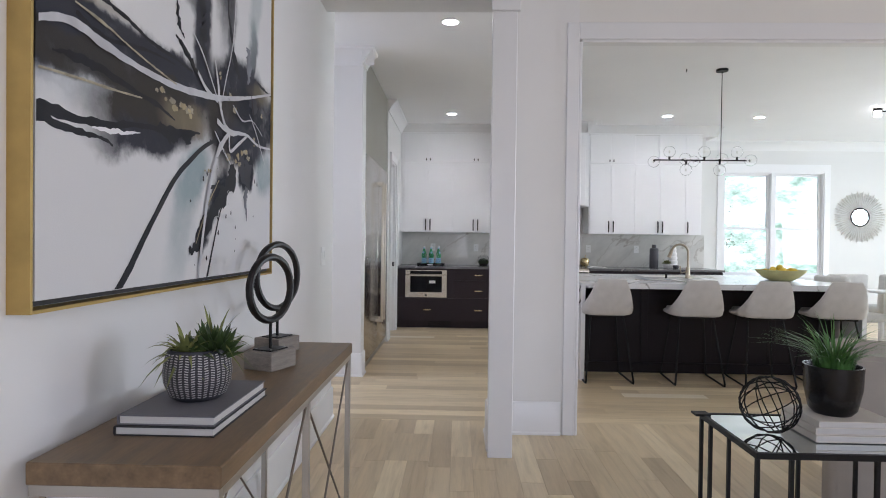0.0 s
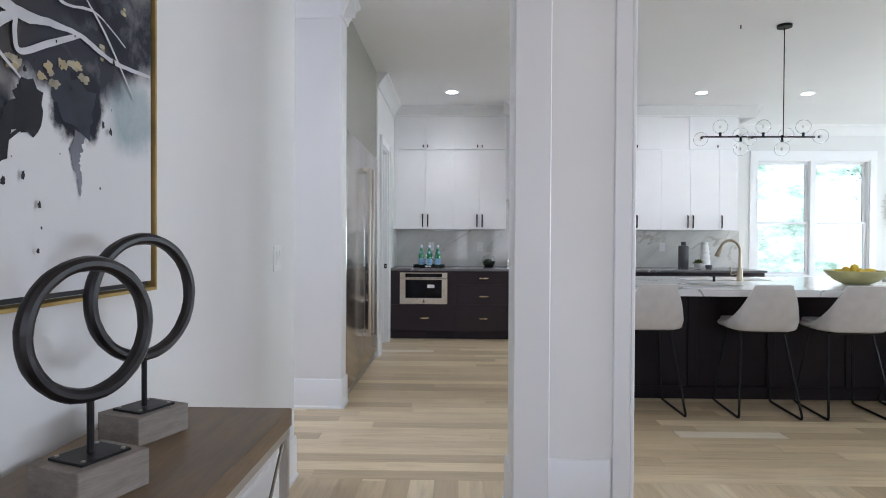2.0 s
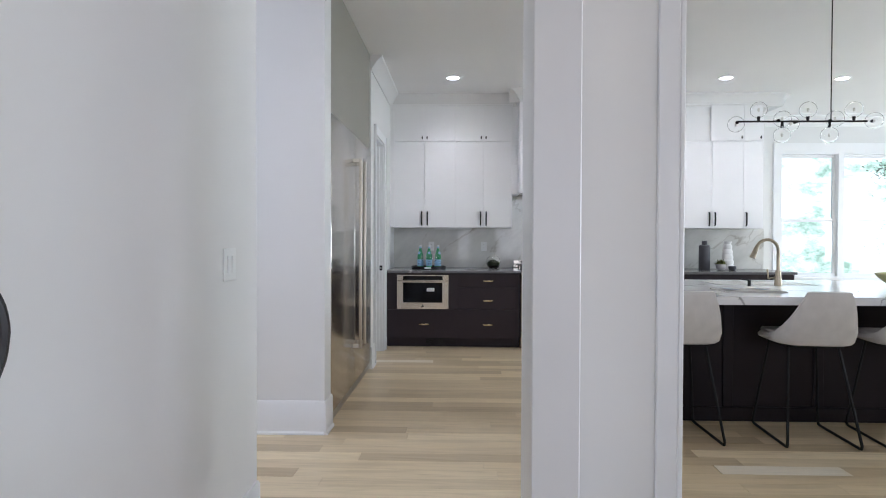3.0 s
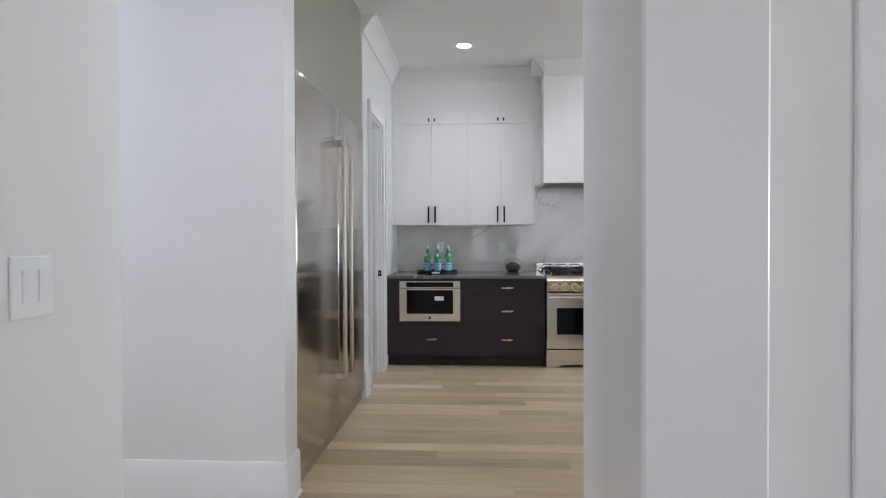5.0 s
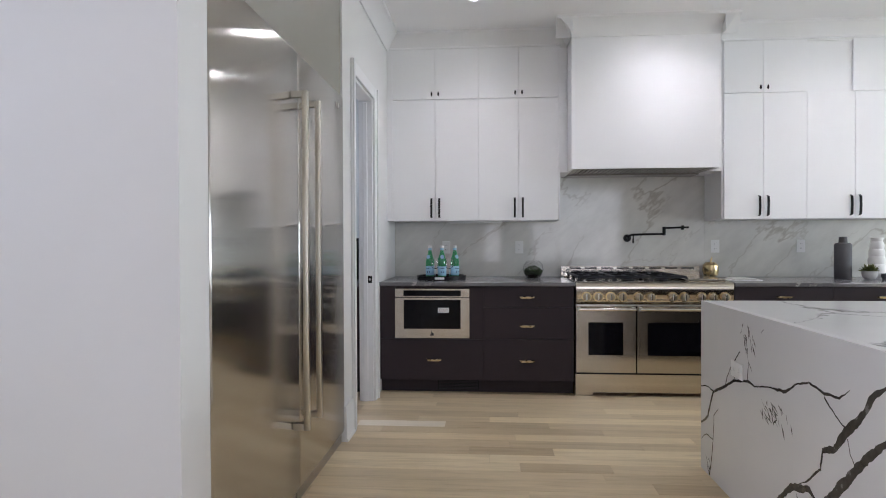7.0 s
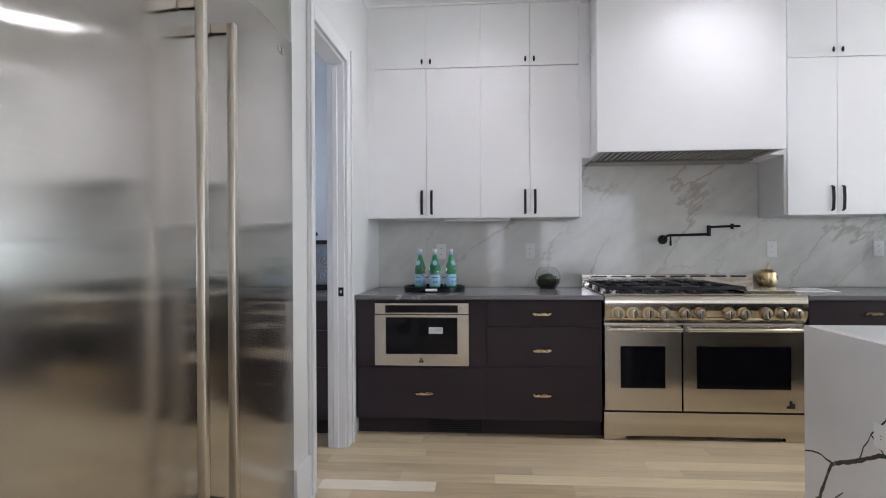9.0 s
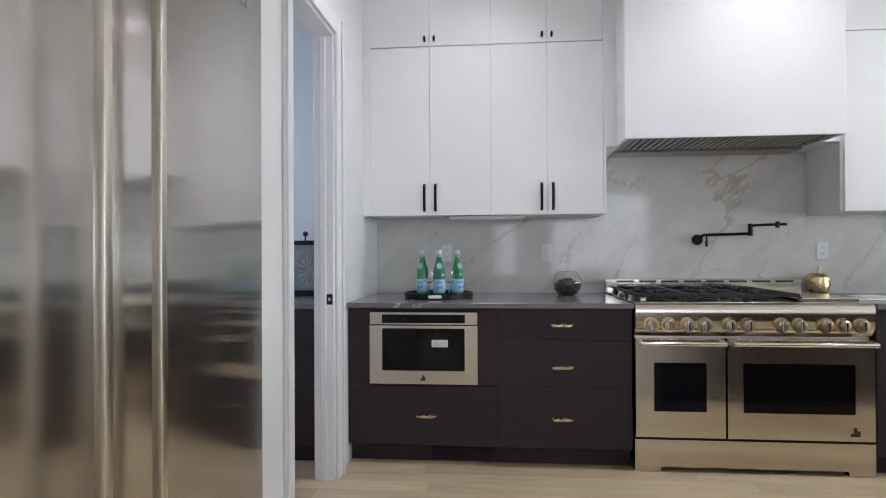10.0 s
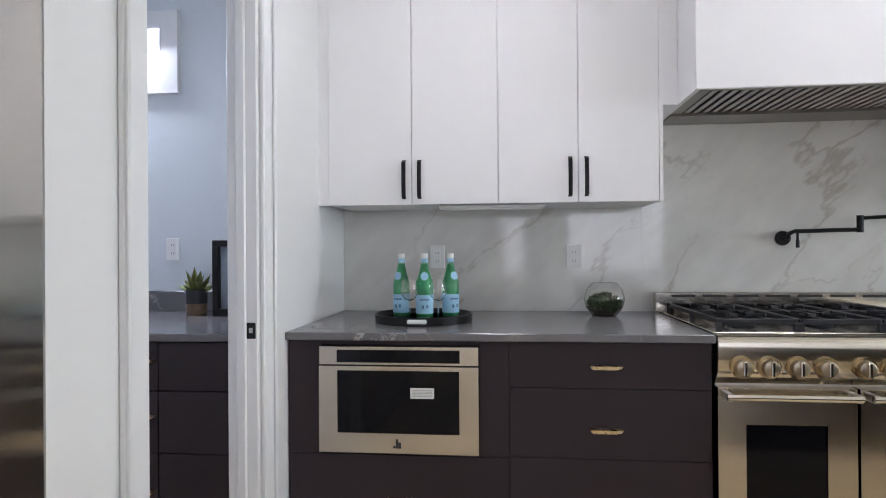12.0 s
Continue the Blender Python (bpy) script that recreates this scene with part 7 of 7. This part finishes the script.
def lay(a0, a1, b0, b1, turned, near):
    """Boards along the first axis from a0 to a1, rows from b0 to b1."""
    b, row = b0, 0
    while b < b1 - 0.01:
        cuts = [] if turned else [(s, s + L) for r, s, L in PALE if r == row]
        for s, e in zip([a0] + [c[1] for c in cuts], [c[0] for c in cuts] + [a1]):
            lay_row(s, e, b, turned, near)
        for s, e in cuts:
            bm = box(bmesh.new(), 0.0004, 0.0004, -0.012, e - s - 0.0004, PW - 0.0004, 0.0)
            me = bpy.data.meshes.new("board")
            bm.to_mesh(me), bm.free()
            me.materials.append(PALEOAK)
            ob = new("board", me)
            ob.parent = floor
            ob.matrix_basis = pose(s, b, 0)
        b, row = b + PW, row + 1


def lay_row(a0, a1, b, turned, near):
    global count
    a = a0 - rnd.uniform(0, 1.2)
    while a < a1:
        L = rnd.choice(LENGTHS)
        x0, x1 = max(a, a0), min(a + L, a1)
        if x1 - x0 > 0.02:
            cx, cyy = ((x0 + x1) / 2, b) if not turned else (b, (x0 + x1) / 2)
            whole = x0 == a and x1 == a + L
            if near(cx, cyy) and whole and count < 300:
                ob = new("board", board_data(L))
                ob.parent = floor
                ob.matrix_basis = pose(a, b, 0) if not turned else pose(b + PW, a, 0, 0, 0, 90)
                count += 1
            else:
                far_v, far_f = far[turned]
                i = len(far_v)
                w = 0.0004
                q = [(x0 + w, b + w), (x1 - w, b + w), (x1 - w, b + PW - w), (x0 + w, b + PW - w)]
                if turned:
                    q = [(y, x) for x, y in q][::-1]
                far_v.extend([(*p, 0.0) for p in q] + [(*p, -0.012) for p in q])
                far_f.extend([(i, i + 1, i + 2, i + 3)] + [(i + k, i + 4 + k, i + 4 + (k + 1) % 4, i + (k + 1) % 4) for k in range(4)])
        a += L


lay(-3.5, 9.1, 2.055, 8.4, False, lambda x, y: -1.0 < x < 3.4 and y < 6.0 and x < 2.2)
lay(-6.0, 2.055, -0.889, 9.1, True, lambda x, y: -0.9 < x < 2.6 and y > -0.6)
for turned, material in ((False, OAK), (True, OAKTURNED)):
    me = bpy.data.meshes.new("far_boards")
    me.from_pydata(far[turned][0], [], far[turned][1])
    me.materials.append(material)
    me.update()
    ob = new("far_boards", me)
    ob.parent = floor
    tagged(ob, "light oak boards", kind="stuff")
